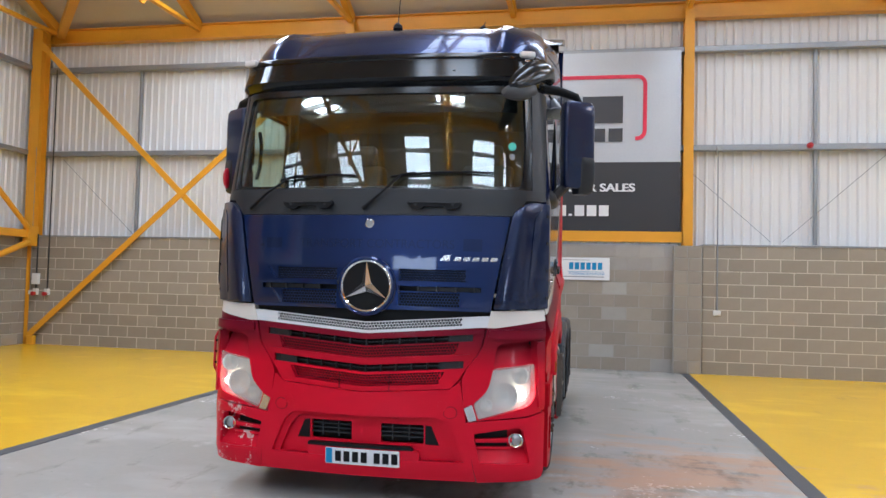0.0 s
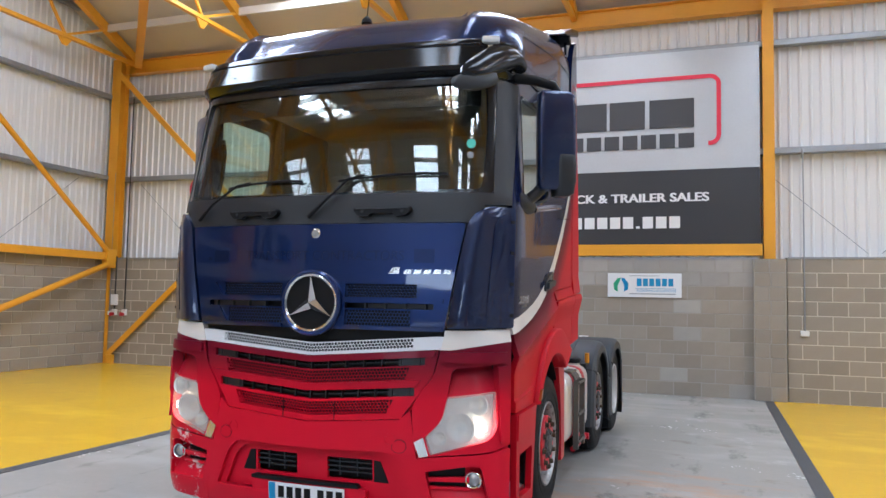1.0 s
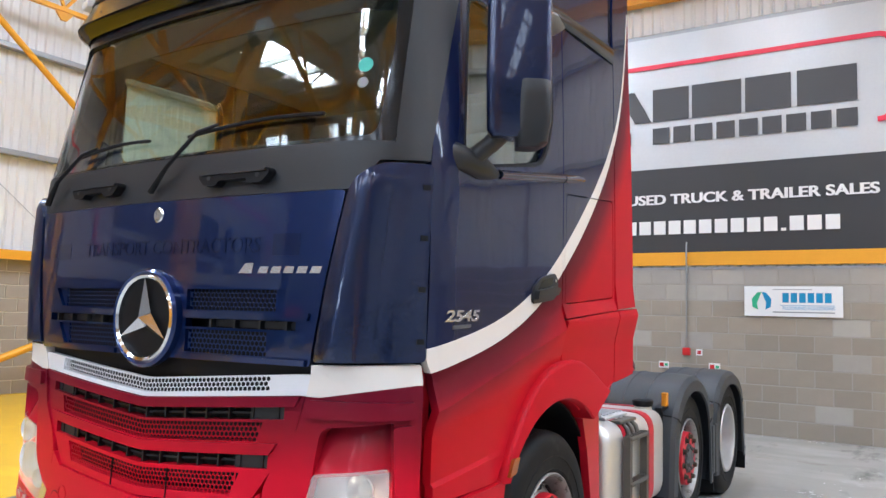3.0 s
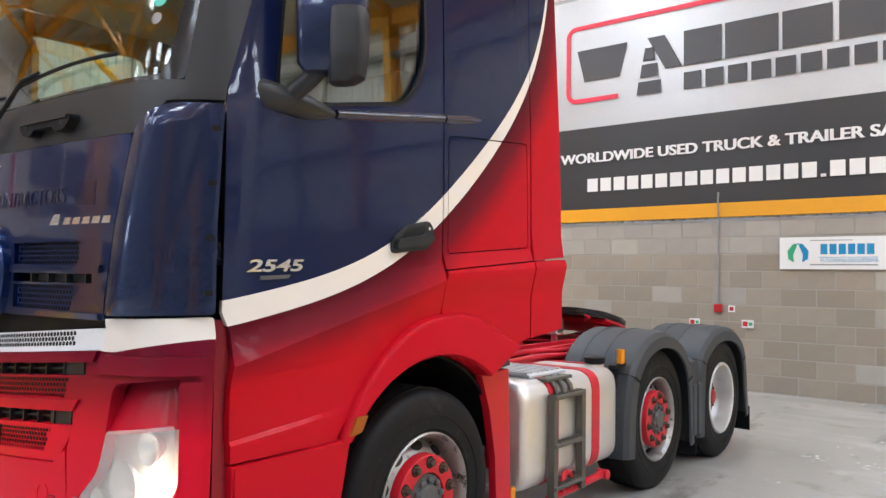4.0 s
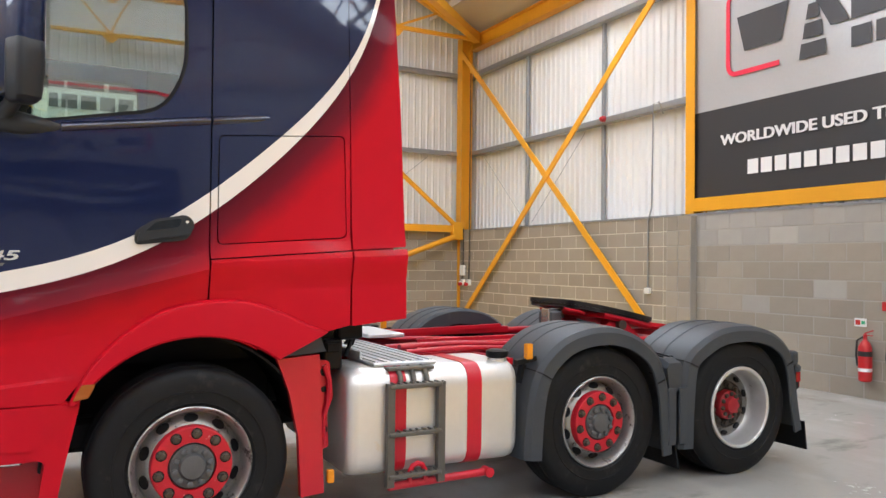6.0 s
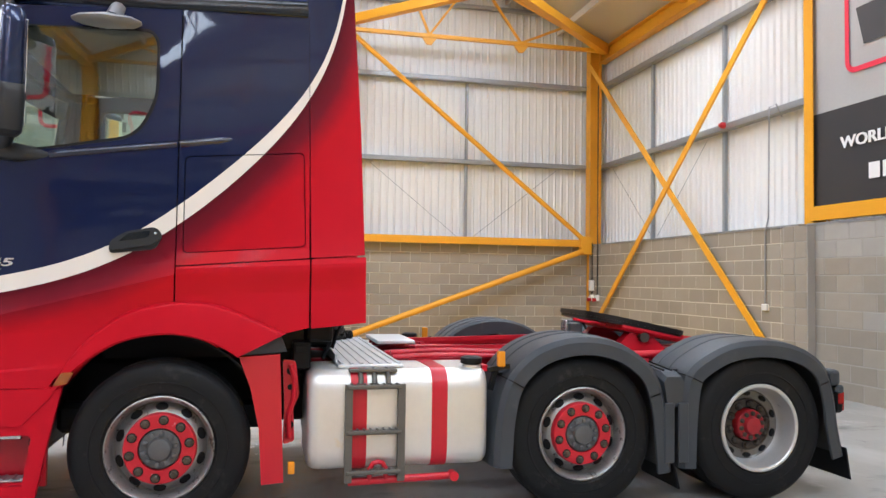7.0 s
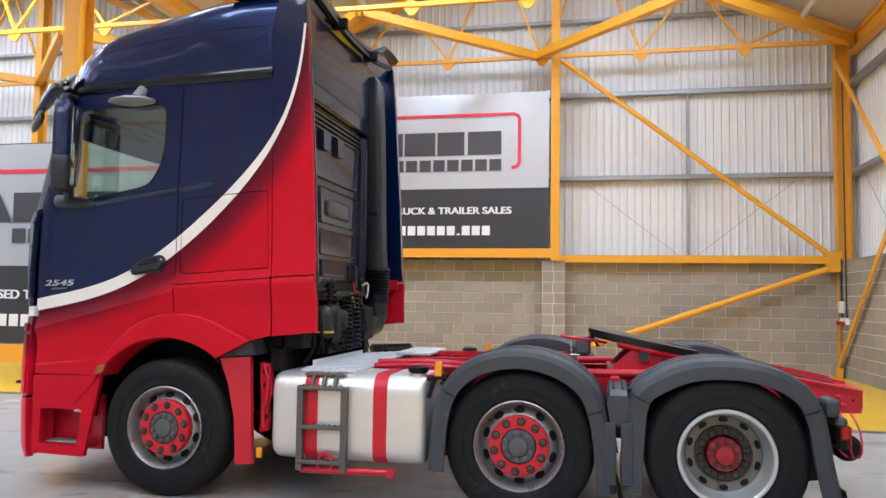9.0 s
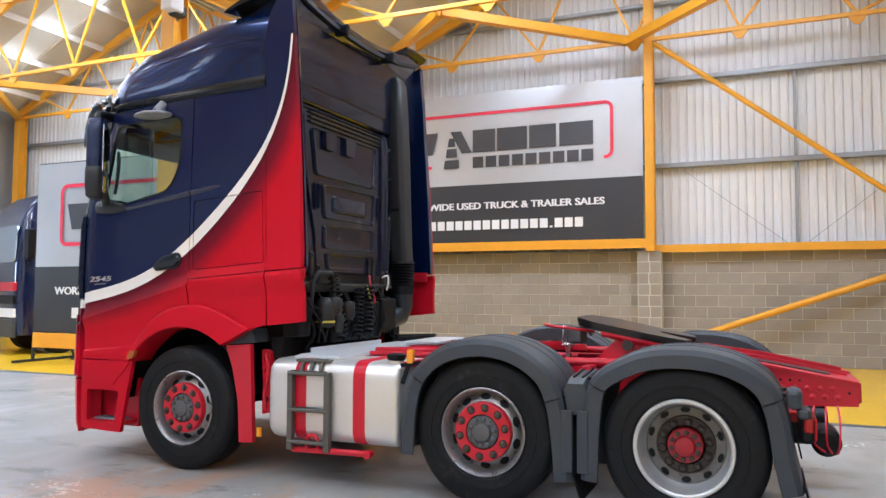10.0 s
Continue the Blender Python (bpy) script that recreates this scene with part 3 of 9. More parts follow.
# ---- banners ----
def banner(at, turn, width, height, foot, stand=False):
    """A hoarding of vinyl: silver above, black below, a red frame line, blocks for the company's lettering."""
    root = thing("banner", at, "silver and black vinyl banner, red outline, " + ("on a standing frame" if stand else "hung between columns"), "banner", "banners")
    m = pose(at[0], at[1], at[2], 90, 0, turn)

    def at_pos(x, z, d=0.0):
        return m @ Vector((x * width, z * height, d))

    def cloth(x0, z0, x1, z1, nx, nz):
        bm = bmesh.new()
        grid = []
        for j in range(nz + 1):
            row = []
            for i in range(nx + 1):
                u, w = x0 + (x1 - x0) * i / nx, z0 + (z1 - z0) * j / nz
                edge = min(1, 12 * min(u + 0.02, 1.02 - u))
                ripple = 0.010 * noise.noise((u * 3, w * 2.2, at[0])) + 0.006 * noise.noise((u * 11, w * 3, 4)) * edge
                row.append(bm.verts.new(at_pos(u, w, ripple)))
            grid.append(row)
        for j in range(nz):
            for i in range(nx):
                bm.faces.new((grid[j][i], grid[j][i + 1], grid[j + 1][i + 1], grid[j + 1][i]))
        bmesh.ops.solidify(bm, geom=bm.faces[:], thickness=0.004)
        return bm
    part("silver_field", cloth(0, 0.385, 1, 1, 60, 24), BANNER_SILVER, root, "silver-grey printed vinyl", 60)
    part("black_field", cloth(0, 0, 1, 0.385, 60, 14), BANNER_BLACK, root, "black printed vinyl", 60)

    def flat(name, outline, material, d=0.02, label=""):
        bm = bmesh.new()
        loft(bm, [[at_pos(x, z, d + e) for x, z in outline] for e in (0, 0.003)])
        part(name, bm, material, root, label, 0)
    # red line: a rounded frame, open at two places
    asp = width / height
    r = 0.045
    x0, x1, z0, z1 = 0.11, 0.90, 0.515, 0.86
    q = [math.pi / 2 * k / 6 for k in range(7)]
    path = [(0.245, z0)]
    path += [(x0 + r / 2 - r / 2 * math.sin(a), z0 + r * asp / 2 * (1 - math.cos(a))) for a in q]
    path += [(x0 + r / 2 - r / 2 * math.cos(a), z1 - r * asp / 2 + r * asp / 2 * math.sin(a)) for a in q]
    path += [(x1 - r / 2 + r / 2 * math.sin(a), z1 - r * asp / 2 * (1 - math.cos(a))) for a in q]
    path += [(x1 - r / 2 + r / 2 * math.cos(a), z0 + r * asp / 2 * (1 - math.sin(a))) for a in q[:-1]]
    path += [(x1 - r / 2 - 0.004, z0)]
    bm = bmesh.new()
    wd = 0.011
    rings = []
    for i, (x, z) in enumerate(path):
        x0, z0 = path[max(0, i - 1)]
        x1, z1 = path[min(len(path) - 1, i + 1)]
        t = Vector((x1 - x0, (z1 - z0) / asp)).normalized()
        nx, nz = -t.y * wd / 2, t.x * wd / 2 * asp
        rings.append([at_pos(x - nx, z - nz, 0.018), at_pos(x + nx, z + nz, 0.018), at_pos(x + nx, z + nz, 0.022), at_pos(x - nx, z - nz, 0.022)])
    loft(bm, rings)
    part("red_outline", bm, BANNER_RED, root, "red rounded outline", 0)
    # blocks in place of the company's name, one a letter
    for xa, xb, lean in ((0.135, 0.268, 0.02), (0.405, 0.49, 0), (0.497, 0.607, 0), (0.615, 0.71, 0), (0.722, 0.838, 0)):
        flat("letter_block", [(xa + lean, 0.602), (xb - lean, 0.602), (xb, 0.752), (xa, 0.752)], PRINT_GREY)
    for zz, wa, wb in ((0.502, 0.060, 0.055), (0.578, 0.044, 0.038), (0.65, 0.03, 0.022)):
        flat("letter_block", [(0.322 - wa / 2, zz), (0.322 + wa / 2, zz), (0.324 + wb / 2, zz + 0.058), (0.324 - wb / 2, zz + 0.058)], PRINT_GREY)
    flat("letter_block", [(0.362, 0.602), (0.402, 0.602), (0.36, 0.752), (0.318, 0.752)], PRINT_GREY)
    x = 0.405
    for i in range(9):
        flat("letter_block", [(x, 0.498), (x + 0.040, 0.498), (x + 0.040, 0.572), (x, 0.572)], PRINT_GREY)
        x += 0.0491
    bm = bmesh.new()
    for shift, rise in ((-0.006, 0.0), (0.0, 0.0006), (0.006, 0.0012)):
        one = words("WORLDWIDE USED TRUCK & TRAILER SALES", 0.215 * height / 3.46, m @ pose(0.483 * width + shift, 0.222 * height, 0.022 + rise), 0.002, "CENTER", 0.003)
        tmp = bpy.data.meshes.new("slogan")
        one.to_mesh(tmp)
        one.free()
        bm.from_mesh(tmp)
        bpy.data.meshes.remove(tmp)
    s = 0.786 * width / max(0.1, max((m.inverted() @ v.co).x for v in bm.verts) - min((m.inverted() @ v.co).x for v in bm.verts))
    bmesh.ops.transform(bm, matrix=m @ Matrix.Translation((0.483 * width, 0, 0)) @ Matrix.Diagonal((s, 1, 1, 1)) @ Matrix.Translation((-0.483 * width, 0, 0)) @ m.inverted(), verts=bm.verts)
    part("slogan", bm, PRINT_WHITE, root, "white lettering: worldwide used truck and trailer sales", 0)
    x = 0.165
    for i in range(19):
        w = 0.010 if i == 15 else 0.0275
        hgt = 0.012 if i == 15 else 0.06
        flat("letter_block", [(x, 0.085), (x + w, 0.085), (x + w, 0.085 + hgt), (x, 0.085 + hgt)], PRINT_WHITE)
        x += w + 0.0073
    if stand:
        bm = bmesh.new()
        for u in (0.0, 0.5, 1.0):
            bar(bm, at_pos(u, 0, -0.03), at_pos(u, 1, -0.03), 0.04, 0.04)
        bar(bm, at_pos(0, 1, -0.03), at_pos(1, 1, -0.03), 0.04, 0.04)
        part("frame_bars", bm, BLACK_RUBBER, root, "black square tube frame", 0)
        for u in (0.0, 0.5, 1.0):
            bm = bmesh.new()
            p = m @ Vector((u * width, 0, 0))
            b = m @ Vector((u * width, 0, -1.0))
            f = m @ Vector((u * width, 0, 0.45))
            bar(bm, (b.x, b.y, 0.03), (f.x, f.y, 0.03), 0.06, 0.05)
            bar(bm, (b.x, b.y, 0.05), at_pos(u, 0.62, -0.03), 0.035, 0.035)
            bar(bm, (p.x, p.y, 0.05), at_pos(u, 0.02, -0.03), 0.05, 0.05)
            part("foot", bm, BLACK_RUBBER, root, "black steel foot with a raking stay", 0)
        bm = bmesh.new()
        loft(bm, [[m @ Vector((q * width, -0.02 - w, -0.01 + e)) for q, w in ((0.002, 0), (0.998, 0), (0.998, foot), (0.002, foot))] for e in (0, 0.04)])
        part("kick_board", bm, YELLOW_STEEL, root, "yellow board along the foot", 0)
    return root


banner((-3.42, 8.22, 2.6), 0, 6.58, 3.46, 0)
banner((-10.18, -4.42, 2.6), 90, 6.5, 3.49, 0)
banner((EAST - 0.25, 2.2, 2.6), -90, 6.5, 3.49, 0)
banner((-4.9, -9.45, 0.62), 90, 6.6, 3.45, 0.3, True)


# ---- the lorry ----
def gradient_paint(name, kind):
    """Two-tone livery: blue, a pale sweeping stripe, then maroon fading into red. kind 'side' follows an arc, 'front' a level line."""
    m = bpy.data.materials.new(name)
    m.use_nodes = True
    n, k = m.node_tree.nodes, m.node_tree.links.new
    b = n["Principled BSDF"]
    tc, sep = n.new("ShaderNodeTexCoord"), n.new("ShaderNodeSeparateXYZ")
    k(tc.outputs["Object"], sep.inputs[0])

    def calc(op, a, c=None, d=None):
        nd = n.new("ShaderNodeMath")
        nd.operation = op
        for i, v in enumerate((a, c, d)):
            if v is None:
                continue
            if isinstance(v, (int, float)):
                nd.inputs[i].default_value = v
            else:
                k(v, nd.inputs[i])
        return nd.outputs[0]

    def ramp(value, stops):
        r = n.new("ShaderNodeValToRGB")
        e = r.color_ramp.elements
        e[0].position, e[0].color = stops[0][0], (*stops[0][1], 1)
        e[1].position, e[1].color = stops[-1][0], (*stops[-1][1], 1)
        for p, c in stops[1:-1]:
            el = e.new(p)
            el.color = (*c, 1)
        k(value, r.inputs[0])
        return r.outputs[0]
    noise_t = n.new("ShaderNodeTexNoise")
    noise_t.inputs["Scale"].default_value, noise_t.inputs["Detail"].default_value = 5.0, 6
    k(tc.outputs["Object"], noise_t.inputs["Vector"])
    blue, pale, maroon, red, worn = (0.008, 0.013, 0.050), (0.78, 0.74, 0.68), (0.080, 0.003, 0.010), (0.57, 0.004, 0.022) if kind == "front" else (0.485, 0.003, 0.012), (0.60, 0.008, 0.028) if kind == "front" else (0.50, 0.005, 0.017)
    if kind == "side":
        # both edges of the sweep, looked up along the diagonal y + z
        along, across = calc("ADD", sep.outputs["Y"], sep.outputs["Z"]), calc("SUBTRACT", sep.outputs["Y"], sep.outputs["Z"])

        mid = calc("SUBTRACT", along, 2.4)

        def sweep(terms):
            """A polynomial of the way along, by Horner's rule."""
            v = calc("MULTIPLY_ADD", mid, terms[0], terms[1])
            for term in terms[2:]:
                v = calc("MULTIPLY_ADD", v, mid, term)
            return v
        upper = sweep((0.00372, -0.00283, -0.03735, 0.00765, -0.06503, 0.06423, -1.78494))
        lower = sweep((0.00256, -0.00155, -0.02684, 0.00175, -0.09491, 0.03628, -1.66275))
        tip = calc("GREATER_THAN", sep.outputs["Z"], 3.50)
        upper, lower = calc("ADD", upper, tip), calc("ADD", lower, tip)
        low = calc("MULTIPLY", calc("SUBTRACT", across, lower), 0.7071)
        inner = calc("GREATER_THAN", across, upper)
        outer = calc("GREATER_THAN", low, 0)
        fade = ramp(calc("ADD", calc("MULTIPLY", low, 2.0), calc("MULTIPLY_ADD", noise_t.outputs["Fac"], 0.1, -0.05)),
                    [(0.0, maroon), (0.22, (0.17, 0.005, 0.016)), (0.5, red), (1.0, worn)])
        mx = n.new("ShaderNodeMix")
        mx.data_type = "RGBA"
        mx.inputs["A"].default_value, mx.inputs["B"].default_value = (*blue, 1), (*pale, 1)
        k(inner, mx.inputs["Factor"])
        mx2 = n.new("ShaderNodeMix")
        mx2.data_type = "RGBA"
        k(outer, mx2.inputs["Factor"])
        k(mx.outputs["Result"], mx2.inputs["A"])
        k(fade, mx2.inputs["B"])
        out = mx2.outputs["Result"]
        gloss = calc("MULTIPLY_ADD", outer, 0.22, 0.20)
    else:
        v = calc("SUBTRACT", 1.38, sep.outputs["Z"])
        rise = calc("MINIMUM", 1.0, calc("MAXIMUM", 0.0, calc("MULTIPLY_ADD", calc("ABSOLUTE", sep.outputs["X"]), 3.2, -2.9)))
        white = calc("LESS_THAN", v, calc("MULTIPLY_ADD", rise, -0.055, 0.125))
        fade = ramp(calc("ADD", v, calc("MULTIPLY_ADD", noise_t.outputs["Fac"], 0.06, -0.03)),
                    [(0.12, (0.14, 0.006, 0.02)), (0.26, (0.24, 0.008, 0.02)), (0.42, red), (1.0, worn)])
        mx = n.new("ShaderNodeMix")
        mx.data_type = "RGBA"
        mx.inputs["B"].default_value = (*pale, 1)
        k(white, mx.inputs["Factor"])
        k(fade, mx.inputs["A"])
        # scraped paint low on the bumper corner
        chip = n.new("ShaderNodeTexNoise")
        chip.inputs["Scale"].default_value, chip.inputs["Detail"].default_value, chip.inputs["Roughness"].default_value = 9.0, 10, 0.75
        k(tc.outputs["Object"], chip.inputs["Vector"])
        side = calc("LESS_THAN", sep.outputs["X"], -0.86)
        lowz = calc("LESS_THAN", sep.outputs["Z"], 0.66)
        scrape = calc("MULTIPLY", calc("MULTIPLY", side, lowz), calc("GREATER_THAN", chip.outputs["Fac"], 0.565))
        mx2 = n.new("ShaderNodeMix")
        mx2.data_type = "RGBA"
        mx2.inputs["B"].default_value = (0.62, 0.42, 0.40, 1)
        k(scrape, mx2.inputs["Factor"])
        k(mx.outputs["Result"], mx2.inputs["A"])
        out = mx2.outputs["Result"]
        gloss = calc("ADD", calc("MULTIPLY_ADD", noise_t.outputs["Fac"], 0.1, 0.27), calc("MULTIPLY", scrape, 0.3))
    k(out, b.inputs["Base Color"])
    k(gloss, b.inputs["Roughness"])
    b.inputs["Specular IOR Level"].default_value = 0.09 if kind == "side" else 0.08
    if kind == "side":
        k(calc("MULTIPLY_ADD", outer, -0.44, 0.50), b.inputs["Coat Weight"])
    else:
        b.inputs["Coat Weight"].default_value = 0.08
    b.inputs["Coat Roughness"].default_value = 0.03
    wave, wb = n.new("ShaderNodeTexNoise"), n.new("ShaderNodeBump")
    wave.inputs["Scale"].default_value, wave.inputs["Detail"].default_value = 3.0, 1
    wb.inputs["Strength"].default_value, wb.inputs["Distance"].default_value = 0.12, 0.02
    k(tc.outputs["Object"], wave.inputs["Vector"])
    k(wave.outputs["Fac"], wb.inputs["Height"])
    k(wb.outputs[0], b.inputs["Coat Normal"])
    return m


SIDE_PAINT = gradient_paint("side_livery", "side")
FRONT_PAINT = gradient_paint("front_livery", "front")
BLUE = mat("metallic_dark_blue_paint", (0.004, 0.020, 0.105), 0.30, 0.72, 0.9, vary=0.12, scale=1.2, fine=400, spec=0.4)
DARK_BLUE = mat("dark_blue_gloss_paint", (0.007, 0.012, 0.045), 0.12, 0.0, 0.8, vary=0.15, scale=1.2)
ROOF_BLUE = mat("navy_lacquer", (0.005, 0.019, 0.085), 0.24, 0.6, 0.6, vary=0.12, scale=1.2, fine=400, spec=0.4)
RED = mat("red_chassis_paint", (0.52, 0.006, 0.022), 0.34, vary=0.14, scale=3, second=(0.40, 0.02, 0.03), patch=-0.03)
RED_GLOSS = mat("red_gloss_paint", (0.49, 0.005, 0.020), 0.36, 0, 0.12, vary=0.08)
GREY_PLASTIC = mat("dark_grey_plastic", (0.019, 0.0205, 0.023), 0.42, vary=0.2, scale=3, bump=0.1, spec=0.42)
PALE_GREY = mat("pale_grey_plastic", (0.22, 0.225, 0.24), 0.35, vary=0.1)
MUD_PLASTIC = mat("grey_mudguard_plastic", (0.045, 0.050, 0.057), 0.46, vary=0.24, scale=4, fine=140, bump=0.18, second=(0.075, 0.077, 0.080), patch=0.0, spec=0.36)
BLACK_GLOSS = mat("black_gloss_trim", (0.008, 0.010, 0.013), 0.16, 0, 0.15, vary=0.1, spec=0.35)
VISOR = mat("satin_black_visor", (0.004, 0.0045, 0.006), 0.11, vary=0.15, scale=3, spec=0.34)
BLACK = mat("black_trim", (0.006, 0.006, 0.007), 0.5, vary=0.2, scale=4, spec=0.2)
RUBBER = mat("tyre_rubber", (0.009, 0.009, 0.0095), 0.62, vary=0.3, scale=5, fine=90, bump=0.2, second=(0.028, 0.026, 0.023), patch=0.04, spec=0.22)
CHROME = mat("chrome", (0.78, 0.79, 0.8), 0.1, 1.0, vary=0.04)
ALLOY = mat("bare_aluminium", (0.74, 0.73, 0.70), 0.40, 0.70, vary=0.1, scale=2.0, fine=30, second=(0.74, 0.66, 0.50), patch=-0.03)
DECK = mat("pale_deck_plate", (0.72, 0.74, 0.76), 0.4, 0.45, vary=0.1, scale=4)
RED_CHIPPED = mat("chipped_red_paint", (0.52, 0.008, 0.022), 0.4, vary=0.2, scale=14, second=(0.55, 0.47, 0.45), patch=-0.012)
NUT = mat("dark_wheel_nut", (0.085, 0.070, 0.050), 0.5, 0.5, vary=0.3, scale=20)
RIM = mat("silver_wheel_steel", (0.60, 0.60, 0.59), 0.36, 0.55, vary=0.2, scale=9, fine=80, bump=0.12, second=(0.22, 0.20, 0.18), patch=-0.02)
FRONT_RIM = mat("worn_wheel_steel", (0.34, 0.335, 0.325), 0.40, 0.7, vary=0.35, scale=10, fine=90, bump=0.2, second=(0.05, 0.042, 0.036), patch=0.06)
# rim steel with the dish's shade put into its grey, plus dirt patches
DISC = mat("shaded_dirty_wheel_disc", (0.18, 0.172, 0.16), 0.46, 0.5, vary=0.3, scale=12, fine=90, bump=0.15, second=(0.07, 0.055, 0.045), patch=0.03)
GRIME = mat("grimy_black_steel", (0.022, 0.021, 0.020), 0.45, 0.3, vary=0.4, scale=12, bump=0.25, second=(0.07, 0.065, 0.06), patch=-0.02)
RUST = mat("rusty_steel", (0.065, 0.050, 0.038), 0.7, 0.3, vary=0.35, scale=14, bump=0.3)
HUB_GREY = mat("greasy_hub", (0.11, 0.11, 0.11), 0.55, 0.3, vary=0.3, scale=10, bump=0.2)
GREASE = mat("greased_plate", (0.022, 0.020, 0.020), 0.3, 0.4, vary=0.4, scale=6, bump=0.2)
AMBER = mat("amber_lens", (0.80, 0.30, 0.01), 0.2, vary=0.05)
AMBER_DARK = mat("dull_amber_lens", (0.32, 0.085, 0.012), 0.25, vary=0.15)
LENS_RED = mat("red_lens", (0.34, 0.006, 0.01), 0.2, vary=0.05)
FABRIC = mat("grey_cab_trim", (0.16, 0.15, 0.135), 0.9, vary=0.15, scale=3, bump=0.2)
TRIM_TAN = mat("grey_beige_cab_trim", (0.19, 0.185, 0.165), 0.8, vary=0.1, scale=3)
SCREEN = glass("windscreen_glass", (0.80, 0.86, 0.82), gloss=0.06)
WINDOW = glass("side_window_glass", (0.86, 0.95, 0.90), gloss=0.11)
LAMP_SILVER = mat("frosted_lamp_silver", (0.80, 0.78, 0.74), 0.38, 0.35, vary=0.02)
CLEAR = glass("hazed_clear_lens", (0.95, 0.95, 0.94), haze=0.2)
FOG_GLASS = mat("fog_lamp_glass", (0.35, 0.35, 0.36), 0.2, 0.6, vary=0.1)
MIRROR = mat("mirror_glass", (0.9, 0.9, 0.9), 0.02, 1.0, vary=0.01)
STICKER = mat("green_sticker", (0.10, 0.50, 0.40), 0.5, vary=0.05)
FADED = mat("faded_lettering", (0.003, 0.014, 0.074), 0.34, 0.7, 0.7, vary=0.3, scale=6, spec=0.3)
PLATE_WHITE = mat("reflective_plate", (0.75, 0.76, 0.78), 0.35, vary=0.05)
FLOP_BLUE = mat("deep_blue_lacquer", (0.006, 0.015, 0.058), 0.28, 0.5, 0.7, vary=0.12, scale=1.2, fine=400, spec=0.4)
SILVER_BADGE = mat("satin_silver_badge", (0.70, 0.70, 0.70), 0.25, 0.9, vary=0.05)
RED_GREASY = mat("greasy_red_paint", (0.30, 0.008, 0.016), 0.45, vary=0.3, scale=16, second=(0.05, 0.03, 0.025), patch=0.02, bump=0.2)
MESH_BLUE = mat("blue_plastic_mesh", (0.014, 0.032, 0.105), 0.42, 0.35, vary=0.12, scale=3, spec=0.5)
BULB = bpy.data.materials.new("lit_bulb")
BULB.use_nodes = True
BULB.node_tree.nodes["Principled BSDF"].inputs["Emission Color"].default_value = (1.0, 0.86, 0.62, 1)
BULB.node_tree.nodes["Principled BSDF"].inputs["Emission Strength"].default_value = 19.0

lorry = thing("tractor_unit", (0, 0, 0), "red and dark blue three-axle lorry tractor with a white stripe", "lorry")
HALF = 1.243


def lerp(table, v):
    for (a, p), (b, q) in zip(table, table[1:]):
        if v <= b:
            w = max(0.0, (v - a) / (b - a))
            return p + (q - p) * w
    return table[-1][1]


NOSE = [(0.18, -1.35), (0.30, -1.40), (0.62, -1.42), (1.2, -1.40), (1.36, -1.385), (1.7, -1.385), (2.03, -1.37), (2.2, -1.355), (2.95, -1.225), (3.2, -1.19), (3.6, -1.15)]


def lean(z):
    """How far the cab's front corners lean inwards above the belt."""
    return 0.055 * min(1.0, max(0.0, (z - 2.15) / 0.8))


def plan_of(z):
    """Half plan of the cab at height z: nose, bow, corner radius, start angle, end of the front, middle of the corner."""
    w = min(1.0, max(0.0, (z - 1.30) / 0.1))
    bow, rad = 0.10 + (0.05 - 0.10) * w, 0.28 + (0.36 - 0.28) * w
    nose = lerp(NOSE, z)
    cx = HALF - rad - lean(z)
    a0 = 2 * bow / HALF
    x1 = cx + rad * math.sin(a0)
    return nose, bow, rad, a0, x1, cx, nose + bow + rad * math.cos(a0)


def skin(s, z, d=0.0):
    """The cab's surface, s metres round from the middle of the front at height z, d metres outwards."""
    nose, bow, rad, a0, x1, cx, cy = plan_of(z)
    sign, s = (1 if s >= 0 else -1), abs(s)
    end = x1 + rad * (math.pi / 2 - a0)
    if s <= x1:
        t = 2 * bow * s / x1 ** 2
        n = Vector((t, -1)).normalized()
        p = Vector((s, nose + bow * (s / x1) ** 2))
    elif s <= end:
        a = a0 + (s - x1) / rad
        n = Vector((math.sin(a), -math.cos(a)))
        p = Vector((cx + rad * n.x, cy + rad * n.y))
    else:
        n, p = Vector((1, 0)), Vector((HALF - lean(z), cy + s - end))
    p = p + n * d
    return Vector((sign * p.x, p.y, z))


FOLD = {True: (1.515, 0.26), False: (1.545, 0.05)}


def relief(y, z):
    """Height of the pressed fold that rises along the side above the wheel arch, and of the ledge low on the door."""
    base, rise = FOLD[y < 0.09]
    u = z - (base + rise * (y - 0.09))
    under = 0.15 if y > -0.5 else max(0.08, 0.15 + 0.13 * (y + 0.5))
    ledge = 0.95 + 0.10 * (y + 1.05) - z
    low = 0.013 * min(1.0, max(0.0, ledge / 0.015)) * min(1.0, max(0.0, (-0.42 - y) / 0.3))
    return 0.034 * (max(0.0, 1 - u / 0.10) if u > 0 else max(0.0, 1 + u / under)) + low


def flank(side):
    def place(y, z, d=0.0):
        """The cab's side, by y and z; it curves in towards the front and has a slight crown."""
        nose, bow, rad, a0, x1, cx, cy = plan_of(z)
        crown = 0.012 * math.sin(math.pi * min(1, max(0, (z - 0.8) / 2.3))) - 0.012
        d = d + relief(y, z)
        if y >= cy:
            w = min(1.0, (y - cy) / 1.3)
            return Vector((side * (HALF - lean(z) * (1 - w * w * (3 - 2 * w)) + crown + d), y, z))
        c = min(1.0, (cy - y) / rad)
        a = math.acos(c)
        return Vector((side * (cx + crown + (rad + d) * math.sin(a)), cy - (rad + d) * math.cos(a), z))
    return place


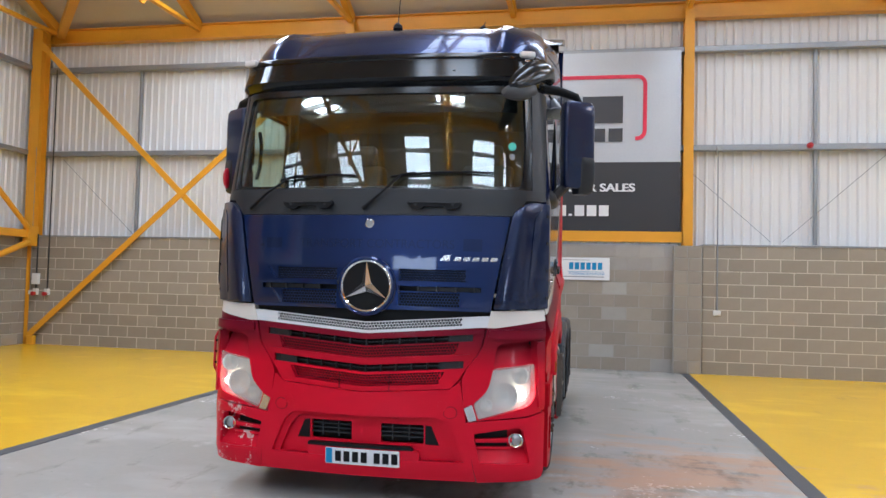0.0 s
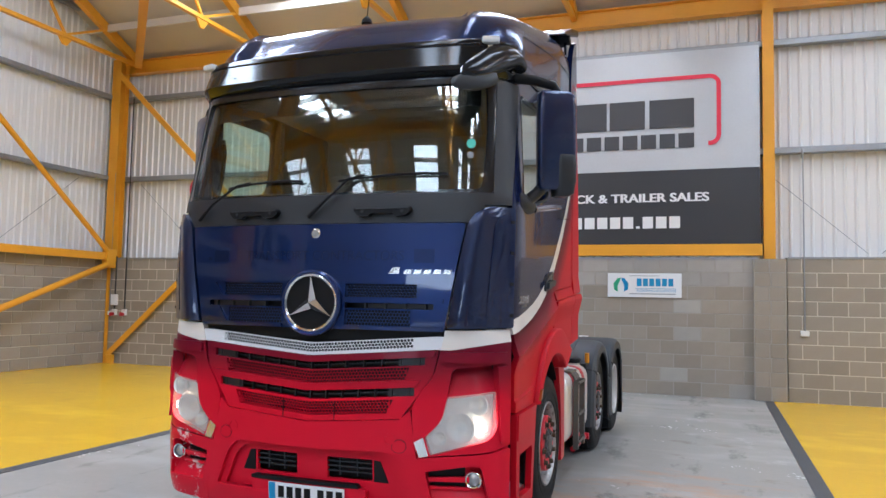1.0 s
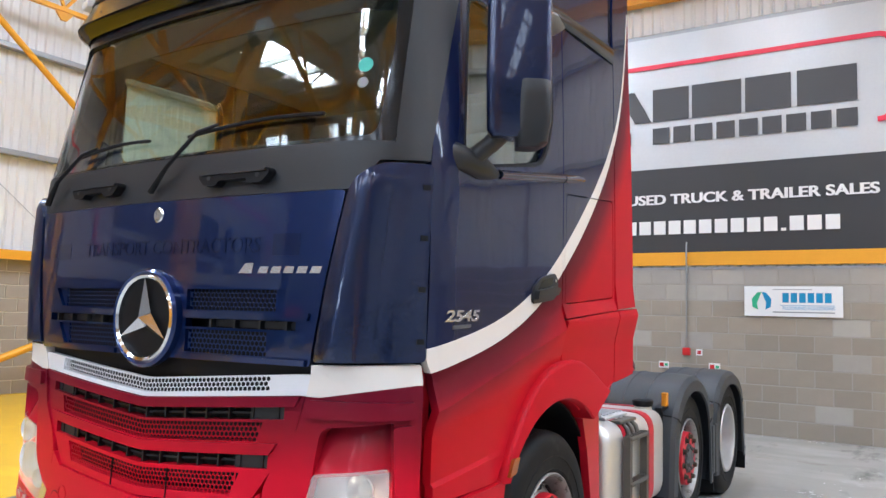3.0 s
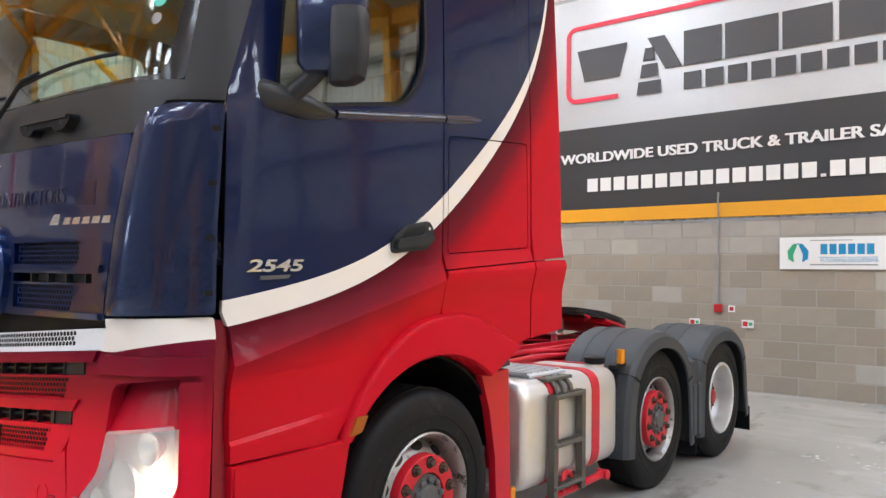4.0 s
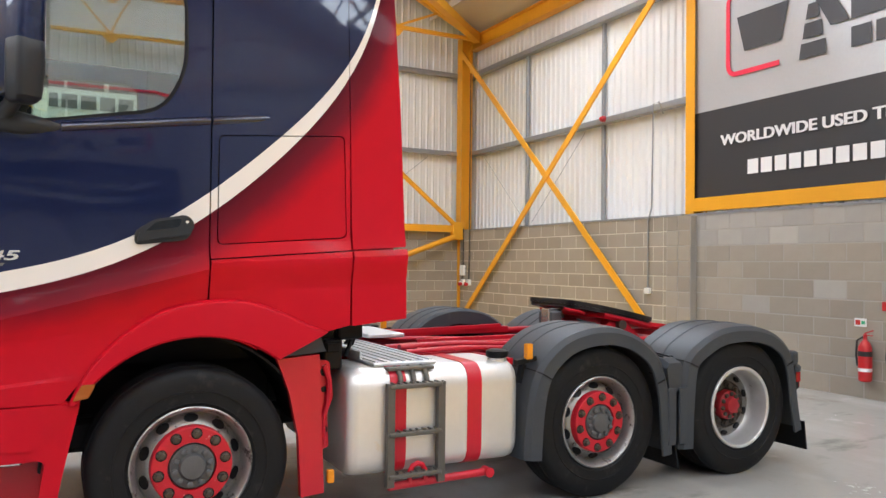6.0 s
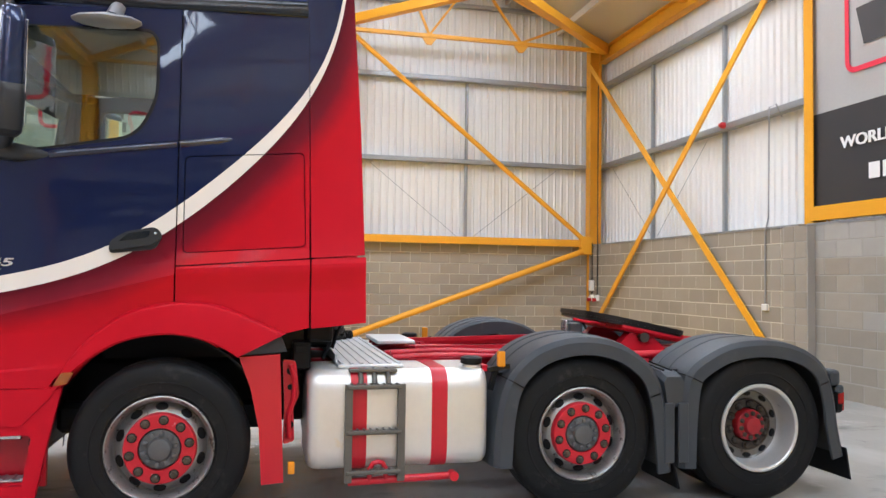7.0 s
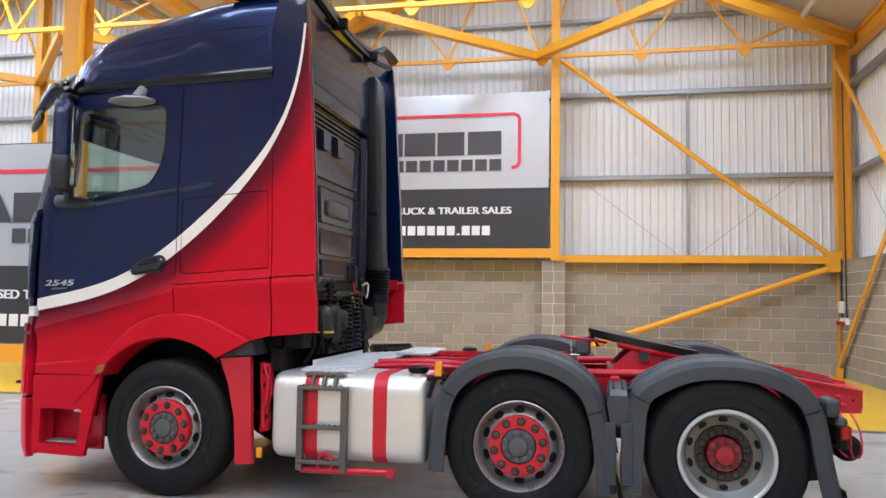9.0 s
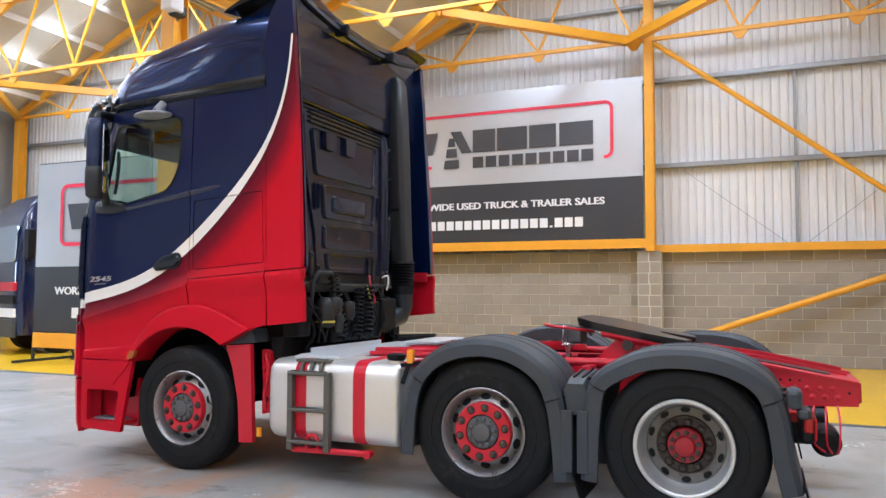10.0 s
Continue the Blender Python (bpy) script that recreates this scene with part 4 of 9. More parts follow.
def front_panel(name, outline, d, thick, material, parent=None, holes=(), label="", place=skin, step=0.05, mirror=False):
    sides = (1, -1) if mirror else (1,)
    made = []
    for sd in sides:
        o = [(sd * a, b) for a, b in outline]
        h = [[(sd * a, b) for a, b in q] for q in holes]
        lo, hi = min(p[0] for p in o), max(p[0] for p in o)
        zl, zh = min(p[1] for p in o), max(p[1] for p in o)
        bm = panel(o, lambda a, b, e: place(a, b, d + e), thick, h, steps(lo, hi, step), steps(zl, zh, max(0.06, step)))
        made.append(part(name, bm, material, parent or lorry, label))
    return made


def side_panel(name, outline, d, thick, material, holes=(), label="", parent=None, both=True, cut=True):
    made = []
    for sd in ((1, -1) if both else (1,)):
        f = flank(sd)
        lo, hi = min(p[0] for p in outline), max(p[0] for p in outline)
        zl, zh = min(p[1] for p in outline), max(p[1] for p in outline)
        ca = [c for c in steps(lo, hi, 0.05) if c < -0.7 or (zl < 1.62 and c < 0.1)] if cut else []
        bm = panel(outline, lambda a, b, e: f(a, b, d + e), thick, holes, ca, steps(zl, zh, 0.15 if zl > 1.62 else 0.10) if cut else (),
                   lines=[((0.09, FOLD[lo < 0][0] + u), (-FOLD[lo < 0][1], 1)) for u in (-0.15, -0.10, -0.05, 0.0, 0.005, 0.05, 0.10)] + ([((-1.05, 0.95 - u), (-0.10, 1)) for u in (0.0, 0.015)] if lo < 0 else []) if zl < 1.62 and cut else ())
        made.append(part(name, bm, material, parent or lorry, label))
    return made


def rect(a0, b0, a1, b1, r=0.0):
    p = [(a0, b0), (a1, b0), (a1, b1), (a0, b1)]
    return rounded(p, r) if r else p


def dip(s):
    return -0.062 * max(0.0, 1 - abs(s) / 0.82)


def vee(s, z, d=0.0):
    """The front surface with level lines that sink to the middle."""
    return skin(s, z + dip(s), d)


def perforated(s0, s1, z0, z1, d, place, material, name, pitch=0.0215, hole=0.0099):
    """A sheet with staggered round-ended holes, as real openings."""
    bm = bmesh.new()
    rows = max(1, int(round((z1 - z0) / (pitch * 0.87))))
    hz = (z1 - z0) / rows
    for r in range(rows):
        off = 0 if r % 2 == 0 else pitch / 2
        zc = z0 + (r + 0.5) * hz
        k = int((s1 - s0 - off) / pitch)
        for edge in ((s0, s0 + off), (s0 + off + k * pitch, s1)):
            if edge[1] - edge[0] > 1e-4:
                bm.faces.new([bm.verts.new(place(a, b, d)) for a, b in ((edge[0], zc - hz / 2), (edge[1], zc - hz / 2), (edge[1], zc + hz / 2), (edge[0], zc + hz / 2))])
        for i in range(k):
            sc = s0 + off + (i + 0.5) * pitch
            o = [(sc + pitch / 2 * a, zc + hz / 2 * b) for a, b in ((-1, -1), (0, -1), (1, -1), (1, 1), (0, 1), (-1, 1))]
            h = [(sc + hole * math.cos(t), zc + hole * math.sin(t)) for t in [math.pi * (7 / 6 + j / 3) for j in range(6)]]
            ov = [bm.verts.new(place(a, b, d)) for a, b in o]
            hv = [bm.verts.new(place(a, b, d)) for a, b in h]
            for j in range(6):
                bm.faces.new((ov[j], ov[(j + 1) % 6], hv[(j + 1) % 6], hv[j]))
    return part(name, bm, material, lorry, "", 30)


# -- front: bonnet, grille, bumper --
low_row, mid_row, top_row = (1.394, 1.486), (1.496, 1.530), (1.566, 1.648)
bonnet_holes = []
for sd in (1, -1):
    bonnet_holes += [[(sd * 0.225, top_row[0]), (sd * 0.70, top_row[0]), (sd * 0.76, top_row[1]), (sd * 0.225, top_row[1])],
                     [(sd * 0.225, low_row[0]), (sd * 0.66, low_row[0]), (sd * 0.72, low_row[1]), (sd * 0.225, low_row[1])],
                     rect(sd * 0.225, mid_row[0], sd * 0.80, mid_row[1])]
bonnet = front_panel("bonnet", rounded([(-0.865, 1.365), (0.865, 1.365), (0.985, 2.025), (-0.985, 2.025)], 0.02), 0.012, 0.035, BLUE, holes=bonnet_holes, label="metallic dark blue bonnet flap")[0]
for sd in (1, -1):
    lo, hi = (0.225, 0.70) if sd > 0 else (-0.70, -0.225)
    perforated(lo, hi, top_row[0] - 0.004, top_row[1] + 0.004, -0.006, skin, MESH_BLUE, "mesh_insert")
    lo, hi = (0.225, 0.66) if sd > 0 else (-0.66, -0.225)
    perforated(lo, hi, low_row[0] - 0.004, low_row[1] + 0.004, -0.006, skin, MESH_BLUE, "mesh_insert")
    front_panel("mesh_end", [(sd * 0.69, top_row[0]), (sd * 0.71, top_row[0]), (sd * 0.77, top_row[1]), (sd * 0.69, top_row[1])], -0.004, 0.01, BLUE)
    front_panel("mesh_end", [(sd * 0.65, low_row[0]), (sd * 0.67, low_row[0]), (sd * 0.73, low_row[1]), (sd * 0.65, low_row[1])], -0.004, 0.01, BLUE)
    front_panel("bonnet_lip", [(sd * 0.22, 1.534), (sd * 0.86, 1.534), (sd * 0.865, 1.562), (sd * 0.22, 1.562)], 0.026, 0.014, BLUE)
    front_panel("bonnet_lip", [(sd * 0.22, 1.366), (sd * 0.845, 1.366), (sd * 0.85, 1.388), (sd * 0.22, 1.388)], 0.026, 0.014, BLUE)
    for i in range(4):
        a = sd * (0.36 + 0.13 * i)
        bm = bmesh.new()
        bar(bm, skin(a, mid_row[0], -0.01), skin(a, mid_row[1], -0.01), 0.012, 0.03)
        part("grille_fin", bm, GREY_PLASTIC, lorry, "", 0)
    front_panel("grille_blank", rect(sd * 0.36, mid_row[0] + 0.004, sd * 0.79, mid_row[1] - 0.004), -0.018, 0.01, GREY_PLASTIC)
front_panel("grille_backing", [(-0.85, 0.86), (0.85, 0.86), (0.87, 1.66), (-0.87, 1.66)], -0.075, 0.02, BLACK, label="black cavity behind the grille")
# round emblem: a plain ring with three spokes
emblem = part("emblem", lathe(bmesh.new(), [(0.0, 0.208), (0.03, 0.208), (0.042, 0.196), (0.036, 0.186), (0.0, 0.186)], (0, -1.395, 1.525), "y", 64, -1), BLUE, lorry, "round emblem in a blue surround")
bm = bmesh.new()
bmesh.ops.create_circle(bm, cap_ends=True, radius=0.19, segments=64, matrix=pose(0, -1.412, 1.525, 90))
bmesh.ops.solidify(bm, geom=bm.faces[:], thickness=0.004)
part("emblem_ground", bm, BLACK, emblem, "black mesh ground")
bm = bmesh.new()
pts = [(0, 0)]
lathe(bm, [(0.012, 0.186), (0.036, 0.186), (0.044, 0.179), (0.036, 0.168), (0.012, 0.168)], (0, -1.395, 1.525), "y", 64, -1)
part("chrome_ring", bm, CHROME, emblem, "chrome ring")
for k in range(3):
    t = math.radians(90 + 120 * k)
    u, v = Vector((math.cos(t), 0, math.sin(t))), Vector((-math.sin(t), 0, math.cos(t)))
    c = Vector((0, -1.42, 1.525))
    bm = bmesh.new()
    mid, tip = bm.verts.new(c + Vector((0, -0.035, 0))), bm.verts.new(c + u * 0.172 + Vector((0, -0.014, 0)))
    l_, r_ = bm.verts.new(c + u * 0.02 + v * 0.033), bm.verts.new(c + u * 0.02 - v * 0.033)
    for f in ((mid, l_, tip), (mid, tip, r_), (l_, r_, tip), (l_, mid, r_)):
        bm.faces.new(f)
    part("spoke", bm, CHROME, emblem, "chrome spoke", 0)
part("bonnet_badge", lathe(bmesh.new(), [(0.0, 0.034), (0.012, 0.034), (0.018, 0.026), (0.018, 0.003)], (0, -1.372, 1.965), "y", 32, -1), CHROME, lorry, "small round chrome badge")
# black strip under the bonnet and the grille surround
front_panel("white_strip", [(-0.86, 1.257), (-0.69, 1.257), (0.69, 1.257), (0.86, 1.257), (0.87, 1.335), (0.69, 1.335), (-0.69, 1.335), (-0.87, 1.335)], 0.004, 0.03, PLATE_WHITE,
            holes=[rect(-0.68, 1.275, 0.68, 1.33)], place=vee, label="white strip of the bumper, pierced with small holes")
perforated(-0.68, 0.68, 1.275, 1.33, 0.0, vee, PLATE_WHITE, "mesh_insert")
slot1, mesh1, slot2, mesh2 = (1.168, 1.214), (1.085, 1.158), (0.985, 1.036), (0.885, 0.968)
front_panel("grille_surround", [(-0.61, 0.852), (0.61, 0.852), (0.70, 0.97), (0.80, 1.10), (0.835, 1.256), (-0.835, 1.256), (-0.80, 1.10), (-0.70, 0.97)], 0.0, 0.05, FRONT_PAINT,
            holes=[rect(-0.75, slot1[0], 0.75, slot1[1]), [(-0.63, mesh1[0]), (0.63, mesh1[0]), (0.655, mesh1[1]), (-0.655, mesh1[1])],
                   rect(-0.69, slot2[0], 0.69, slot2[1]), [(-0.52, mesh2[0]), (0.52, mesh2[0]), (0.56, mesh2[1]), (-0.56, mesh2[1])]], place=vee, label="red grille surround in the shape of a shallow vee")
perforated(-0.64, 0.64, mesh1[0] - 0.003, mesh1[1] + 0.003, -0.006, vee, FRONT_PAINT, "mesh_insert")
perforated(-0.54, 0.54, mesh2[0] - 0.003, mesh2[1] + 0.003, -0.006, vee, FRONT_PAINT, "mesh_insert")
for (z0, z1), ends in ((slot1, 0.75), (slot2, 0.69)):
    for i in range(-6, 7):
        a = i * ends / 6.3
        bm = bmesh.new()
        bar(bm, vee(a, z0, -0.03), vee(a, z1, -0.03), 0.008, 0.03)
        part("grille_fin", bm, GREY_PLASTIC, lorry, "", 0)
    front_panel("grille_blade", rect(-ends, (z0 + z1) / 2 - 0.004, ends, (z0 + z1) / 2 + 0.004), -0.03, 0.02, GREY_PLASTIC, place=vee)
    for sd in (1, -1):
        front_panel("grille_blank", rect(sd * (ends - 0.17), z0, sd * ends, z1), -0.02, 0.01, GREY_PLASTIC, place=vee)
front_panel("bumper_lip", [(-0.8, 1.216), (0.8, 1.216), (0.82, 1.254), (-0.82, 1.254)], 0.014, 0.02, FRONT_PAINT, place=vee)
front_panel("bumper_lip", [(-0.70, 1.04), (0.70, 1.04), (0.73, 1.08), (-0.73, 1.08)], 0.012, 0.02, FRONT_PAINT, place=vee)
for a in (-0.18, 0.18):
    bm = bmesh.new()
    bar(bm, vee(a, 0.855, 0.001), vee(a, 0.97, 0.001), 0.004, 0.006)
    part("seam", bm, BLACK, lorry, "", 0)
# bumper: middle, corners
intakes = [rounded([(-0.40, 0.440), (-0.095, 0.440), (-0.095, 0.572), (-0.40, 0.572)], 0.008), rounded([(0.12, 0.440), (0.425, 0.440), (0.425, 0.572), (0.12, 0.572)], 0.008)]
inset = rounded([(-0.685, 0.335), (0.705, 0.335), (0.615, 0.565), (0.53, 0.648), (-0.505, 0.640), (-0.59, 0.565)], [0.02, 0.02, 0.05, 0.06, 0.06, 0.05])


def centre_place(s, z, d=0.0):
    return skin(s, z + (dip(s) if z > 0.7 else dip(s) * max(0, (z - 0.62) / 0.08)), d)


front_panel("bumper_middle", [(-0.783, 0.20), (0.783, 0.20), (0.710, 0.65), (0.672, 0.90), (0.60, 0.848), (-0.60, 0.848), (-0.672, 0.90), (-0.710, 0.65)], 0.012, 0.06, FRONT_PAINT, holes=[inset], place=centre_place, label="red middle part of the bumper")
for sd in (1, -1):
    for r, d, m_ in ((0.047, 0.0128, BLACK), (0.043, 0.0145, FRONT_PAINT)):
        front_panel("tow_cover" if r < 0.045 else "tow_cover_joint", [(sd * 0.61 + r * math.cos(t), 0.686 + r * math.sin(t)) for t in [2 * math.pi * i / 24 for i in range(24)]], d, 0.003, m_, label="round red cover of the towing eye" if r < 0.045 else "", place=centre_place)
front_panel("bumper_inset", [(-0.71, 0.28), (0.73, 0.28), (0.61, 0.66), (-0.59, 0.66)], -0.050, 0.03, FRONT_PAINT, holes=intakes, label="recessed red panel with two intakes")
rim_in = [(0.01 + (a - 0.01) * 0.93, 0.325 + (b - 0.325) * 0.90) for a, b in inset]
front_panel("inset_rim", inset, -0.018, 0.02, FRONT_PAINT, holes=[rim_in], label="stepped red rim of the recess")
for sd in (1, -1):
    a0 = 0.412 if sd < 0 else 0.437
    front_panel("intake_cheek", [(sd * a, b) for a, b in ((a0, 0.440), (a0 + 0.095, 0.437), (a0 + 0.04, 0.566), (a0, 0.572))], -0.044, 0.01, BLACK, label="black wedge beside the intake")
front_panel("intake_backing", rect(-0.5, 0.44, 0.5, 0.59), -0.12, 0.02, BLACK)
for sd in (1, -1):
    for i in range(3):
        bm = bmesh.new()
        bar(bm, skin(sd * 0.11, 0.485 + 0.03 * i, -0.075), skin(sd * 0.44, 0.485 + 0.03 * i, -0.075), 0.03, 0.008)
        part("intake_blade", bm, GREY_PLASTIC, lorry, "", 0)
    for a in (0.2, 0.32):
        bm = bmesh.new()
        bar(bm, skin(sd * a, 0.46, -0.075), skin(sd * a, 0.57, -0.075), 0.01, 0.02)
        part("intake_fin", bm, GREY_PLASTIC, lorry, "", 0)
    disc = [(sd * 0.55 + 0.036 * math.cos(t), 0.735 + 0.036 * math.sin(t)) for t in [2 * math.pi * i / 28 for i in range(28)]]
    front_panel("tow_cap", disc, 0.0145, 0.02, FRONT_PAINT, place=centre_place, label="round red tow-eye cap", holes=[[(sd * 0.55 + 0.031 * math.cos(t), 0.735 + 0.031 * math.sin(t)) for t in [2 * math.pi * i / 28 for i in range(28)]]])
front_panel("plate_shelf", rounded([(-0.40, 0.402), (0.36, 0.402), (0.34, 0.425), (-0.40, 0.425)], 0.008), 0.014, 0.05, BLACK, label="black shelf over the number plate")
front_panel("plate_holder", rounded([(-0.40, 0.25), (0.40, 0.25), (0.40, 0.40), (-0.40, 0.40)], 0.03), 0.006, 0.055, FRONT_PAINT)
plate = front_panel("number_plate", rounded(rect(-0.262, 0.283, 0.268, 0.395), 0.008), 0.022, 0.006, PLATE_WHITE, label="white number plate with a blue end band")[0]
front_panel("plate_band", rect(-0.258, 0.287, -0.212, 0.391), 0.0235, 0.002, PRINT_BLUE, parent=plate, label="blue band")
for i in range(7):
    a = -0.19 + 0.062 * i + (0.03 if i > 3 else 0)
    front_panel("mark", rect(a, 0.303, a + 0.043, 0.375), 0.0235, 0.002, BLACK, parent=plate)
for sd in (1, -1):
    front_panel("bumper_corner", [(sd * a, b) for a, b in rounded([(0.79, 0.195), (1.285, 0.225), (1.30, 0.685), (1.15, 0.655), (0.72, 0.612), (0.715, 0.58)], [0, 0.06, 0.03, 0, 0, 0])], 0.012, 0.05, FRONT_PAINT,
                holes=[[(sd * a, b) for a, b in rounded([(0.812, 0.337), (1.155, 0.337), (1.10, 0.575), (1.05, 0.585), (0.768, 0.535)], [0.015, 0.02, 0.05, 0.05, 0.015])]], label="red bumper corner with scraped paint" if sd < 0 else "red bumper corner")
    front_panel("fog_recess", [(sd * 0.76, 0.42), (sd * 1.15, 0.42), (sd * 1.12, 0.615), (sd * 0.75, 0.57)], -0.06, 0.02, FRONT_PAINT)
    front_panel("fog_sill", [(sd * 0.79, 0.325), (sd * 1.165, 0.325), (sd * 1.145, 0.445), (sd * 0.78, 0.435)], 0.0, 0.01, FRONT_PAINT,
                place=lambda a, b, e: skin(a, b, e - 0.055 * min(1.0, max(0.0, (b - 0.335) / 0.10))), label="sloping red sill under the fog lamp")
    front_panel("fog_cavity", [(sd * 0.79, 0.437), (sd * 1.0, 0.44), (sd * 1.0, 0.562), (sd * 0.775, 0.530)], -0.054, 0.004, BLACK)
    front_panel("fog_bar", [(sd * 0.785, 0.474), (sd * 1.03, 0.482), (sd * 1.03, 0.512), (sd * 0.78, 0.498)], -0.014, 0.03, FRONT_PAINT)
    front_panel("fog_bar", [(sd * 0.79, 0.428), (sd * 1.03, 0.432), (sd * 1.03, 0.448), (sd * 0.785, 0.444)], -0.026, 0.03, FRONT_PAINT)
    c = skin(sd * 1.065, 0.498, -0.034)
    fog = part("fog_lamp", lathe(bmesh.new(), [(0, 0.052), (0.03, 0.052), (0.036, 0.047), (0.032, 0.040), (0.0, 0.038)], c, "y", 32, -1), CHROME, lorry, "small round fog lamp with a chrome ring")
    part("fog_glass", lathe(bmesh.new(), [(0.0, 0.038), (0.02, 0.036), (0.03, 0.02), (0.033, 0.002)], c, "y", 32, -1), FOG_GLASS, fog, "clear glass over chrome")
    # upper corner with the headlamp
    lamp_out = rounded([(0.895, 0.98), (1.18, 1.02), (1.185, 0.80), (1.145, 0.74), (0.80, 0.637), (0.768, 0.735), (0.86, 0.83)], [0.02, 0.02, 0.06, 0.08, 0.01, 0.02, 0.05])
    well = rounded([(0.915, 1.145), (1.188, 1.178), (1.198, 0.80), (1.152, 0.733), (0.80, 0.630), (0.762, 0.735), (0.86, 0.83), (0.893, 0.98)], [0.045, 0.012, 0.06, 0.08, 0.01, 0.02, 0.05, 0.03])
    well = [(sd * a, b) for a, b in well]
    front_panel("lamp_recess", [(sd * a, b) for a, b in ((0.885, 0.965), (1.20, 1.005), (1.215, 1.205), (0.89, 1.165))], -0.002, 0.01, FRONT_PAINT,
                place=lambda a, b, e: skin(a, b, e - 0.072 * min(1.0, max(0.0, (b - 0.98) / 0.17))), label="red recess above the headlamp")
    lamp_out = [(sd * a, b) for a, b in lamp_out]
    front_panel("lamp_panel", [(sd * a, b) for a, b in rounded([(0.87, 1.372), (1.29, 1.385), (1.30, 0.70), (1.15, 0.665), (0.73, 0.62), (0.70, 0.69), (0.68, 0.90), (0.72, 0.99), (0.81, 1.10), (0.845, 1.262)], [0, 0.01, 0.01, 0, 0, 0, 0.03, 0.06, 0.06, 0])], 0.010, 0.055, FRONT_PAINT,
                holes=[well], label="red corner panel with a white upper band")
    front_panel("brow", [(sd * a, b) for a, b in rounded([(0.85, 1.18), (1.265, 1.19), (1.265, 1.252), (0.86, 1.245)], 0.02)], 0.030, 0.024, FRONT_PAINT, label="maroon ridge under the white band")
    front_panel("cheek", [(sd * a, b) for a, b in rounded([(1.185, 1.165), (1.262, 1.17), (1.278, 0.72), (1.215, 0.71)], 0.02)], 0.026, 0.02, FRONT_PAINT)
    head = front_panel("headlamp", [(sd * a, b) for a, b in rounded([(0.88, 0.98), (1.19, 1.015), (1.21, 0.79), (1.16, 0.715), (0.78, 0.615), (0.745, 0.735), (0.855, 0.83)], 0.03)], -0.05, 0.01, LAMP_SILVER, label="clear headlamp, lit")[0]
    front_panel("lens", lamp_out, 0.010, 0.004, CLEAR, parent=head, label="clear lens")
    for a, z, r in ((0.985, 0.80, 0.082), (1.105, 0.935, 0.055), (0.86, 0.73, 0.04)):
        c = skin(sd * a, z, -0.055)
        bm = lathe(bmesh.new(), [(0.0, r * 0.3), (0.02, r * 0.6), (0.05, r), (0.054, r * 1.08), (0.046, r * 1.08), (-0.005, r * 0.4)], c, "y", 32, -1)
        part("reflector", bm, LAMP_SILVER, head, "chrome reflector bowl")
    c = skin(sd * 1.10, 0.80, -0.03)
    bm = bmesh.new()
    bmesh.ops.create_uvsphere(bm, u_segments=16, v_segments=8, radius=0.034, matrix=Matrix.Translation(c))
    part("bulb", bm, BULB, head, "lit bulb")
    front_panel("washer_cover", [(sd * a, b) for a, b in ((0.70, 0.705), (0.755, 0.735), (0.79, 0.63), (0.735, 0.618))], 0.014, 0.02, SILVER_BADGE, label="silver block beside the headlamp")
for sd in (1, -1):
    front_panel("bumper_backing", [(sd * a, b) for a, b in ((0.50, 0.60), (0.738, 0.60), (0.735, 0.98), (0.84, 1.10), (0.87, 1.25), (0.66, 1.25), (0.66, 0.95), (0.50, 0.80))], -0.052, 0.008, FRONT_PAINT)
# dark shelf between bumper and bonnet
front_panel("nose_gap", [(-0.86, 1.30), (0.86, 1.30), (0.86, 1.375), (-0.86, 1.375)], -0.03, 0.02, BLACK)

# -- wind deflectors at the corners, panel under the screen --
def vane(a, b, e):
    """The deflector's surface: a rounded ridge near its inner edge, standing off the door at the outer one."""
    q = abs(a)
    slope = (b - 1.39) / 0.66 * 0.11
    ridge = 0.034 * max(0.0, 1 - abs(q - 0.955 - slope) / (0.075 if q < 0.955 + slope else 0.16)) ** 0.8
    crown = min(1.0, max(0.0, (2.135 - b) / 0.07)) ** 0.5
    return skin(a, b, e + ridge * crown + 0.026 * min(1.0, max(0.0, (q - 1.08) / 0.2)) ** 2)


for sd in (1, -1):
    front_panel("corner_deflector", [(sd * a, b) for a, b in rounded([(0.885, 1.385), (1.293, 1.395), (1.293, 2.13), (1.10, 2.13), (1.0, 2.05)], [0.01, 0.02, 0.02, 0.12, 0.05])], 0.014, 0.03, FLOP_BLUE, label="dark blue wind deflector", place=vane, step=0.02)
    front_panel("deflector_face", [(sd * a, b) for a, b in rounded([(1.115, 1.45), (1.28, 1.45), (1.28, 2.085), (1.20, 2.085), (1.15, 2.02)], [0.02, 0.02, 0.02, 0.06, 0.03])], 0.019, 0.010, FLOP_BLUE, place=vane, step=0.02)
    for z in (1.47, 1.66, 1.85, 2.04):
        bm = bmesh.new()
        bar(bm, skin(sd * 1.27, z, 0.0), skin(sd * 1.27, z, 0.045), 0.03, 0.02)
        part("vane_standoff", bm, BLACK, lorry, "", 0)
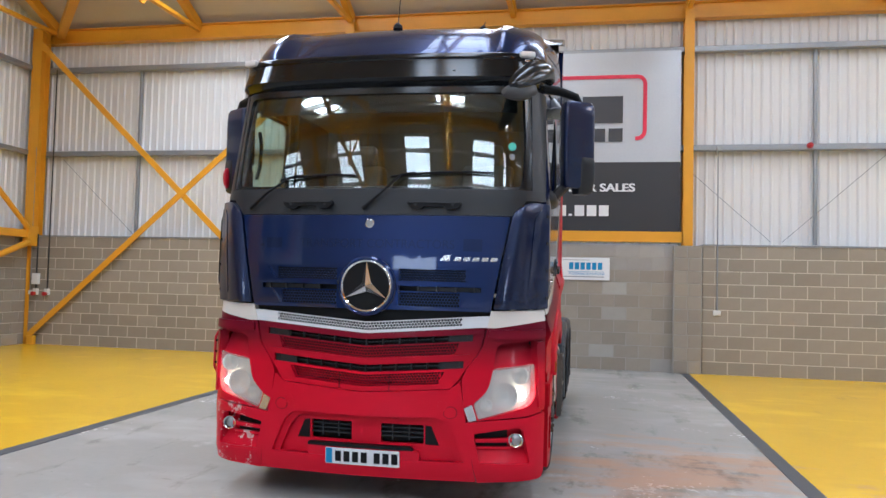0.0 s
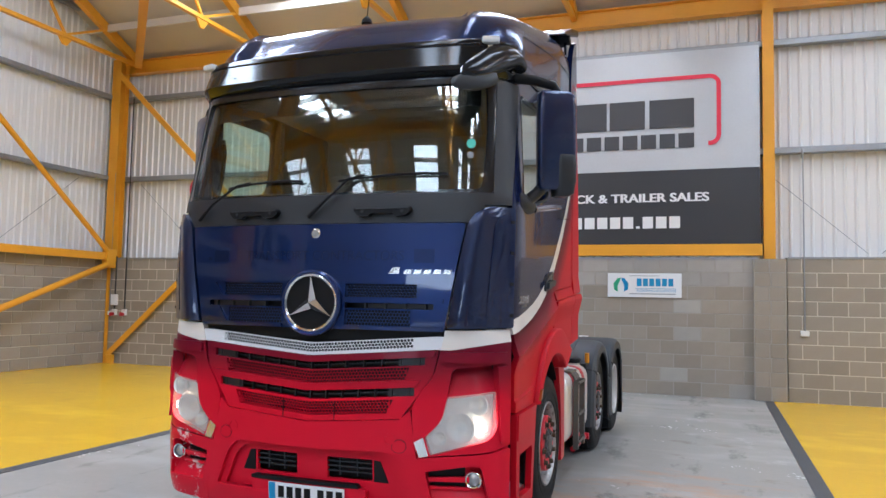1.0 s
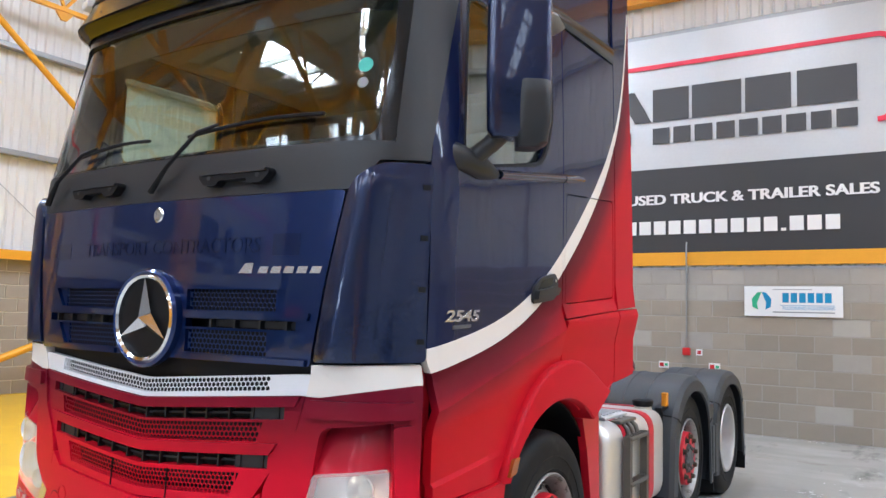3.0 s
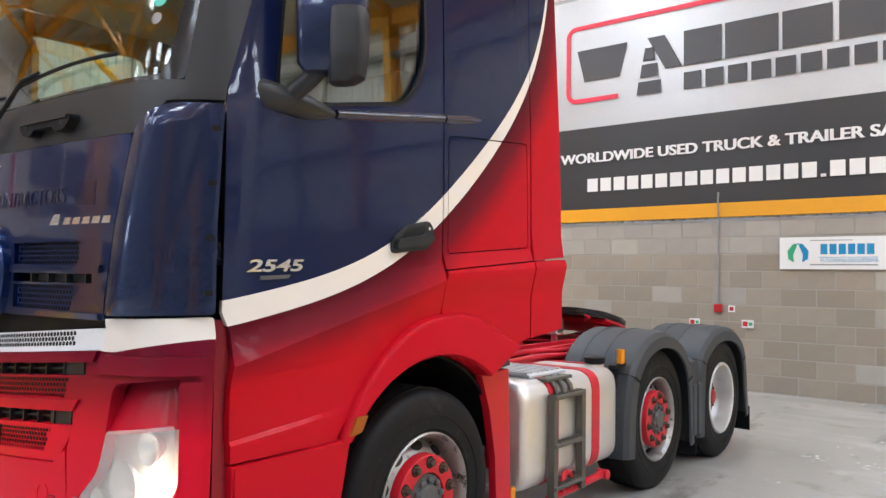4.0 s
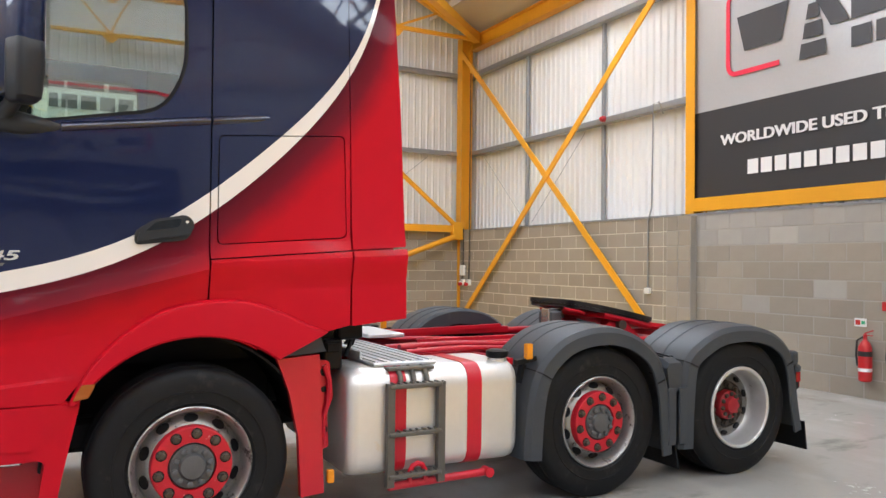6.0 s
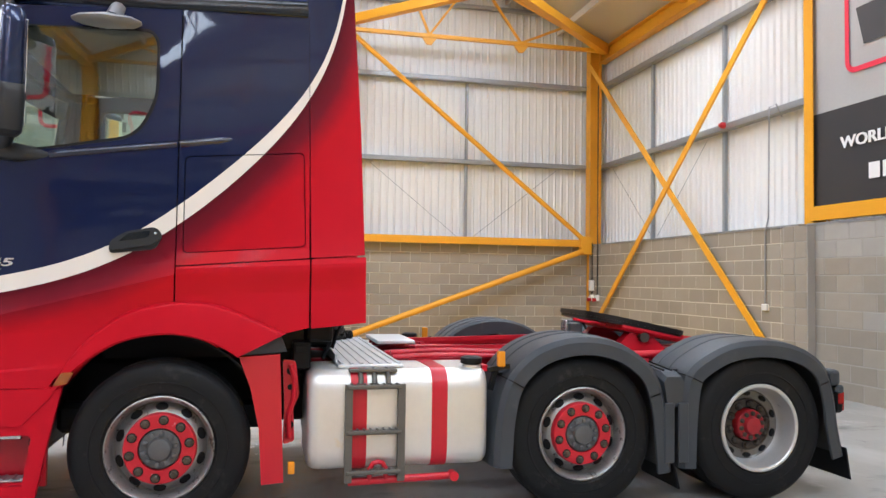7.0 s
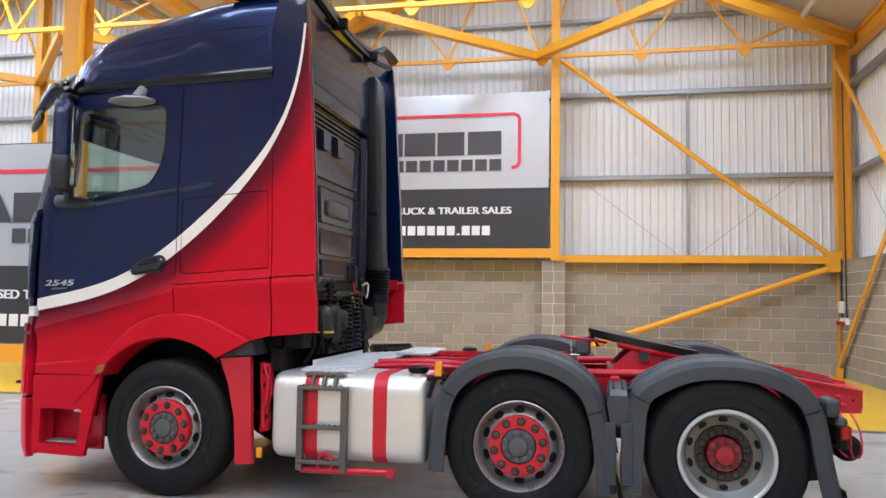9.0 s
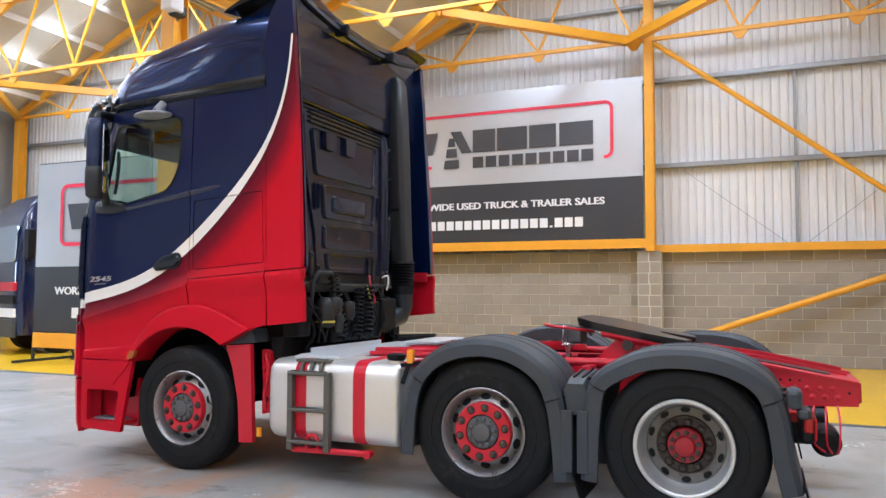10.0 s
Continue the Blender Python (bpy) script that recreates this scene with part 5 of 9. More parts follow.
# slotted edges that stand off the far corner
for za, zb, m_, n_, lab in ((1.43, 2.11, BLACK, 5, "black slotted edge strip of the wind deflector"), (0.83, 1.16, RED_GLOSS, 3, "red edge strip beside the headlamp")):
    strip = part("edge_strip", tube(bmesh.new(), [skin(-1.32, za + (zb - za) * i / 6, 0.02 + 0.028 * min(1.0, 2.2 * math.sin(math.pi * i / 6))) for i in range(7)], 0.011, 8), m_, lorry, lab, 40)
    for i in range(1, n_ + 1):
        z = za + (zb - za) * i / (n_ + 1)
        part("rung", bar(bmesh.new(), skin(-1.31, z, 0.005), skin(-1.32, z, 0.046), 0.02, 0.016), BLACK, strip, "", 0)
front_panel("cowl", [(-1.0, 2.028), (1.0, 2.028), (1.10, 2.14), (1.296, 2.15), (1.296, 2.215), (-1.296, 2.215), (-1.296, 2.15), (-1.10, 2.14)], 0.006, 0.04, GREY_PLASTIC, label="dark grey cowl panel under the windscreen")
for a in (-0.46, 0.46):
    grip = rounded([(a - 0.19, 2.105), (a - 0.155, 2.070), (a - 0.09, 2.066), (a - 0.07, 2.088), (a + 0.07, 2.088), (a + 0.09, 2.066), (a + 0.155, 2.070), (a + 0.19, 2.105), (a + 0.18, 2.128), (a - 0.18, 2.128)], 0.010, 3)
    step = front_panel("grab_step", grip, 0.048, 0.05, BLACK, label="black moulded grab handle")[0]
    front_panel("grip_ridge", rounded(rect(a - 0.175, 2.112, a + 0.175, 2.126), 0.005), 0.056, 0.01, GREY_PLASTIC, parent=step)
    for u in (-0.13, 0.13):
        disc = [(a + u + 0.011 * math.cos(t), 2.100 + 0.011 * math.sin(t)) for t in [2 * math.pi * i / 12 for i in range(12)]]
        front_panel("screw_well", disc, 0.0495, 0.003, BLACK_RUBBER, parent=step)
for s0, z0, s1, z1, s2 in ((-0.92, 2.07, -0.62, 2.31, -0.12), (-0.05, 2.07, 0.22, 2.33, 0.86)):
    bm = bmesh.new()
    tube(bm, [skin(s0, z0, 0.03), skin(s0 + 0.12, z0 + 0.1, 0.055), skin(s1, z1 - 0.02, 0.05), skin(s1 + 0.1, z1 + 0.005, 0.035)], [0.015, 0.010, 0.009, 0.007], 8)
    wiper = part("wiper", bm, BLACK, lorry, "black windscreen wiper")
    bm = bmesh.new()
    pts = [skin(s1 - 0.08 + (s2 - s1 + 0.08) * i / 14, z1 - 0.03 + 0.035 * math.sin(i / 14 * 2.2), 0.028) for i in range(15)]
    tube(bm, pts, 0.0085, 6)
    part("blade", bm, BLACK, wiper)

# -- windscreen and its frame --
screen_out = rounded([(-1.10, 2.222), (1.10, 2.222), (1.115, 2.6), (1.09, 2.945), (-1.09, 2.945), (-1.115, 2.6)], [0.06, 0.06, 0, 0.05, 0.05, 0])
def screen_place(s, z, d=0.0):
    """The glass rolls back a little towards its top edge and its sides."""
    return skin(s, z, d - 0.017 * max(0.0, (z - 2.25) / 0.7) ** 2 - 0.010 * (s / 1.1) ** 4)


front_panel("windscreen", screen_out, 0.004, 0.006, SCREEN, label="tinted windscreen reflecting the hall", place=screen_place)[0].visible_shadow = False
edge = rounded([(-1.16, 2.212), (1.16, 2.212), (1.17, 2.6), (1.14, 3.03), (-1.14, 3.03), (-1.17, 2.6)], [0.06, 0.06, 0, 0.05, 0.05, 0])
front_panel("screen_seal", edge, 0.0, 0.03, BLACK_GLOSS, holes=[rounded([(-1.075, 2.235), (1.075, 2.235), (1.09, 2.6), (1.065, 2.93), (-1.065, 2.93), (-1.09, 2.6)], [0.06, 0.06, 0, 0.05, 0.05, 0])], label="black windscreen surround")
front_panel("screen_tint", rounded([(-1.05, 2.80), (1.05, 2.80), (1.05, 2.945), (-1.05, 2.945)], 0.01), -0.06, 0.01, BLACK, label="dark roller blind", place=screen_place)
for sd in (1, -1):
    front_panel("screen_pillar", [(sd * 1.15, 2.215), (sd * 1.298, 2.215), (sd * 1.345, 2.97), (sd * 1.13, 2.97)], 0.004, 0.05, GREY_PLASTIC, label="dark grey windscreen pillar")
bm = bmesh.new()
rings = []
for i in range(41):
    q = -1.30 + 2.60 * i / 40
    w = 1.0 if abs(q) < 0.85 else max(0.08, 1 - ((abs(q) - 0.85) / 0.42) ** 2)
    rings.append([skin(q, z, d * w + 0.012) for z, d in ((3.228, 0.006), (3.220, 0.018), (3.185, 0.026), (3.176, 0.020), (3.115, 0.040), (3.050, 0.066), (3.030, 0.074), (3.018, 0.066), (2.985, 0.0), (3.10, -0.03))])
loft(bm, rings)
part("sun_visor", bm, VISOR, lorry, "black peaked visor above the windscreen", 45)
for sd in (1, -1):
    c = skin(sd * 1.05, 3.215, 0.05)
    bm = bmesh.new()
    box(bm, (0, 0, 0), (0.11, 0.05, 0.045), 0.012, 2)
    bmesh.ops.transform(bm, matrix=pose(c.x, c.y, c.z, 0, 0, sd * 18), verts=bm.verts)
    part("marker_lamp", bm, WHITE_PLASTIC, lorry, "white marker lamp")
for a in (-0.75, 0.55):
    bm = bmesh.new()
    box(bm, skin(a, 3.07, 0.062), (0.025, 0.012, 0.025), 0.004)
    part("visor_stud", bm, BLACK, lorry)

# -- sides: doors, quarter panels, arches --
window_out = rounded([(-0.90, 2.18), (-0.62, 2.222), (-0.15, 2.312), (-0.035, 2.53), (-0.042, 2.95), (-0.80, 2.925)], [0.10, 0, 0.10, 0.12, 0.10, 0.05])


def grow(pts, d):
    c = Vector((sum(p[0] for p in pts) / len(pts), sum(p[1] for p in pts) / len(pts)))
    return [tuple(Vector(p) + (Vector(p) - c).normalized() * d) for p in pts]


def smooth_line(pts, n):
    """An even curve through a few points."""
    out = []
    m = len(pts) - 1
    for i in range(n + 1):
        t = min(m - 1e-6, m * i / n)
        j = int(t)
        w = t - j
        p = [Vector(pts[max(0, min(m, j + d))]) for d in (-1, 0, 1, 2)]
        out.append(tuple(0.5 * (2 * p[1] + (p[2] - p[0]) * w + (2 * p[0] - 5 * p[1] + 4 * p[2] - p[3]) * w * w + (3 * p[1] - p[0] - 3 * p[2] + p[3]) * w ** 3)))
    return out


def arch(r, a0, a1, n=22, cy=0.0, cz=0.50):
    return [(cy + r * math.cos(math.radians(a0 + (a1 - a0) * i / n)), cz + r * math.sin(math.radians(a0 + (a1 - a0) * i / n))) for i in range(n + 1)]


door_up = [(-1.07, 0.872), (-0.53, 0.872)] + arch(0.68, 146, 83) + [(0.088, 1.563), (0.088, 3.085), (-0.915, 3.04), (-1.05, 2.4), (-1.095, 2.15), (-1.10, 1.40), (-1.072, 1.33)]
def belt(bm, f, y0, y1):
    """A rounded shoulder that runs out towards the rear."""
    rings = []
    for i in range(15):
        y = y0 + (y1 - y0) * i / 14
        w = min(1.0, max(0.0, (0.50 - y) / 0.4))
        rings.append([f(y, 2.278 + 0.14 * (y - 0.07) + 0.046 * (j / 7 - 0.5), -0.004 + 0.008 * w + 0.020 * w * math.sin(math.pi * j / 7)) for j in range(8)])
    return loft(bm, rings)


doors = side_panel("door", door_up, 0.004, 0.04, SIDE_PAINT, holes=[grow(window_out, 0.008)], label="cab door, blue above a white stripe, red below")
for ob, sd in zip(doors, (1, -1)):
    f = flank(sd)
    bm = panel(window_out, lambda a, b, e: Vector((f(a, 2.55, e - 0.016).x, f(a, 2.55, e - 0.016).y, b)), 0.005)
    w = part("door_window", bm, WINDOW, ob, "green-tinted side window")
    w.visible_shadow = False
    bm = panel(grow(window_out, 0.011), lambda a, b, e: f(a, b, 0.006 + e), 0.016, [grow(window_out, -0.007)])
    part("window_seal", bm, BLACK, ob, "black window seal")
    bm = bmesh.new()
    belt(bm, f, -0.60, 0.085)
    part("belt_crease", bm, DARK_BLUE, ob, "glossy crease under the window")
    bm = bmesh.new()
    belt(bm, f, 0.098, 0.50)
    part("belt_crease", bm, DARK_BLUE, lorry, "glossy crease running out behind the door")
    hnd = part("door_handle", panel(rounded([(-0.27, 1.63), (-0.02, 1.66), (0.02, 1.74), (-0.02, 1.79), (-0.18, 1.76), (-0.27, 1.70)], 0.03), lambda a, b, e: f(a, b, 0.016 + e), 0.02), GREY_PLASTIC, ob, "black door handle in a recessed cup")
    part("handle_cup", panel(rounded([(-0.225, 1.695), (-0.06, 1.728), (-0.05, 1.768), (-0.17, 1.748)], 0.015), lambda a, b, e: f(a, b, 0.018 + e), 0.004), BLACK_GLOSS, hnd)
    part("lock", panel([(-0.022 + 0.008 * math.cos(q), 1.752 + 0.008 * math.sin(q)) for q in [i * math.pi / 6 for i in range(12)]], lambda a, b, e: f(a, b, 0.019 + e), 0.006), SILVER_BADGE, hnd)
    part("handle_bar", panel(rounded([(-0.262, 1.650), (-0.03, 1.682), (0.0, 1.716), (-0.06, 1.722), (-0.25, 1.695)], 0.012), lambda a, b, e: f(a, b, 0.040 + e), 0.022), GREY_PLASTIC, hnd)
    bm = words("2545", 0.062, pose(0, 0, 0), 0.002, bold=0.0015)
    wide = max(v.co.x for v in bm.verts)
    for v in bm.verts:
        a = v.co.x / wide
        v.co = f((-1.02 + 0.25 * a + 0.35 * v.co.y) if sd > 0 else (-0.765 - 0.25 * a - 0.35 * v.co.y), 1.545 + v.co.y + 0.006 * a, 0.008 + v.co.z)
    part("number_badge", bm, SILVER_BADGE, ob, "raised silver figures", 0)
    part("badge_bar", panel([(-0.96, 1.515), (-0.83, 1.522), (-0.82, 1.536), (-0.96, 1.530)], lambda a, b, e: f(a, b, 0.009 + e), 0.005), HUB_GREY, ob)
side_panel("quarter_panel", rounded([(0.095, 1.567), (0.860, 1.625), (0.83, 3.11), (0.097, 3.085)], 0.008), 0.004, 0.04, SIDE_PAINT, label="blue and red cab side panel with a white stripe",
           holes=[rounded([(0.128, 1.638), (0.838, 1.692), (0.818, 2.265), (0.128, 2.21)], 0.035)])
side_panel("locker_hatch", rounded([(0.134, 1.644), (0.832, 1.698), (0.812, 2.259), (0.134, 2.204)], 0.031), 0.003, 0.03, SIDE_PAINT, label="flush locker hatch")
side_panel("quarter_skirt", [(0.097, 1.560)] + arch(0.68, 82, 60) + [(0.60, 1.14), (0.70, 1.165), (0.865, 1.205), (0.862, 1.618)], 0.006, 0.04, SIDE_PAINT, label="red lower side panel")
side_panel("rear_fairing", rounded([(0.870, 1.628), (1.195, 1.65), (1.16, 2.4), (1.09, 3.45), (1.055, 3.90), (0.97, 3.86), (0.86, 3.72), (0.80, 3.45), (0.832, 3.08)], [0, 0.01, 0, 0, 0.03, 0.03, 0.08, 0.1, 0]), 0.006, 0.045, SIDE_PAINT, label="red rear air fairing with a white stripe along its edge")
side_panel("fairing_skirt", rounded([(0.878, 1.20), (1.212, 1.235), (1.20, 1.638), (0.872, 1.62)], 0.008), 0.006, 0.045, SIDE_PAINT, label="red lower end of the air fairing")
for sd in (1, -1):
    f = flank(sd)
    outer, inner = smooth_line([(-0.545, 0.862), (-0.50, 0.96), (-0.42, 1.08), (-0.29, 1.21), (-0.13, 1.305), (0.06, 1.35), (0.28, 1.348), (0.46, 1.29), (0.61, 1.22), (0.73, 1.172)], 30), arch(0.668, 147, 53, 30, 0.05)
    bm = bmesh.new()
    rings = []
    for i, ((ya, za), (yb, zb)) in enumerate(zip(outer, inner)):
        g = Vector((yb - ya, zb - za)).normalized() * 0.011
        rings.append([f(ya - g.x * 0.4, za - g.y * 0.4, 0.0), f(ya, za, 0.030), f(ya + g.x, za + g.y, 0.040), f(ya + g.x * 2.2, za + g.y * 2.2, 0.043), f(yb - g.x, zb - g.y, 0.050), f(yb, zb, 0.040), f(yb, zb, -0.22), f(ya, za, -0.05)])
    loft(bm, rings)
    flare = part("wheel_arch", bm, SIDE_PAINT, lorry, "red flared wheel arch", 40)
    bm = panel(rounded([(-0.530, 0.886), (-0.462, 0.897), (-0.430, 0.962), (-0.492, 0.960)], 0.008), lambda a, b, e: f(a, b, 0.052 + e), 0.03)
    part("indicator", bm, AMBER_DARK, flare, "amber side indicator")
    # inner arch lining
    bm = bmesh.new()
    loft(bm, [[Vector((sd * x, y, z)) for x in (1.19, 0.62)] + [Vector((sd * x, y * 0.98, z - 0.01)) for x in (0.62, 1.19)] for y, z in arch(0.672, 176, 12, 24)])
    part("arch_liner", bm, BLACK, lorry, "black wheel arch liner")
    # foot steps before the wheel
    out = rounded([(-1.06, 0.275), (-0.615, 0.262), (-0.56, 0.56), (-0.495, 0.872), (-1.07, 0.862)], 0.01)
    hole = rounded([(-1.0, 0.345), (-0.68, 0.335), (-0.64, 0.60), (-0.665, 0.615), (-1.0, 0.61)], 0.015)
    step_ob = part("step_panel", panel(out, lambda a, b, e: f(a, b, 0.014 + e), 0.04, [hole], steps(-1.06, -0.7, 0.06)), SIDE_PAINT, lorry, "red panel with an open foot step")
    bm = bmesh.new()
    box(bm, (sd * 1.03, -0.83, 0.49), (0.04, 0.44, 0.42))
    box(bm, (sd * 1.11, -0.83, 0.33), (0.18, 0.40, 0.03))
    part("step_box", bm, RED, step_ob, "red step box", 0)
    bm = bmesh.new()
    box(bm, (sd * 1.14, -0.83, 0.353), (0.12, 0.30, 0.014), 0.004)
    for i in range(6):
        box(bm, (sd * 1.14, -0.95 + 0.05 * i, 0.363), (0.10, 0.014, 0.008))
    part("step_tread", bm, GREY_STEEL, step_ob, "worn grip tread", 0)
    bm = bmesh.new()
    box(bm, (sd * 1.055, -0.80, 0.58), (0.02, 0.12, 0.05), 0.006)
    part("step_lamp", bm, SILVER_BADGE, step_ob, "", 0)
    # fold of the step panel, skirt behind the wheel
    side_panel("sill_fold", rounded([(-1.06, 0.70), (-0.70, 0.66), (-0.55, 0.82), (-0.52, 0.868), (-1.06, 0.862)], 0.01), 0.022, 0.02, SIDE_PAINT, both=False) if sd > 0 else None
    bm = bmesh.new()
    pts = [(0.46, 1.03), (0.70, 1.045), (0.735, 0.28), (0.605, 0.27), (0.585, 0.6), (0.53, 0.85)]
    loft(bm, [[Vector((sd * x, y, z)) for y, z in pts] for x in (1.215, 1.17)])
    part("wheel_skirt", bm, RED_GLOSS, lorry, "red skirt behind the front wheel", 0)
    bm = bmesh.new()
    loft(bm, [[Vector((sd * x, y, z)) for y, z in ((0.44, 1.11), (0.70, 1.165), (0.74, 1.06), (0.46, 1.035))] for x in (1.20, 0.95)])
    part("arch_bracket", bm, MUD_PLASTIC, lorry, "grey plastic arch end", 0)
    bm = bmesh.new()
    box(bm, (sd * 1.19, 0.78, 0.36), (0.03, 0.04, 0.075), 0.006)
    part("side_marker", bm, AMBER, lorry, "amber side marker")

# -- roof --
LEVELS = [(3.06, -1.14, 1.175, 1.22), (3.10, -1.15, 1.19, 1.225), (3.20, -1.15, 1.19, 1.226), (3.32, -1.12, 1.175, 1.228), (3.45, -1.03, 1.14, 1.228), (3.54, -0.90, 1.115, 1.224), (3.61, -0.72, 1.03, 1.217),
          (3.665, -0.52, 0.94, 1.20), (3.705, -0.30, 0.84, 1.165), (3.735, -0.05, 0.72, 1.09), (3.755, 0.22, 0.56, 0.94), (3.77, 0.5, 0.4, 0.7)]
FRONT_N = 20


def roof_ring(z, yf, wf, wr):
    """One level of the roof: the middle lies a little behind two rounded pods at the front corners."""
    pts = []
    rad, bow = min(0.42, wf * 0.8), 0.05
    cx = wf - rad
    for i in range(FRONT_N + 1):
        x = cx * i / FRONT_N
        pts.append((x, yf + bow * (x / max(cx, 0.01)) ** 2))
    for i in range(1, 13):
        a = math.pi / 2 * i / 12
        pts.append((cx + rad * math.sin(a), yf + bow + rad * (1 - math.cos(a))))
    y0 = pts[-1][1]
    for i in range(1, 9):
        pts.append((wf, y0 + (0.98 - y0) * i / 8))
    out = []
    for x, y in pts:
        w = min(1, max(0, (y + 0.75) / 1.3))
        w = w * w * (3 - 2 * w)
        q = min(1.0, max(0.0, (0.86 - abs(x)) / 0.07)) * min(1.0, max(0.0, (z - 3.22) / 0.10)) * min(1.0, max(0.0, (0.3 - y) / 0.5))
        q = q * q * (3 - 2 * q)
        out.append(Vector((x * (1 + (wr / wf - 1) * w), y + 0.055 * q, z + 0.03 * w * max(0, (z - 3.3) / 0.5) - 0.02 * q)))
    return [Vector((-p.x, p.y, p.z)) for p in reversed(out[1:])] + out


def roof_side(y, z):
    """How far out the roof's side lies at y and height z."""
    lo = max((lv for lv in LEVELS if lv[0] <= z), key=lambda lv: lv[0])
    hi = min((lv for lv in LEVELS if lv[0] >= z), key=lambda lv: lv[0])
    w = 0.0 if hi[0] == lo[0] else (z - lo[0]) / (hi[0] - lo[0])
    side = [p for p in roof_ring(*[u + (v - u) * w for u, v in zip(lo, hi)]) if p.x > 0.6]
    for p, q in zip(side, side[1:]):
        if p.y <= y <= q.y:
            return p.x + (q.x - p.x) * (y - p.y) / max(1e-6, q.y - p.y)
    return side[-1].x


bm = bmesh.new()
rings = [[bm.verts.new(p) for p in roof_ring(*lv)] for lv in LEVELS]
for u, v in zip(rings, rings[1:]):
    for i in range(len(u) - 1):
        bm.faces.new((u[i], u[i + 1], v[i + 1], v[i]))
last = rings[-1]
for i in range(len(last) // 2):
    if i + 1 <= len(last) // 2 and len({last[i], last[i + 1], last[-2 - i], last[-1 - i]}) == 4:
        bm.faces.new((last[i], last[i + 1], last[-2 - i], last[-1 - i]))
rear_edge = [r[0].co.copy() for r in rings] + [r[-1].co.copy() for r in reversed(rings)]
roof = part("roof", bm, ROOF_BLUE, lorry, "dark blue domed cab roof", 50)
for sd in (1, -1):
    f = flank(sd)
    rings = []
    for i in range(29):
        y = -0.86 + 1.68 * i / 28
        z0, z1 = 3.072 + 0.018 * (y + 0.73), 3.125 + 0.055 * (y + 0.73) - 0.012 * max(0.0, y)
        rings.append([Vector((sd * (max(roof_side(y, z), flank(1)(y, z).x) + d), y, z)) for z, d in ((z0, -0.03), (z0, 0.010), (z0 + 0.012, 0.016), (z1 - 0.01, 0.012), (z1, 0.003), (z1, -0.03))])
    part("roof_gutter", loft(bmesh.new(), rings), BLACK_GLOSS, lorry, "black trim along the roof edge", 40)
    bm = bmesh.new()
    tube(bm, [Vector((sd * (roof_side(y, z) + 0.001), y, z)) for y, z in ((0.78, 3.22), (0.77, 3.36), (0.76, 3.505), (0.45, 3.50), (0.15, 3.488), (-0.12, 3.465), (-0.40, 3.43), (-0.62, 3.39))], 0.004, 5)
    part("roof_seam", bm, BLACK, roof, "", 0)
    # rear corner caps of the roof
    bm = bmesh.new()
    rings = []
    for t in (0, 0.15, 0.4, 0.7, 1):
        x, up = 1.248 - 0.46 * t, 0.035 * math.sin(math.pi * (0.25 + 0.6 * t))
        rings.append([Vector((sd * x, y, z + up)) for y, z in ((0.40 + 0.12 * t, 3.735), (0.75, 3.83), (1.07, 3.93), (1.10, 3.965), (1.08, 3.99), (0.75, 3.895), (0.43 + 0.12 * t, 3.765))])
    bm = loft(bmesh.new(), rings)
    part("roof_cap", bm, BLACK_GLOSS, roof, "black cap at the roof's rear corner", 50)
bm = bmesh.new()
rings = []
for x, h in ((-1.1, 0.0), (-0.9, 0.02), (-0.6, -0.05), (-0.3, -0.09), (0, -0.10), (0.3, -0.09), (0.6, -0.05), (0.9, 0.02), (1.1, 0.0)):
    rings.append([Vector((x, 0.45, 3.72 + h * 0.2)), Vector((x, 0.75, 3.86 + h)), Vector((x, 1.03, 3.95 + h)), Vector((x, 1.05, 3.90 + h)), Vector((x, 0.98, 3.72))])
loft(bm, rings)
part("roof_spoiler", bm, DARK_BLUE, roof, "dark blue rear roof spoiler", 50)
for x, y, z in ((-0.02, -0.68, 3.59), (0.62, -0.30, 3.67)):
    bm = bmesh.new()
    lathe(bm, [(0, 0.04), (0.03, 0.036), (0.05, 0.015), (0.06, 0.003)], (x, y, z), "z", 16)
    tube(bm, [(x, y, z + 0.04), (x + 0.01, y + 0.03, z + (0.32 if x < 0.1 else 0.09))], 0.004, 6)
    part("aerial", bm, BLACK, roof, "short black aerial")
# row of small lamps at the near front roof corner
bm = bmesh.new()
for i in range(3):
    box(bm, skin(1.06 + 0.06 * i, 3.17, 0.03), (0.04, 0.05, 0.03), 0.008)
part("corner_lamp", bm, CHROME, roof, "small clear roof corner lamps")

# -- rear of the cab --
bm = bmesh.new()
box(bm, (0, 0.90, 2.69), (2.34, 0.08, 2.06), 0.03, 2)
BACK_BLUE = mat("dull_dark_blue_paint", (0.008, 0.010, 0.026), 0.26, 0.0, 0.35, vary=0.3, scale=4, second=(0.014, 0.015, 0.022), patch=-0.02, spec=0.3)
rear = bmesh.new()
loft(rear, [[p + Vector((0, e, 0)) for p in rear_edge] for e in (-0.03, 0.002)])
part("roof_back", rear, BACK_BLUE, roof, "dull rear face of the roof", 0)
back = part("cab_back", bm, BACK_BLUE, lorry, "dark blue pressed rear wall of the cab")


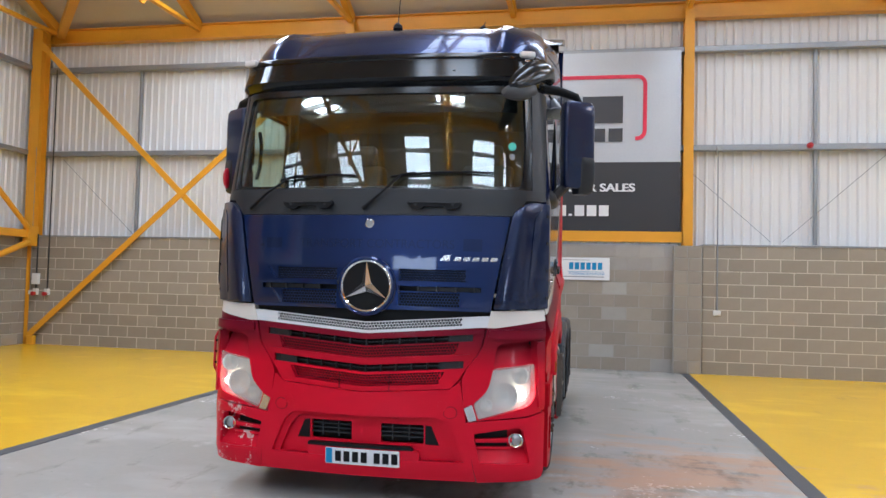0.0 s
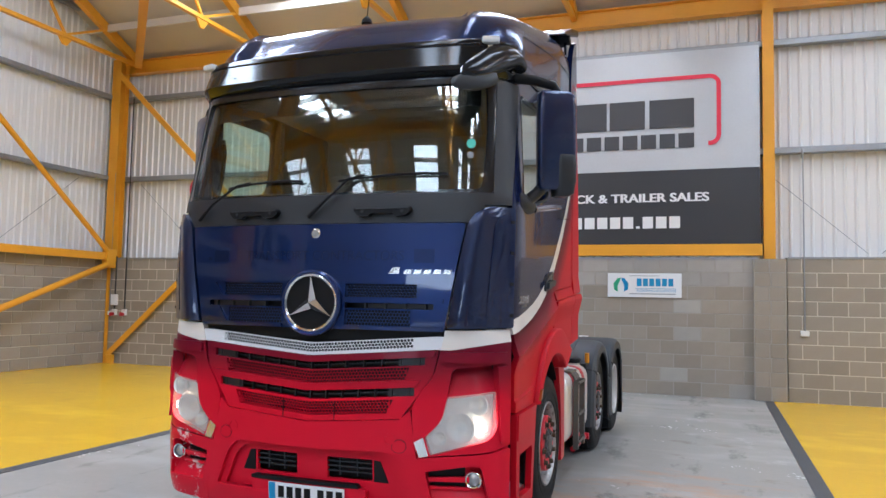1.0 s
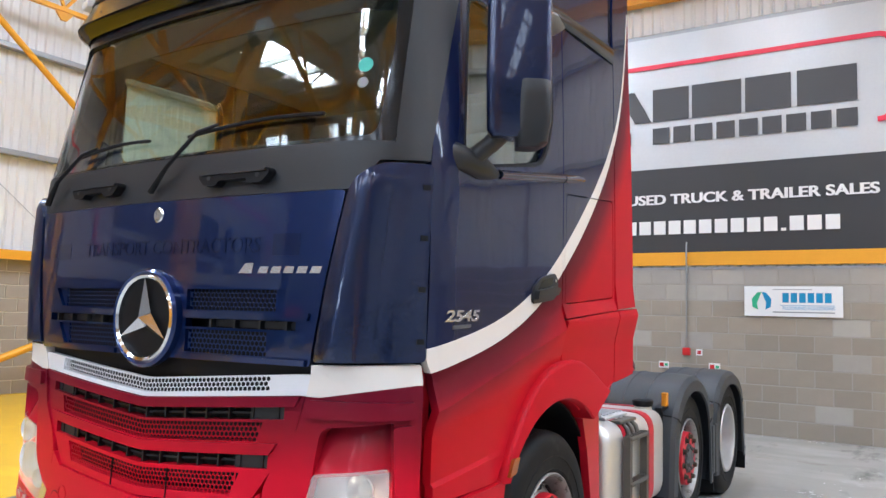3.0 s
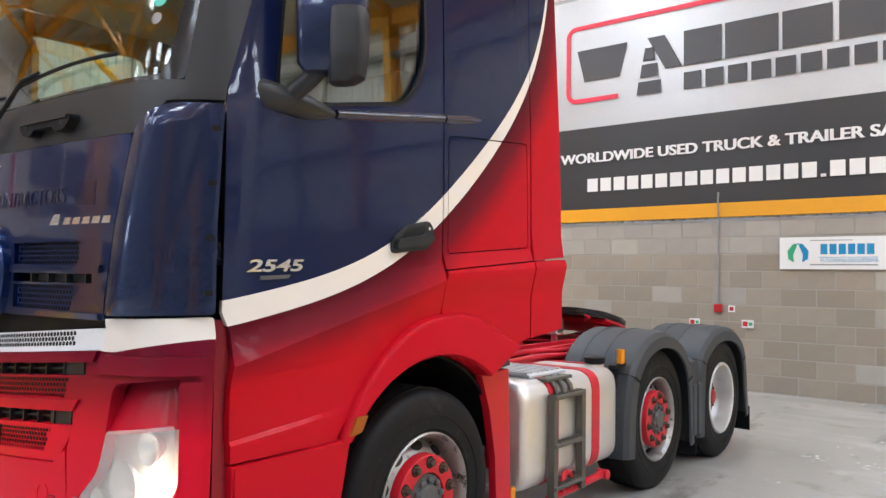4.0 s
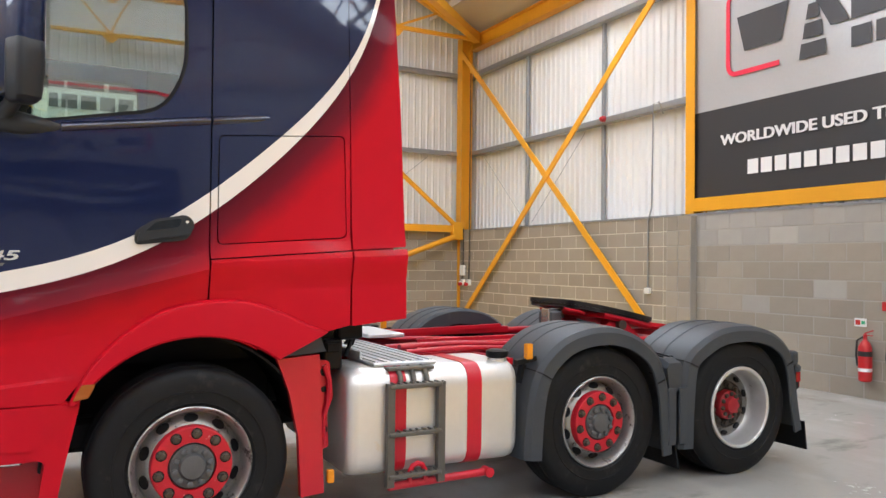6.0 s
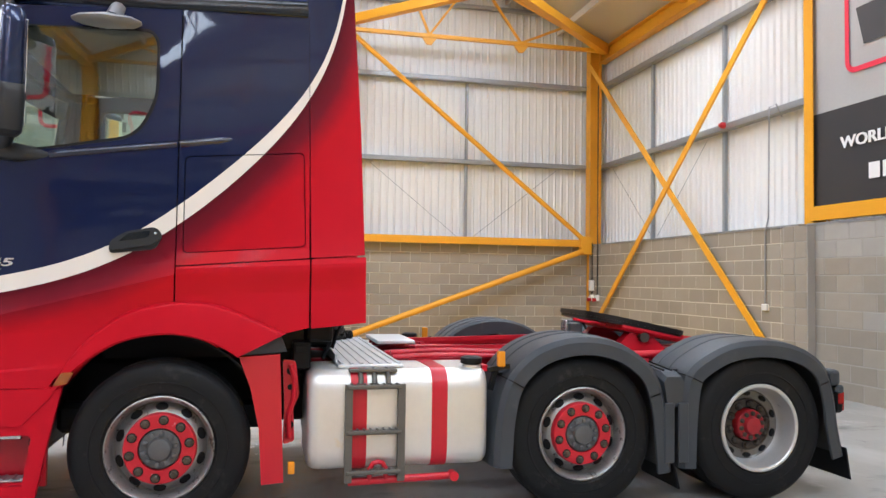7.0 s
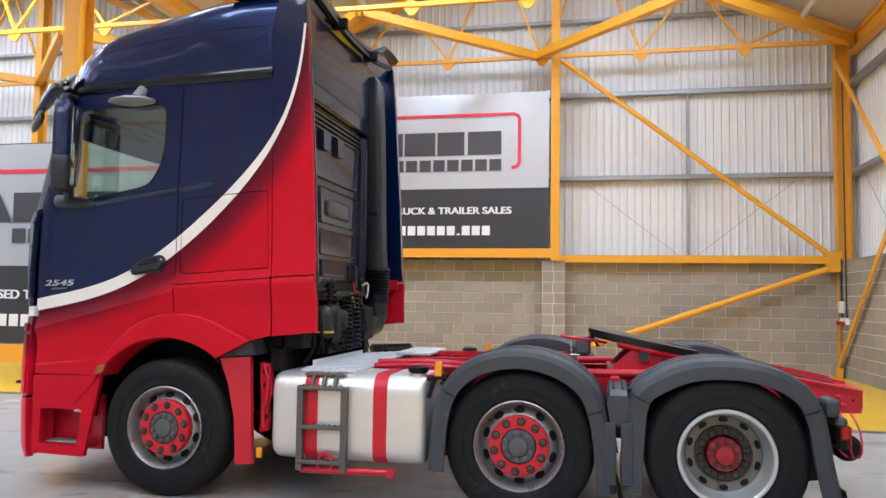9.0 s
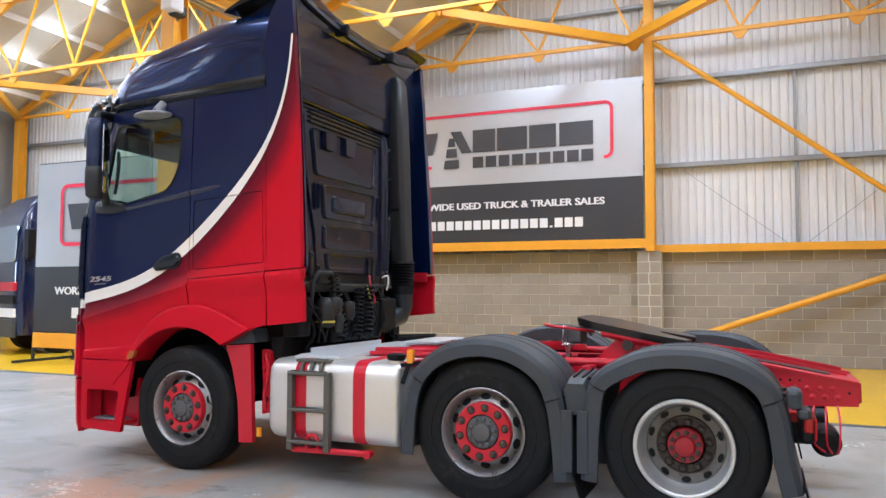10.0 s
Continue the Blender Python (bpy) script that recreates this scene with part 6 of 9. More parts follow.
def pressed(name, pts, depth=0.02, material=BACK_BLUE, r=0.03, y0=0.94, rim=0.022):
    """A shallow dish in the sheet behind a raised, rounded rim."""
    bm = bmesh.new()
    o = rounded(pts, r)
    loft(bm, [[Vector((x, y0 + e, z)) for x, z in grow(o, -g)] for e, g in ((-0.002, 0.0), (depth * 0.5, 0.006), (depth * 0.65, 0.012), (depth * 0.65, rim - 0.006), (depth * 0.5, rim), (depth * 0.2, rim + 0.006), (depth * 0.15, rim + 0.03))])
    part(name, bm, material, back, "", 40)


def swage(points, r=0.012, material=BACK_BLUE):
    part("pressing", tube(bmesh.new(), points, r, 8), material, back, "", 50)


bm = bmesh.new()
loft(bm, [[Vector((x, y, z)) for y, z in ((0.935, 3.14), (0.975, 3.16), (0.992, 3.20), (0.984, 3.50), (0.972, 3.72), (0.93, 3.76))] for x in (-0.60, -0.56, 1.08, 1.12)])
part("upper_panel", bm, BACK_BLUE, back, "smooth upper panel of the rear wall", 50)
pressed("pressing", [(-0.66, 1.62), (0.92, 1.62), (1.0, 3.02), (-0.74, 3.02)], 0.035, r=0.08)
for z in (2.985, 2.945, 2.905):
    swage([(-0.44, 0.955, z), (0.80, 0.955, z)], 0.014)
pressed("pressing", [(-0.34, 2.46), (0.70, 2.46), (0.78, 2.86), (-0.38, 2.86)], 0.045, r=0.05)
for x in (0.16, 0.50):
    bm = bmesh.new()
    loft(bm, [[Vector((x + a * w, y, z)) for a in (-1, 1) for y in ((0.94, 0.984) if a < 0 else (0.984, 0.94))] for z, w in ((2.85, 0.085), (2.72, 0.075), (2.70, 0.065))])
    part("pressing", bm, BACK_BLUE, back, "", 0)
pressed("pressing", [(-0.34, 2.10), (0.56, 2.10), (0.60, 2.40), (-0.36, 2.40)], 0.045, r=0.04)
bm = bmesh.new()
loft(bm, [[Vector((x, 0.944 + 0.022 * e, z)) for x, z in grow(rounded([(-0.2, 2.16), (0.44, 2.16), (0.44, 2.32), (-0.2, 2.32)], 0.06), -g)] for e, g in ((0, 0), (0.6, 0.02), (0.9, 0.045), (1.0, 0.07))])
part("pressing", bm, BACK_BLUE, back, "", 50)
pressed("pressing", [(-0.34, 1.84), (0.56, 1.84), (0.56, 2.05), (-0.34, 2.05)], 0.04, r=0.03)
pressed("pressing", [(-0.34, 1.66), (0.50, 1.66), (0.52, 1.80), (-0.34, 1.80)], 0.04, r=0.03)
for x in (0.68, -0.45):
    pressed("pressing", [(x - 0.035, 2.16), (x + 0.035, 2.16), (x + 0.035, 2.40), (x - 0.035, 2.40)], 0.04, r=0.02, rim=0.012)
swage([(0.88, 0.945, 2.95), (0.86, 0.955, 2.5), (0.70, 0.955, 1.95), (0.66, 0.945, 1.64)], 0.010)
swage([(-0.54, 0.93, 3.0), (-0.54, 0.95, 2.9), (-0.54, 0.95, 1.75), (-0.54, 0.93, 1.66)], 0.055)
for z in (2.9, 2.6, 2.2, 1.9):
    bm = bmesh.new()
    lathe(bm, [(0.0, 0.016), (0.012, 0.014), (0.016, 0.006)], (-0.64, 0.965, z), "y", 10)
    part("rivet", bm, SILVER_BADGE, back, "bright fixing", 0)
bm = bmesh.new()
box(bm, (0.2, 0.95, 3.06), (1.9, 0.05, 0.03), 0.01)
part("back_rib", bm, BLACK_GLOSS, back)
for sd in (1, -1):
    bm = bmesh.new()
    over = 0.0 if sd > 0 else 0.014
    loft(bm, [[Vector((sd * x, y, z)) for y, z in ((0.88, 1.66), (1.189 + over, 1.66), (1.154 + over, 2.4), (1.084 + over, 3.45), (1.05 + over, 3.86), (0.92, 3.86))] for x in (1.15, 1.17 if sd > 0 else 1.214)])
    # same part both sides; the far one's brighter blue paints the light on it
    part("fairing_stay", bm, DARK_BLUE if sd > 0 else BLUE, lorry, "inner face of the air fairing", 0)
bm = bmesh.new()
loft(bm, [[Vector((x, y, 3.945 - 0.14 * (1 - abs(x / 1.19) ** 2.2) + q)) for y, q in ((0.90, 0.0), (1.045, -0.015), (1.055, -0.06), (0.97, -0.055))] for x in [-1.19 + 2.38 * i / 16 for i in range(17)]])
part("rear_lip", bm, BLACK, roof, "black lip along the roof's rear edge", 40)
for x in (0.45, -0.42):
    bm = bmesh.new()
    box(bm, (x, 1.05, 3.78), (0.05, 0.14, 0.10), 0.012)
    part("lip_stay", bm, BLACK, roof, "", 0)
# air intake behind the far corner
bm = bmesh.new()
rings = []
for z, w, d, x, y in ((3.66, 0.13, 0.10, -0.74, 0.975), (3.59, 0.21, 0.16, -0.74, 0.99), (3.2, 0.24, 0.17, -0.75, 1.005), (2.6, 0.24, 0.17, -0.77, 1.02), (2.0, 0.24, 0.17, -0.79, 1.03), (1.78, 0.22, 0.18, -0.80, 1.04)):
    rings.append([Vector((x + w / 2 * a, y + d / 2 * b, z)) for a, b in rounded([(-1, -1), (1, -1), (1, 1), (-1, 1)], 0.5, 4)])
loft(bm, rings)
stack = part("air_intake", bm, GREY_PLASTIC, lorry, "black plastic air intake stack", 40)
bm = bmesh.new()
prof = [(1.78, 0.115)]
for i in range(8):
    prof += [(1.75 - i * 0.03, 0.128), (1.735 - i * 0.03, 0.108)]
prof += [(1.5, 0.115), (1.44, 0.115)]
lathe(bm, prof, (-0.80, 1.045, 0), "z", 24)
part("bellows", bm, BLACK, stack, "ribbed rubber bellows", 20)
bm = bmesh.new()
tube(bm, [(-0.80, 1.045, 1.46), (-0.79, 1.05, 1.32), (-0.76, 1.03, 1.23), (-0.58, 0.98, 1.19)], 0.105, 16)
part("elbow", bm, GREY_PLASTIC, stack, "black plastic elbow", 50)
for z in (3.0, 2.3):
    bm = bmesh.new()
    box(bm, (-0.68, 1.03, z), (0.06, 0.1, 0.04), 0.008)
    part("stay", bm, BLACK, stack)

# -- mirrors --
for sd in (1, -1):
    mx = 1.405 if sd > 0 else 1.29
    spin = Matrix.Rotation(radians(33), 2)
    plain = rounded([(-0.13, -0.075), (0.14, -0.075), (0.135, 0.035), (0.07, 0.06), (-0.11, 0.05)], 0.04, 4)
    house = [tuple(spin @ Vector(p)) for p in plain]
    rear_half = [tuple(spin @ Vector((p[0], p[1]))) for p in rounded([(0.0, -0.076), (0.132, -0.076), (0.132, 0.036), (0.07, 0.062), (0.0, 0.056)], 0.035, 4)]
    rings = []
    for z, k in ((2.205, 0.78), (2.23, 0.95), (2.45, 1.0), (2.75, 1.0), (2.83, 0.96), (2.855, 0.8)):
        rings.append([Vector((sd * (mx + p[0] * k), -0.775 + p[1] * k, z + 0.08)) for p in house])
    bm = loft(bmesh.new(), rings)
    mir = part("mirror", bm, FLOP_BLUE, lorry, "tall dark blue door mirror on black arms", 40)
    rings = []
    for z, k in ((2.165, 0.72), (2.185, 0.96), (2.27, 1.06), (2.38, 1.07), (2.43, 1.04), (2.45, 0.9)):
        rings.append([Vector((sd * (mx + p[0] * k), -0.775 + p[1] * k, z + 0.08)) for p in rear_half])
    part("mirror_base", loft(bmesh.new(), rings), GREY_PLASTIC, mir, "black lower mirror shell", 40)
    bm = bmesh.new()
    box(bm, (0, 0.056, 2.68), (0.2, 0.012, 0.40), 0.005)
    bmesh.ops.transform(bm, matrix=pose(sd * mx, -0.775, 0, 0, 0, sd * 33), verts=bm.verts)
    part("mirror_glass", bm, MIRROR, mir, "mirror glass", 0)
    bm = bmesh.new()
    box(bm, (0, 0.058, 2.37), (0.18, 0.012, 0.14), 0.005)
    bmesh.ops.transform(bm, matrix=pose(sd * mx, -0.775, 0, 0, 0, sd * 33), verts=bm.verts)
    part("mirror_glass", bm, MIRROR, mir, "mirror glass", 0)
    bm = bmesh.new()
    tube(bm, [(sd * 1.13, -0.93, 3.02), (sd * (mx - 0.12), -0.85, 3.01), (sd * mx, -0.79, 2.98), (sd * (mx + 0.03), -0.775, 2.92)], [0.04, 0.035, 0.032, 0.03], 10)
    part("arm", bm, BLACK, mir, "black mirror arm", 50)
    bm = bmesh.new()
    rings = []
    for t, x, y, z, w, h in ((0, 1.15, -1.02, 2.22, 0.05, 0.06), (1, 1.22, -0.95, 2.20, 0.055, 0.06), (2, 1.235, -0.77, 2.185, 0.06, 0.055), (3, 1.21, -0.58, 2.18, 0.03, 0.025)):
        rings.append([Vector((sd * (x + w * math.cos(a)), y, z + h * math.sin(a))) for a in [2 * math.pi * i / 12 for i in range(12)]])
    loft(bm, rings)
    part("arm_foot", bm, GREY_PLASTIC, mir, "black moulded mirror foot", 50)
    bm = bmesh.new()
    tube(bm, [(sd * 1.24, -0.85, 2.20), (sd * (mx - 0.1), -0.80, 2.27), (sd * (mx - 0.05), -0.78, 2.33)], [0.04, 0.038, 0.045], 10)
    part("arm", bm, GREY_PLASTIC, mir, "black mirror arm", 50)
# front and kerb mirrors of the near side
def pod(path, sizes):
    """A moulded body along a path, flatter than wide."""
    bm = bmesh.new()
    rings = []
    for (x, y, z), (w, h) in zip(path, sizes):
        rings.append([Vector((x, y, z)) + Vector((0.75, 0.66, 0)) * w * math.cos(t) + Vector((0.15, -0.25, 0.95)) * h * math.sin(t) for t in [2 * math.pi * i / 14 for i in range(14)]])
    return loft(bm, rings)


front_mirror = part("front_mirror", pod([(1.22, -0.95, 3.08), (1.18, -1.05, 3.10), (1.14, -1.13, 3.085), (1.09, -1.24, 3.02), (1.04, -1.34, 2.955), (1.01, -1.40, 2.915)], [(0.05, 0.05), (0.10, 0.07), (0.13, 0.08), (0.125, 0.06), (0.10, 0.035), (0.05, 0.015)]), BLACK_GLOSS, lorry, "black moulded front mirror on a short arm", 40)
part("mirror_shell", pod([(1.09, -1.24, 2.95), (1.06, -1.29, 2.92), (1.01, -1.38, 2.865), (0.985, -1.43, 2.835)], [(0.06, 0.04), (0.12, 0.055), (0.12, 0.045), (0.07, 0.02)]), GREY_PLASTIC, front_mirror, "grey mirror shell", 40)
bm = bmesh.new()
rings = []
for y, w, h in ((-0.50, 0.03, 0.010), (-0.45, 0.08, 0.024), (-0.32, 0.12, 0.034), (-0.18, 0.09, 0.024), (-0.13, 0.03, 0.010)):
    rings.append([Vector((1.27 + w * math.cos(a), y, 2.965 + h * math.sin(a))) for a in [2 * math.pi * i / 14 for i in range(14)]])
loft(bm, rings)
tube(bm, [(1.19, -0.27, 3.07), (1.25, -0.29, 2.99)], 0.045, 8)
part("kerb_mirror", bm, PALE_GREY, lorry, "grey kerb mirror above the door window", 50)

# dark inner skins behind the panel joints
for sd in (1, -1):
    bm = bmesh.new()
    box(bm, (sd * 1.14, 0.48, 2.33), (0.03, 0.92, 1.5))
    part("inner_skin", bm, BLACK, lorry, "", 0)
    bm = bmesh.new()
    box(bm, (sd * 1.15, 1.03, 1.62), (0.02, 0.26, 0.10))
    part("inner_skin", bm, RED, lorry, "", 0)
    bm = bmesh.new()
    box(bm, (sd * 1.14, -0.02, 1.46), (0.03, 1.9, 0.3))
    part("inner_skin", bm, BLACK, lorry, "", 0)
bm = bmesh.new()
bmesh.ops.create_uvsphere(bm, u_segments=16, v_segments=10, radius=1.0, matrix=pose(-1.395, -0.80, 2.37) @ Matrix.Diagonal((0.028, 0.06, 0.085, 1)))
part("mirror_tip", bm, RED_GLOSS, lorry, "red lower corner of the mirror housing", 60)

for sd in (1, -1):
    # black solid put in as the shade deep inside the door gap
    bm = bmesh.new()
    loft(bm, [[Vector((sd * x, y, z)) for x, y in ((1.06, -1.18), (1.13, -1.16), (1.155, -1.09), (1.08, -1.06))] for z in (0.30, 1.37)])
    part("gap_depth", bm, BLACK, lorry, "black filler that paints the shade in the gap beside the door", 0)
    bm = bmesh.new()
    loft(bm, [[Vector((sd * x, y, z)) for x, y in ((1.09, -1.055), (1.16, -1.085), (1.19, -1.03), (1.10, -1.0))] for z in (0.30, 1.37)])
    part("gap_return", bm, RED, lorry, "red inner return beside the door", 0)

# -- cab interior --
bm = bmesh.new()
box(bm, (0, -0.86, 1.93), (2.2, 0.62, 0.44), 0.08, 3)
dash = part("dashboard", bm, GREY_PLASTIC, lorry, "dark grey dashboard")
bm = bmesh.new()
box(bm, (-0.6, -0.90, 2.18), (0.5, 0.25, 0.10), 0.05, 3)
part("cowl_hood", bm, BLACK, dash, "instrument hood")
ring_pts = [pose(-0.62, -0.62, 2.20, 32, 0, 0) @ Vector((0.22 * math.cos(t), 0.22 * math.sin(t), 0)) for t in [2 * math.pi * i / 32 for i in range(33)]]
bm = tube(bmesh.new(), ring_pts, 0.016, 8)
for t in (0.3, math.pi - 0.3, -math.pi / 2):
    tube(bm, [pose(-0.62, -0.62, 2.20, 32) @ Vector((0, 0, -0.02)), pose(-0.62, -0.62, 2.20, 32) @ Vector((0.21 * math.cos(t), 0.21 * math.sin(t), 0))], 0.014, 6)
part("steering_wheel", bm, BLACK, lorry, "black steering wheel", 50)
for x in (-0.6, 0.6):
    bm = bmesh.new()
    box(bm, (x, 0.0, 1.85), (0.5, 0.5, 0.22), 0.06, 3)
    seat = part("seat", bm, FABRIC, lorry, "grey fabric cab seat")
    bm = bmesh.new()
    box(bm, (0, 0, 0), (0.48, 0.14, 0.72), 0.06, 3)
    box(bm, (0, 0, 0.46), (0.26, 0.1, 0.2), 0.04, 3)
    bmesh.ops.transform(bm, matrix=pose(x, 0.28, 2.28, -10), verts=bm.verts)
    part("backrest", bm, FABRIC, seat)
bm = bmesh.new()
box(bm, (0, 0.84, 2.4), (2.3, 0.03, 1.8))
box(bm, (0, -0.1, 1.62), (2.3, 1.95, 0.06))
part("cab_lining", bm, TRIM_TAN, lorry, "beige lining of the cab", 0)
bm = bmesh.new()
box(bm, (0, -0.1, 3.07), (2.2, 1.9, 0.04), 0.015)
part("headlining", bm, TRIM_TAN, lorry, "beige headlining with lockers", 0)
for sd in (1, -1):
    bm = bmesh.new()
    tube(bm, [(sd * 1.08, -0.93, 2.34), (sd * 1.05, -0.94, 2.44), (sd * 1.05, -0.92, 2.62), (sd * 1.08, -0.9, 2.72)], 0.016, 8)
    part("grab_rail", bm, BLACK, lorry, "black grab rail beside the screen", 50)
for z, m_, r in ((2.53, STICKER, 0.030), (2.455, PALE_GREY, 0.022)):
    front_panel("sticker", [(0.985 + r * math.cos(t), z + r * math.sin(t)) for t in [2 * math.pi * i / 20 for i in range(20)]], -0.004, 0.002, m_, label="round paper disc behind the windscreen")

# faded lettering and badges on the bonnet
def on_bonnet(x, z, d=0.0):
    p = skin(x, z, 0.0148 + d)
    return p


bm = words("TRANSPORT CONTRACTORS", 0.088, pose(0, 0, 0), 0.0008)
for v in bm.verts:
    v.co = on_bonnet(-0.52 + v.co.x * 0.965, 1.795 + v.co.y, v.co.z)
part("lettering", bm, FADED, bonnet, "ghost of removed dark lettering: transport contractors", 0)
for x0, x1, z0, z1 in ((-0.83, -0.80, 1.795, 1.815), (-0.78, -0.66, 1.785, 1.86), (0.67, 0.80, 1.78, 1.865)):
    front_panel("ghost_mark", rect(x0, z0, x1, z1), 0.0135, 0.001, FADED, parent=bonnet)
for i in range(6):
    a = 0.53 + 0.062 * i + (0.015 if i else 0)
    hgt = 0.04 if i == 0 else 0.026
    front_panel("badge_bar", [(a - (0.02 if i == 0 else 0), 1.712), (a + 0.048, 1.712), (a + 0.054, 1.712 + hgt), (a + 0.012, 1.712 + hgt)], 0.017, 0.005, SILVER_BADGE, parent=bonnet)

# -- wheels --
def wheel(x, y, side, kind):
    """One wheel: tyre, rim, ring of nuts, hub. kind 'front' bulges out, 'drive' is dished with twin tyres."""
    c = (x, y, 0.505)
    tyre_prof = [(-0.15, 0.30), (-0.155, 0.34), (-0.158, 0.42), (-0.145, 0.475), (-0.12, 0.50), (-0.07, 0.506), (0.07, 0.506), (0.12, 0.50), (0.145, 0.475), (0.152, 0.455), (0.158, 0.42), (0.157, 0.388), (0.160, 0.386), (0.160, 0.380), (0.156, 0.378), (0.153, 0.345), (0.152, 0.325), (0.155, 0.323), (0.146, 0.31), (0.13, 0.298)]
    tyre = part("tyre", lathe(bmesh.new(), tyre_prof, c, "x", 72, side, False), RUBBER, lorry, "worn black lorry tyre", 40)
    bm = bmesh.new()
    for a in (-0.085, -0.03, 0.03, 0.085):
        lathe(bm, [(a - 0.006, 0.5025), (a - 0.006, 0.5075), (a + 0.006, 0.5075), (a + 0.006, 0.5025)], c, "x", 72, side, False)
    part("tread_groove", bm, BLACK, tyre, "", 20)
    if kind == "drive":
        part("inner_tyre", lathe(bmesh.new(), tyre_prof, (x - side * 0.34, y, 0.505), "x", 48, side, False), RUBBER, lorry, "inner twin tyre", 40)
        rim_prof = [(0.135, 0.303), (0.150, 0.306), (0.158, 0.301), (0.159, 0.288), (0.152, 0.279), (0.135, 0.275), (0.10, 0.270), (0.05, 0.266), (0.015, 0.260), (-0.005, 0.246), (-0.05, 0.246), (-0.05, 0.30)]
    else:
        rim_prof = [(0.135, 0.303), (0.150, 0.306), (0.156, 0.298), (0.146, 0.288), (0.115, 0.274), (0.055, 0.268), (0.045, 0.258), (0.075, 0.238), (0.098, 0.214), (0.104, 0.19), (0.106, 0.11), (0.02, 0.11), (-0.1, 0.3)]
    rim = part("rim", lathe(bmesh.new(), rim_prof, c, "x", 72, side, False), RIM if kind == "drive" else FRONT_RIM, lorry, "silver steel wheel rim" if kind == "drive" else "worn grey steel wheel rim", 30)
    if kind == "drive":
        part("disc", lathe(bmesh.new(), [(-0.004, 0.2455), (-0.012, 0.236), (-0.015, 0.13), (-0.04, 0.13)], c, "x", 60, side, False), DISC, rim, "dirty wheel disc with shade put into its grey", 30)
    hole_a, hole_r = (-0.004, 0.219) if kind == "drive" else (0.084, 0.236)
    for i in range(10):
        t = 2 * math.pi * (i + 0.5) / 10
        n = Vector((side * (1.0 if kind == "drive" else 0.85), 0, 0)) + Vector((0, math.cos(t), math.sin(t))) * (0.0 if kind == "drive" else 0.55)
        n.normalize()
        p = Vector(c) + Vector((side * hole_a, hole_r * math.cos(t), hole_r * math.sin(t))) - n * 0.012
        u = Vector((0, -math.sin(t), math.cos(t)))
        w = n.cross(u).normalized()
        bm = bmesh.new()
        loft(bm, [[p + n * e + u * (0.030 if kind == "drive" else 0.036) * math.cos(q) + w * (0.017 if kind == "drive" else 0.024) * math.sin(q) for q in [2 * math.pi * k / 14 for k in range(14)]] for e in (0, 0.0165)])
        part("hand_hole", bm, BLACK, rim, "dark oval hand hole", 0)
    if kind == "drive":
        ring = part("nut_ring", lathe(bmesh.new(), [(-0.016, 0.184), (0.010, 0.181), (0.012, 0.174), (0.002, 0.170), (0.004, 0.124), (-0.03, 0.118)], c, "x", 48, side, False), RUST, lorry, "rusty wheel nut ring", 30)
        hub = part("hub", lathe(bmesh.new(), [(-0.03, 0.112), (0.025, 0.111), (0.046, 0.107), (0.052, 0.101), (0.054, 0.066), (0.084, 0.056), (0.090, 0.034), (0.090, 0.002)], c, "x", 40, side), RED_GREASY, lorry, "greasy red drive hub", 30)
        na, nr, nm = 0.005, 0.146, RUST
    else:
        ring = part("nut_ring", lathe(bmesh.new(), [(0.095, 0.205), (0.140, 0.203), (0.149, 0.200), (0.152, 0.195), (0.152, 0.122), (0.140, 0.118)], c, "x", 56, side, False), RED_CHIPPED, lorry, "red wheel nut ring, chipped", 30)
        hub = part("hub", lathe(bmesh.new(), [(0.10, 0.12), (0.135, 0.118), (0.150, 0.11), (0.155, 0.07), (0.172, 0.06), (0.178, 0.03), (0.178, 0.002)], c, "x", 40, side), HUB_GREY, lorry, "greasy grey hub", 30)
        na, nr, nm = 0.150, 0.167, NUT
    nut = mesh_of(lathe(bmesh.new(), [(0, 0.024), (0.005, 0.025), (0.007, 0.0185), (0.026, 0.0175), (0.029, 0.010)], (0, 0, 0), "x", 6, side), nm, 0)
    washer = mesh_of(lathe(bmesh.new(), [(-0.002, 0.029), (0.002, 0.029), (0.003, 0.024)], (0, 0, 0), "x", 16, side), BLACK, 0)
    bolt = mesh_of(lathe(bmesh.new(), [(0, 0.017), (0.012, 0.016), (0.016, 0.007)], (0, 0, 0), "x", 8, side), HUB_GREY if kind != "drive" else RUST, 0)
    for i in range(10):
        t = 2 * math.pi * i / 10 + 0.2
        for me, a, r, par in ((nut, na, nr, ring), (washer, na, nr, ring), (bolt, 0.156 if kind != "drive" else 0.053, 0.084 if kind == "drive" else 0.09, hub)):
            ob = new("wheel_nut" if me is nut else "washer" if me is washer else "hub_bolt", me)
            ob.parent = par
            ob.location = Vector(c) + Vector((side * a, r * math.cos(t), r * math.sin(t)))


for sd in (1, -1):
    wheel(sd * 1.07, 0.03, sd, "front")
    wheel(sd * 1.065, 2.66, sd, "front")
    wheel(sd * 1.078, 3.985, sd, "drive")
for y in (0.0, 2.67, 3.99):
    bm = bmesh.new()
    tube(bm, [(-0.9, y, 0.5), (0.9, y, 0.5)], 0.08, 14)
    part("axle", bm, RED, lorry, "red axle beam", 40)

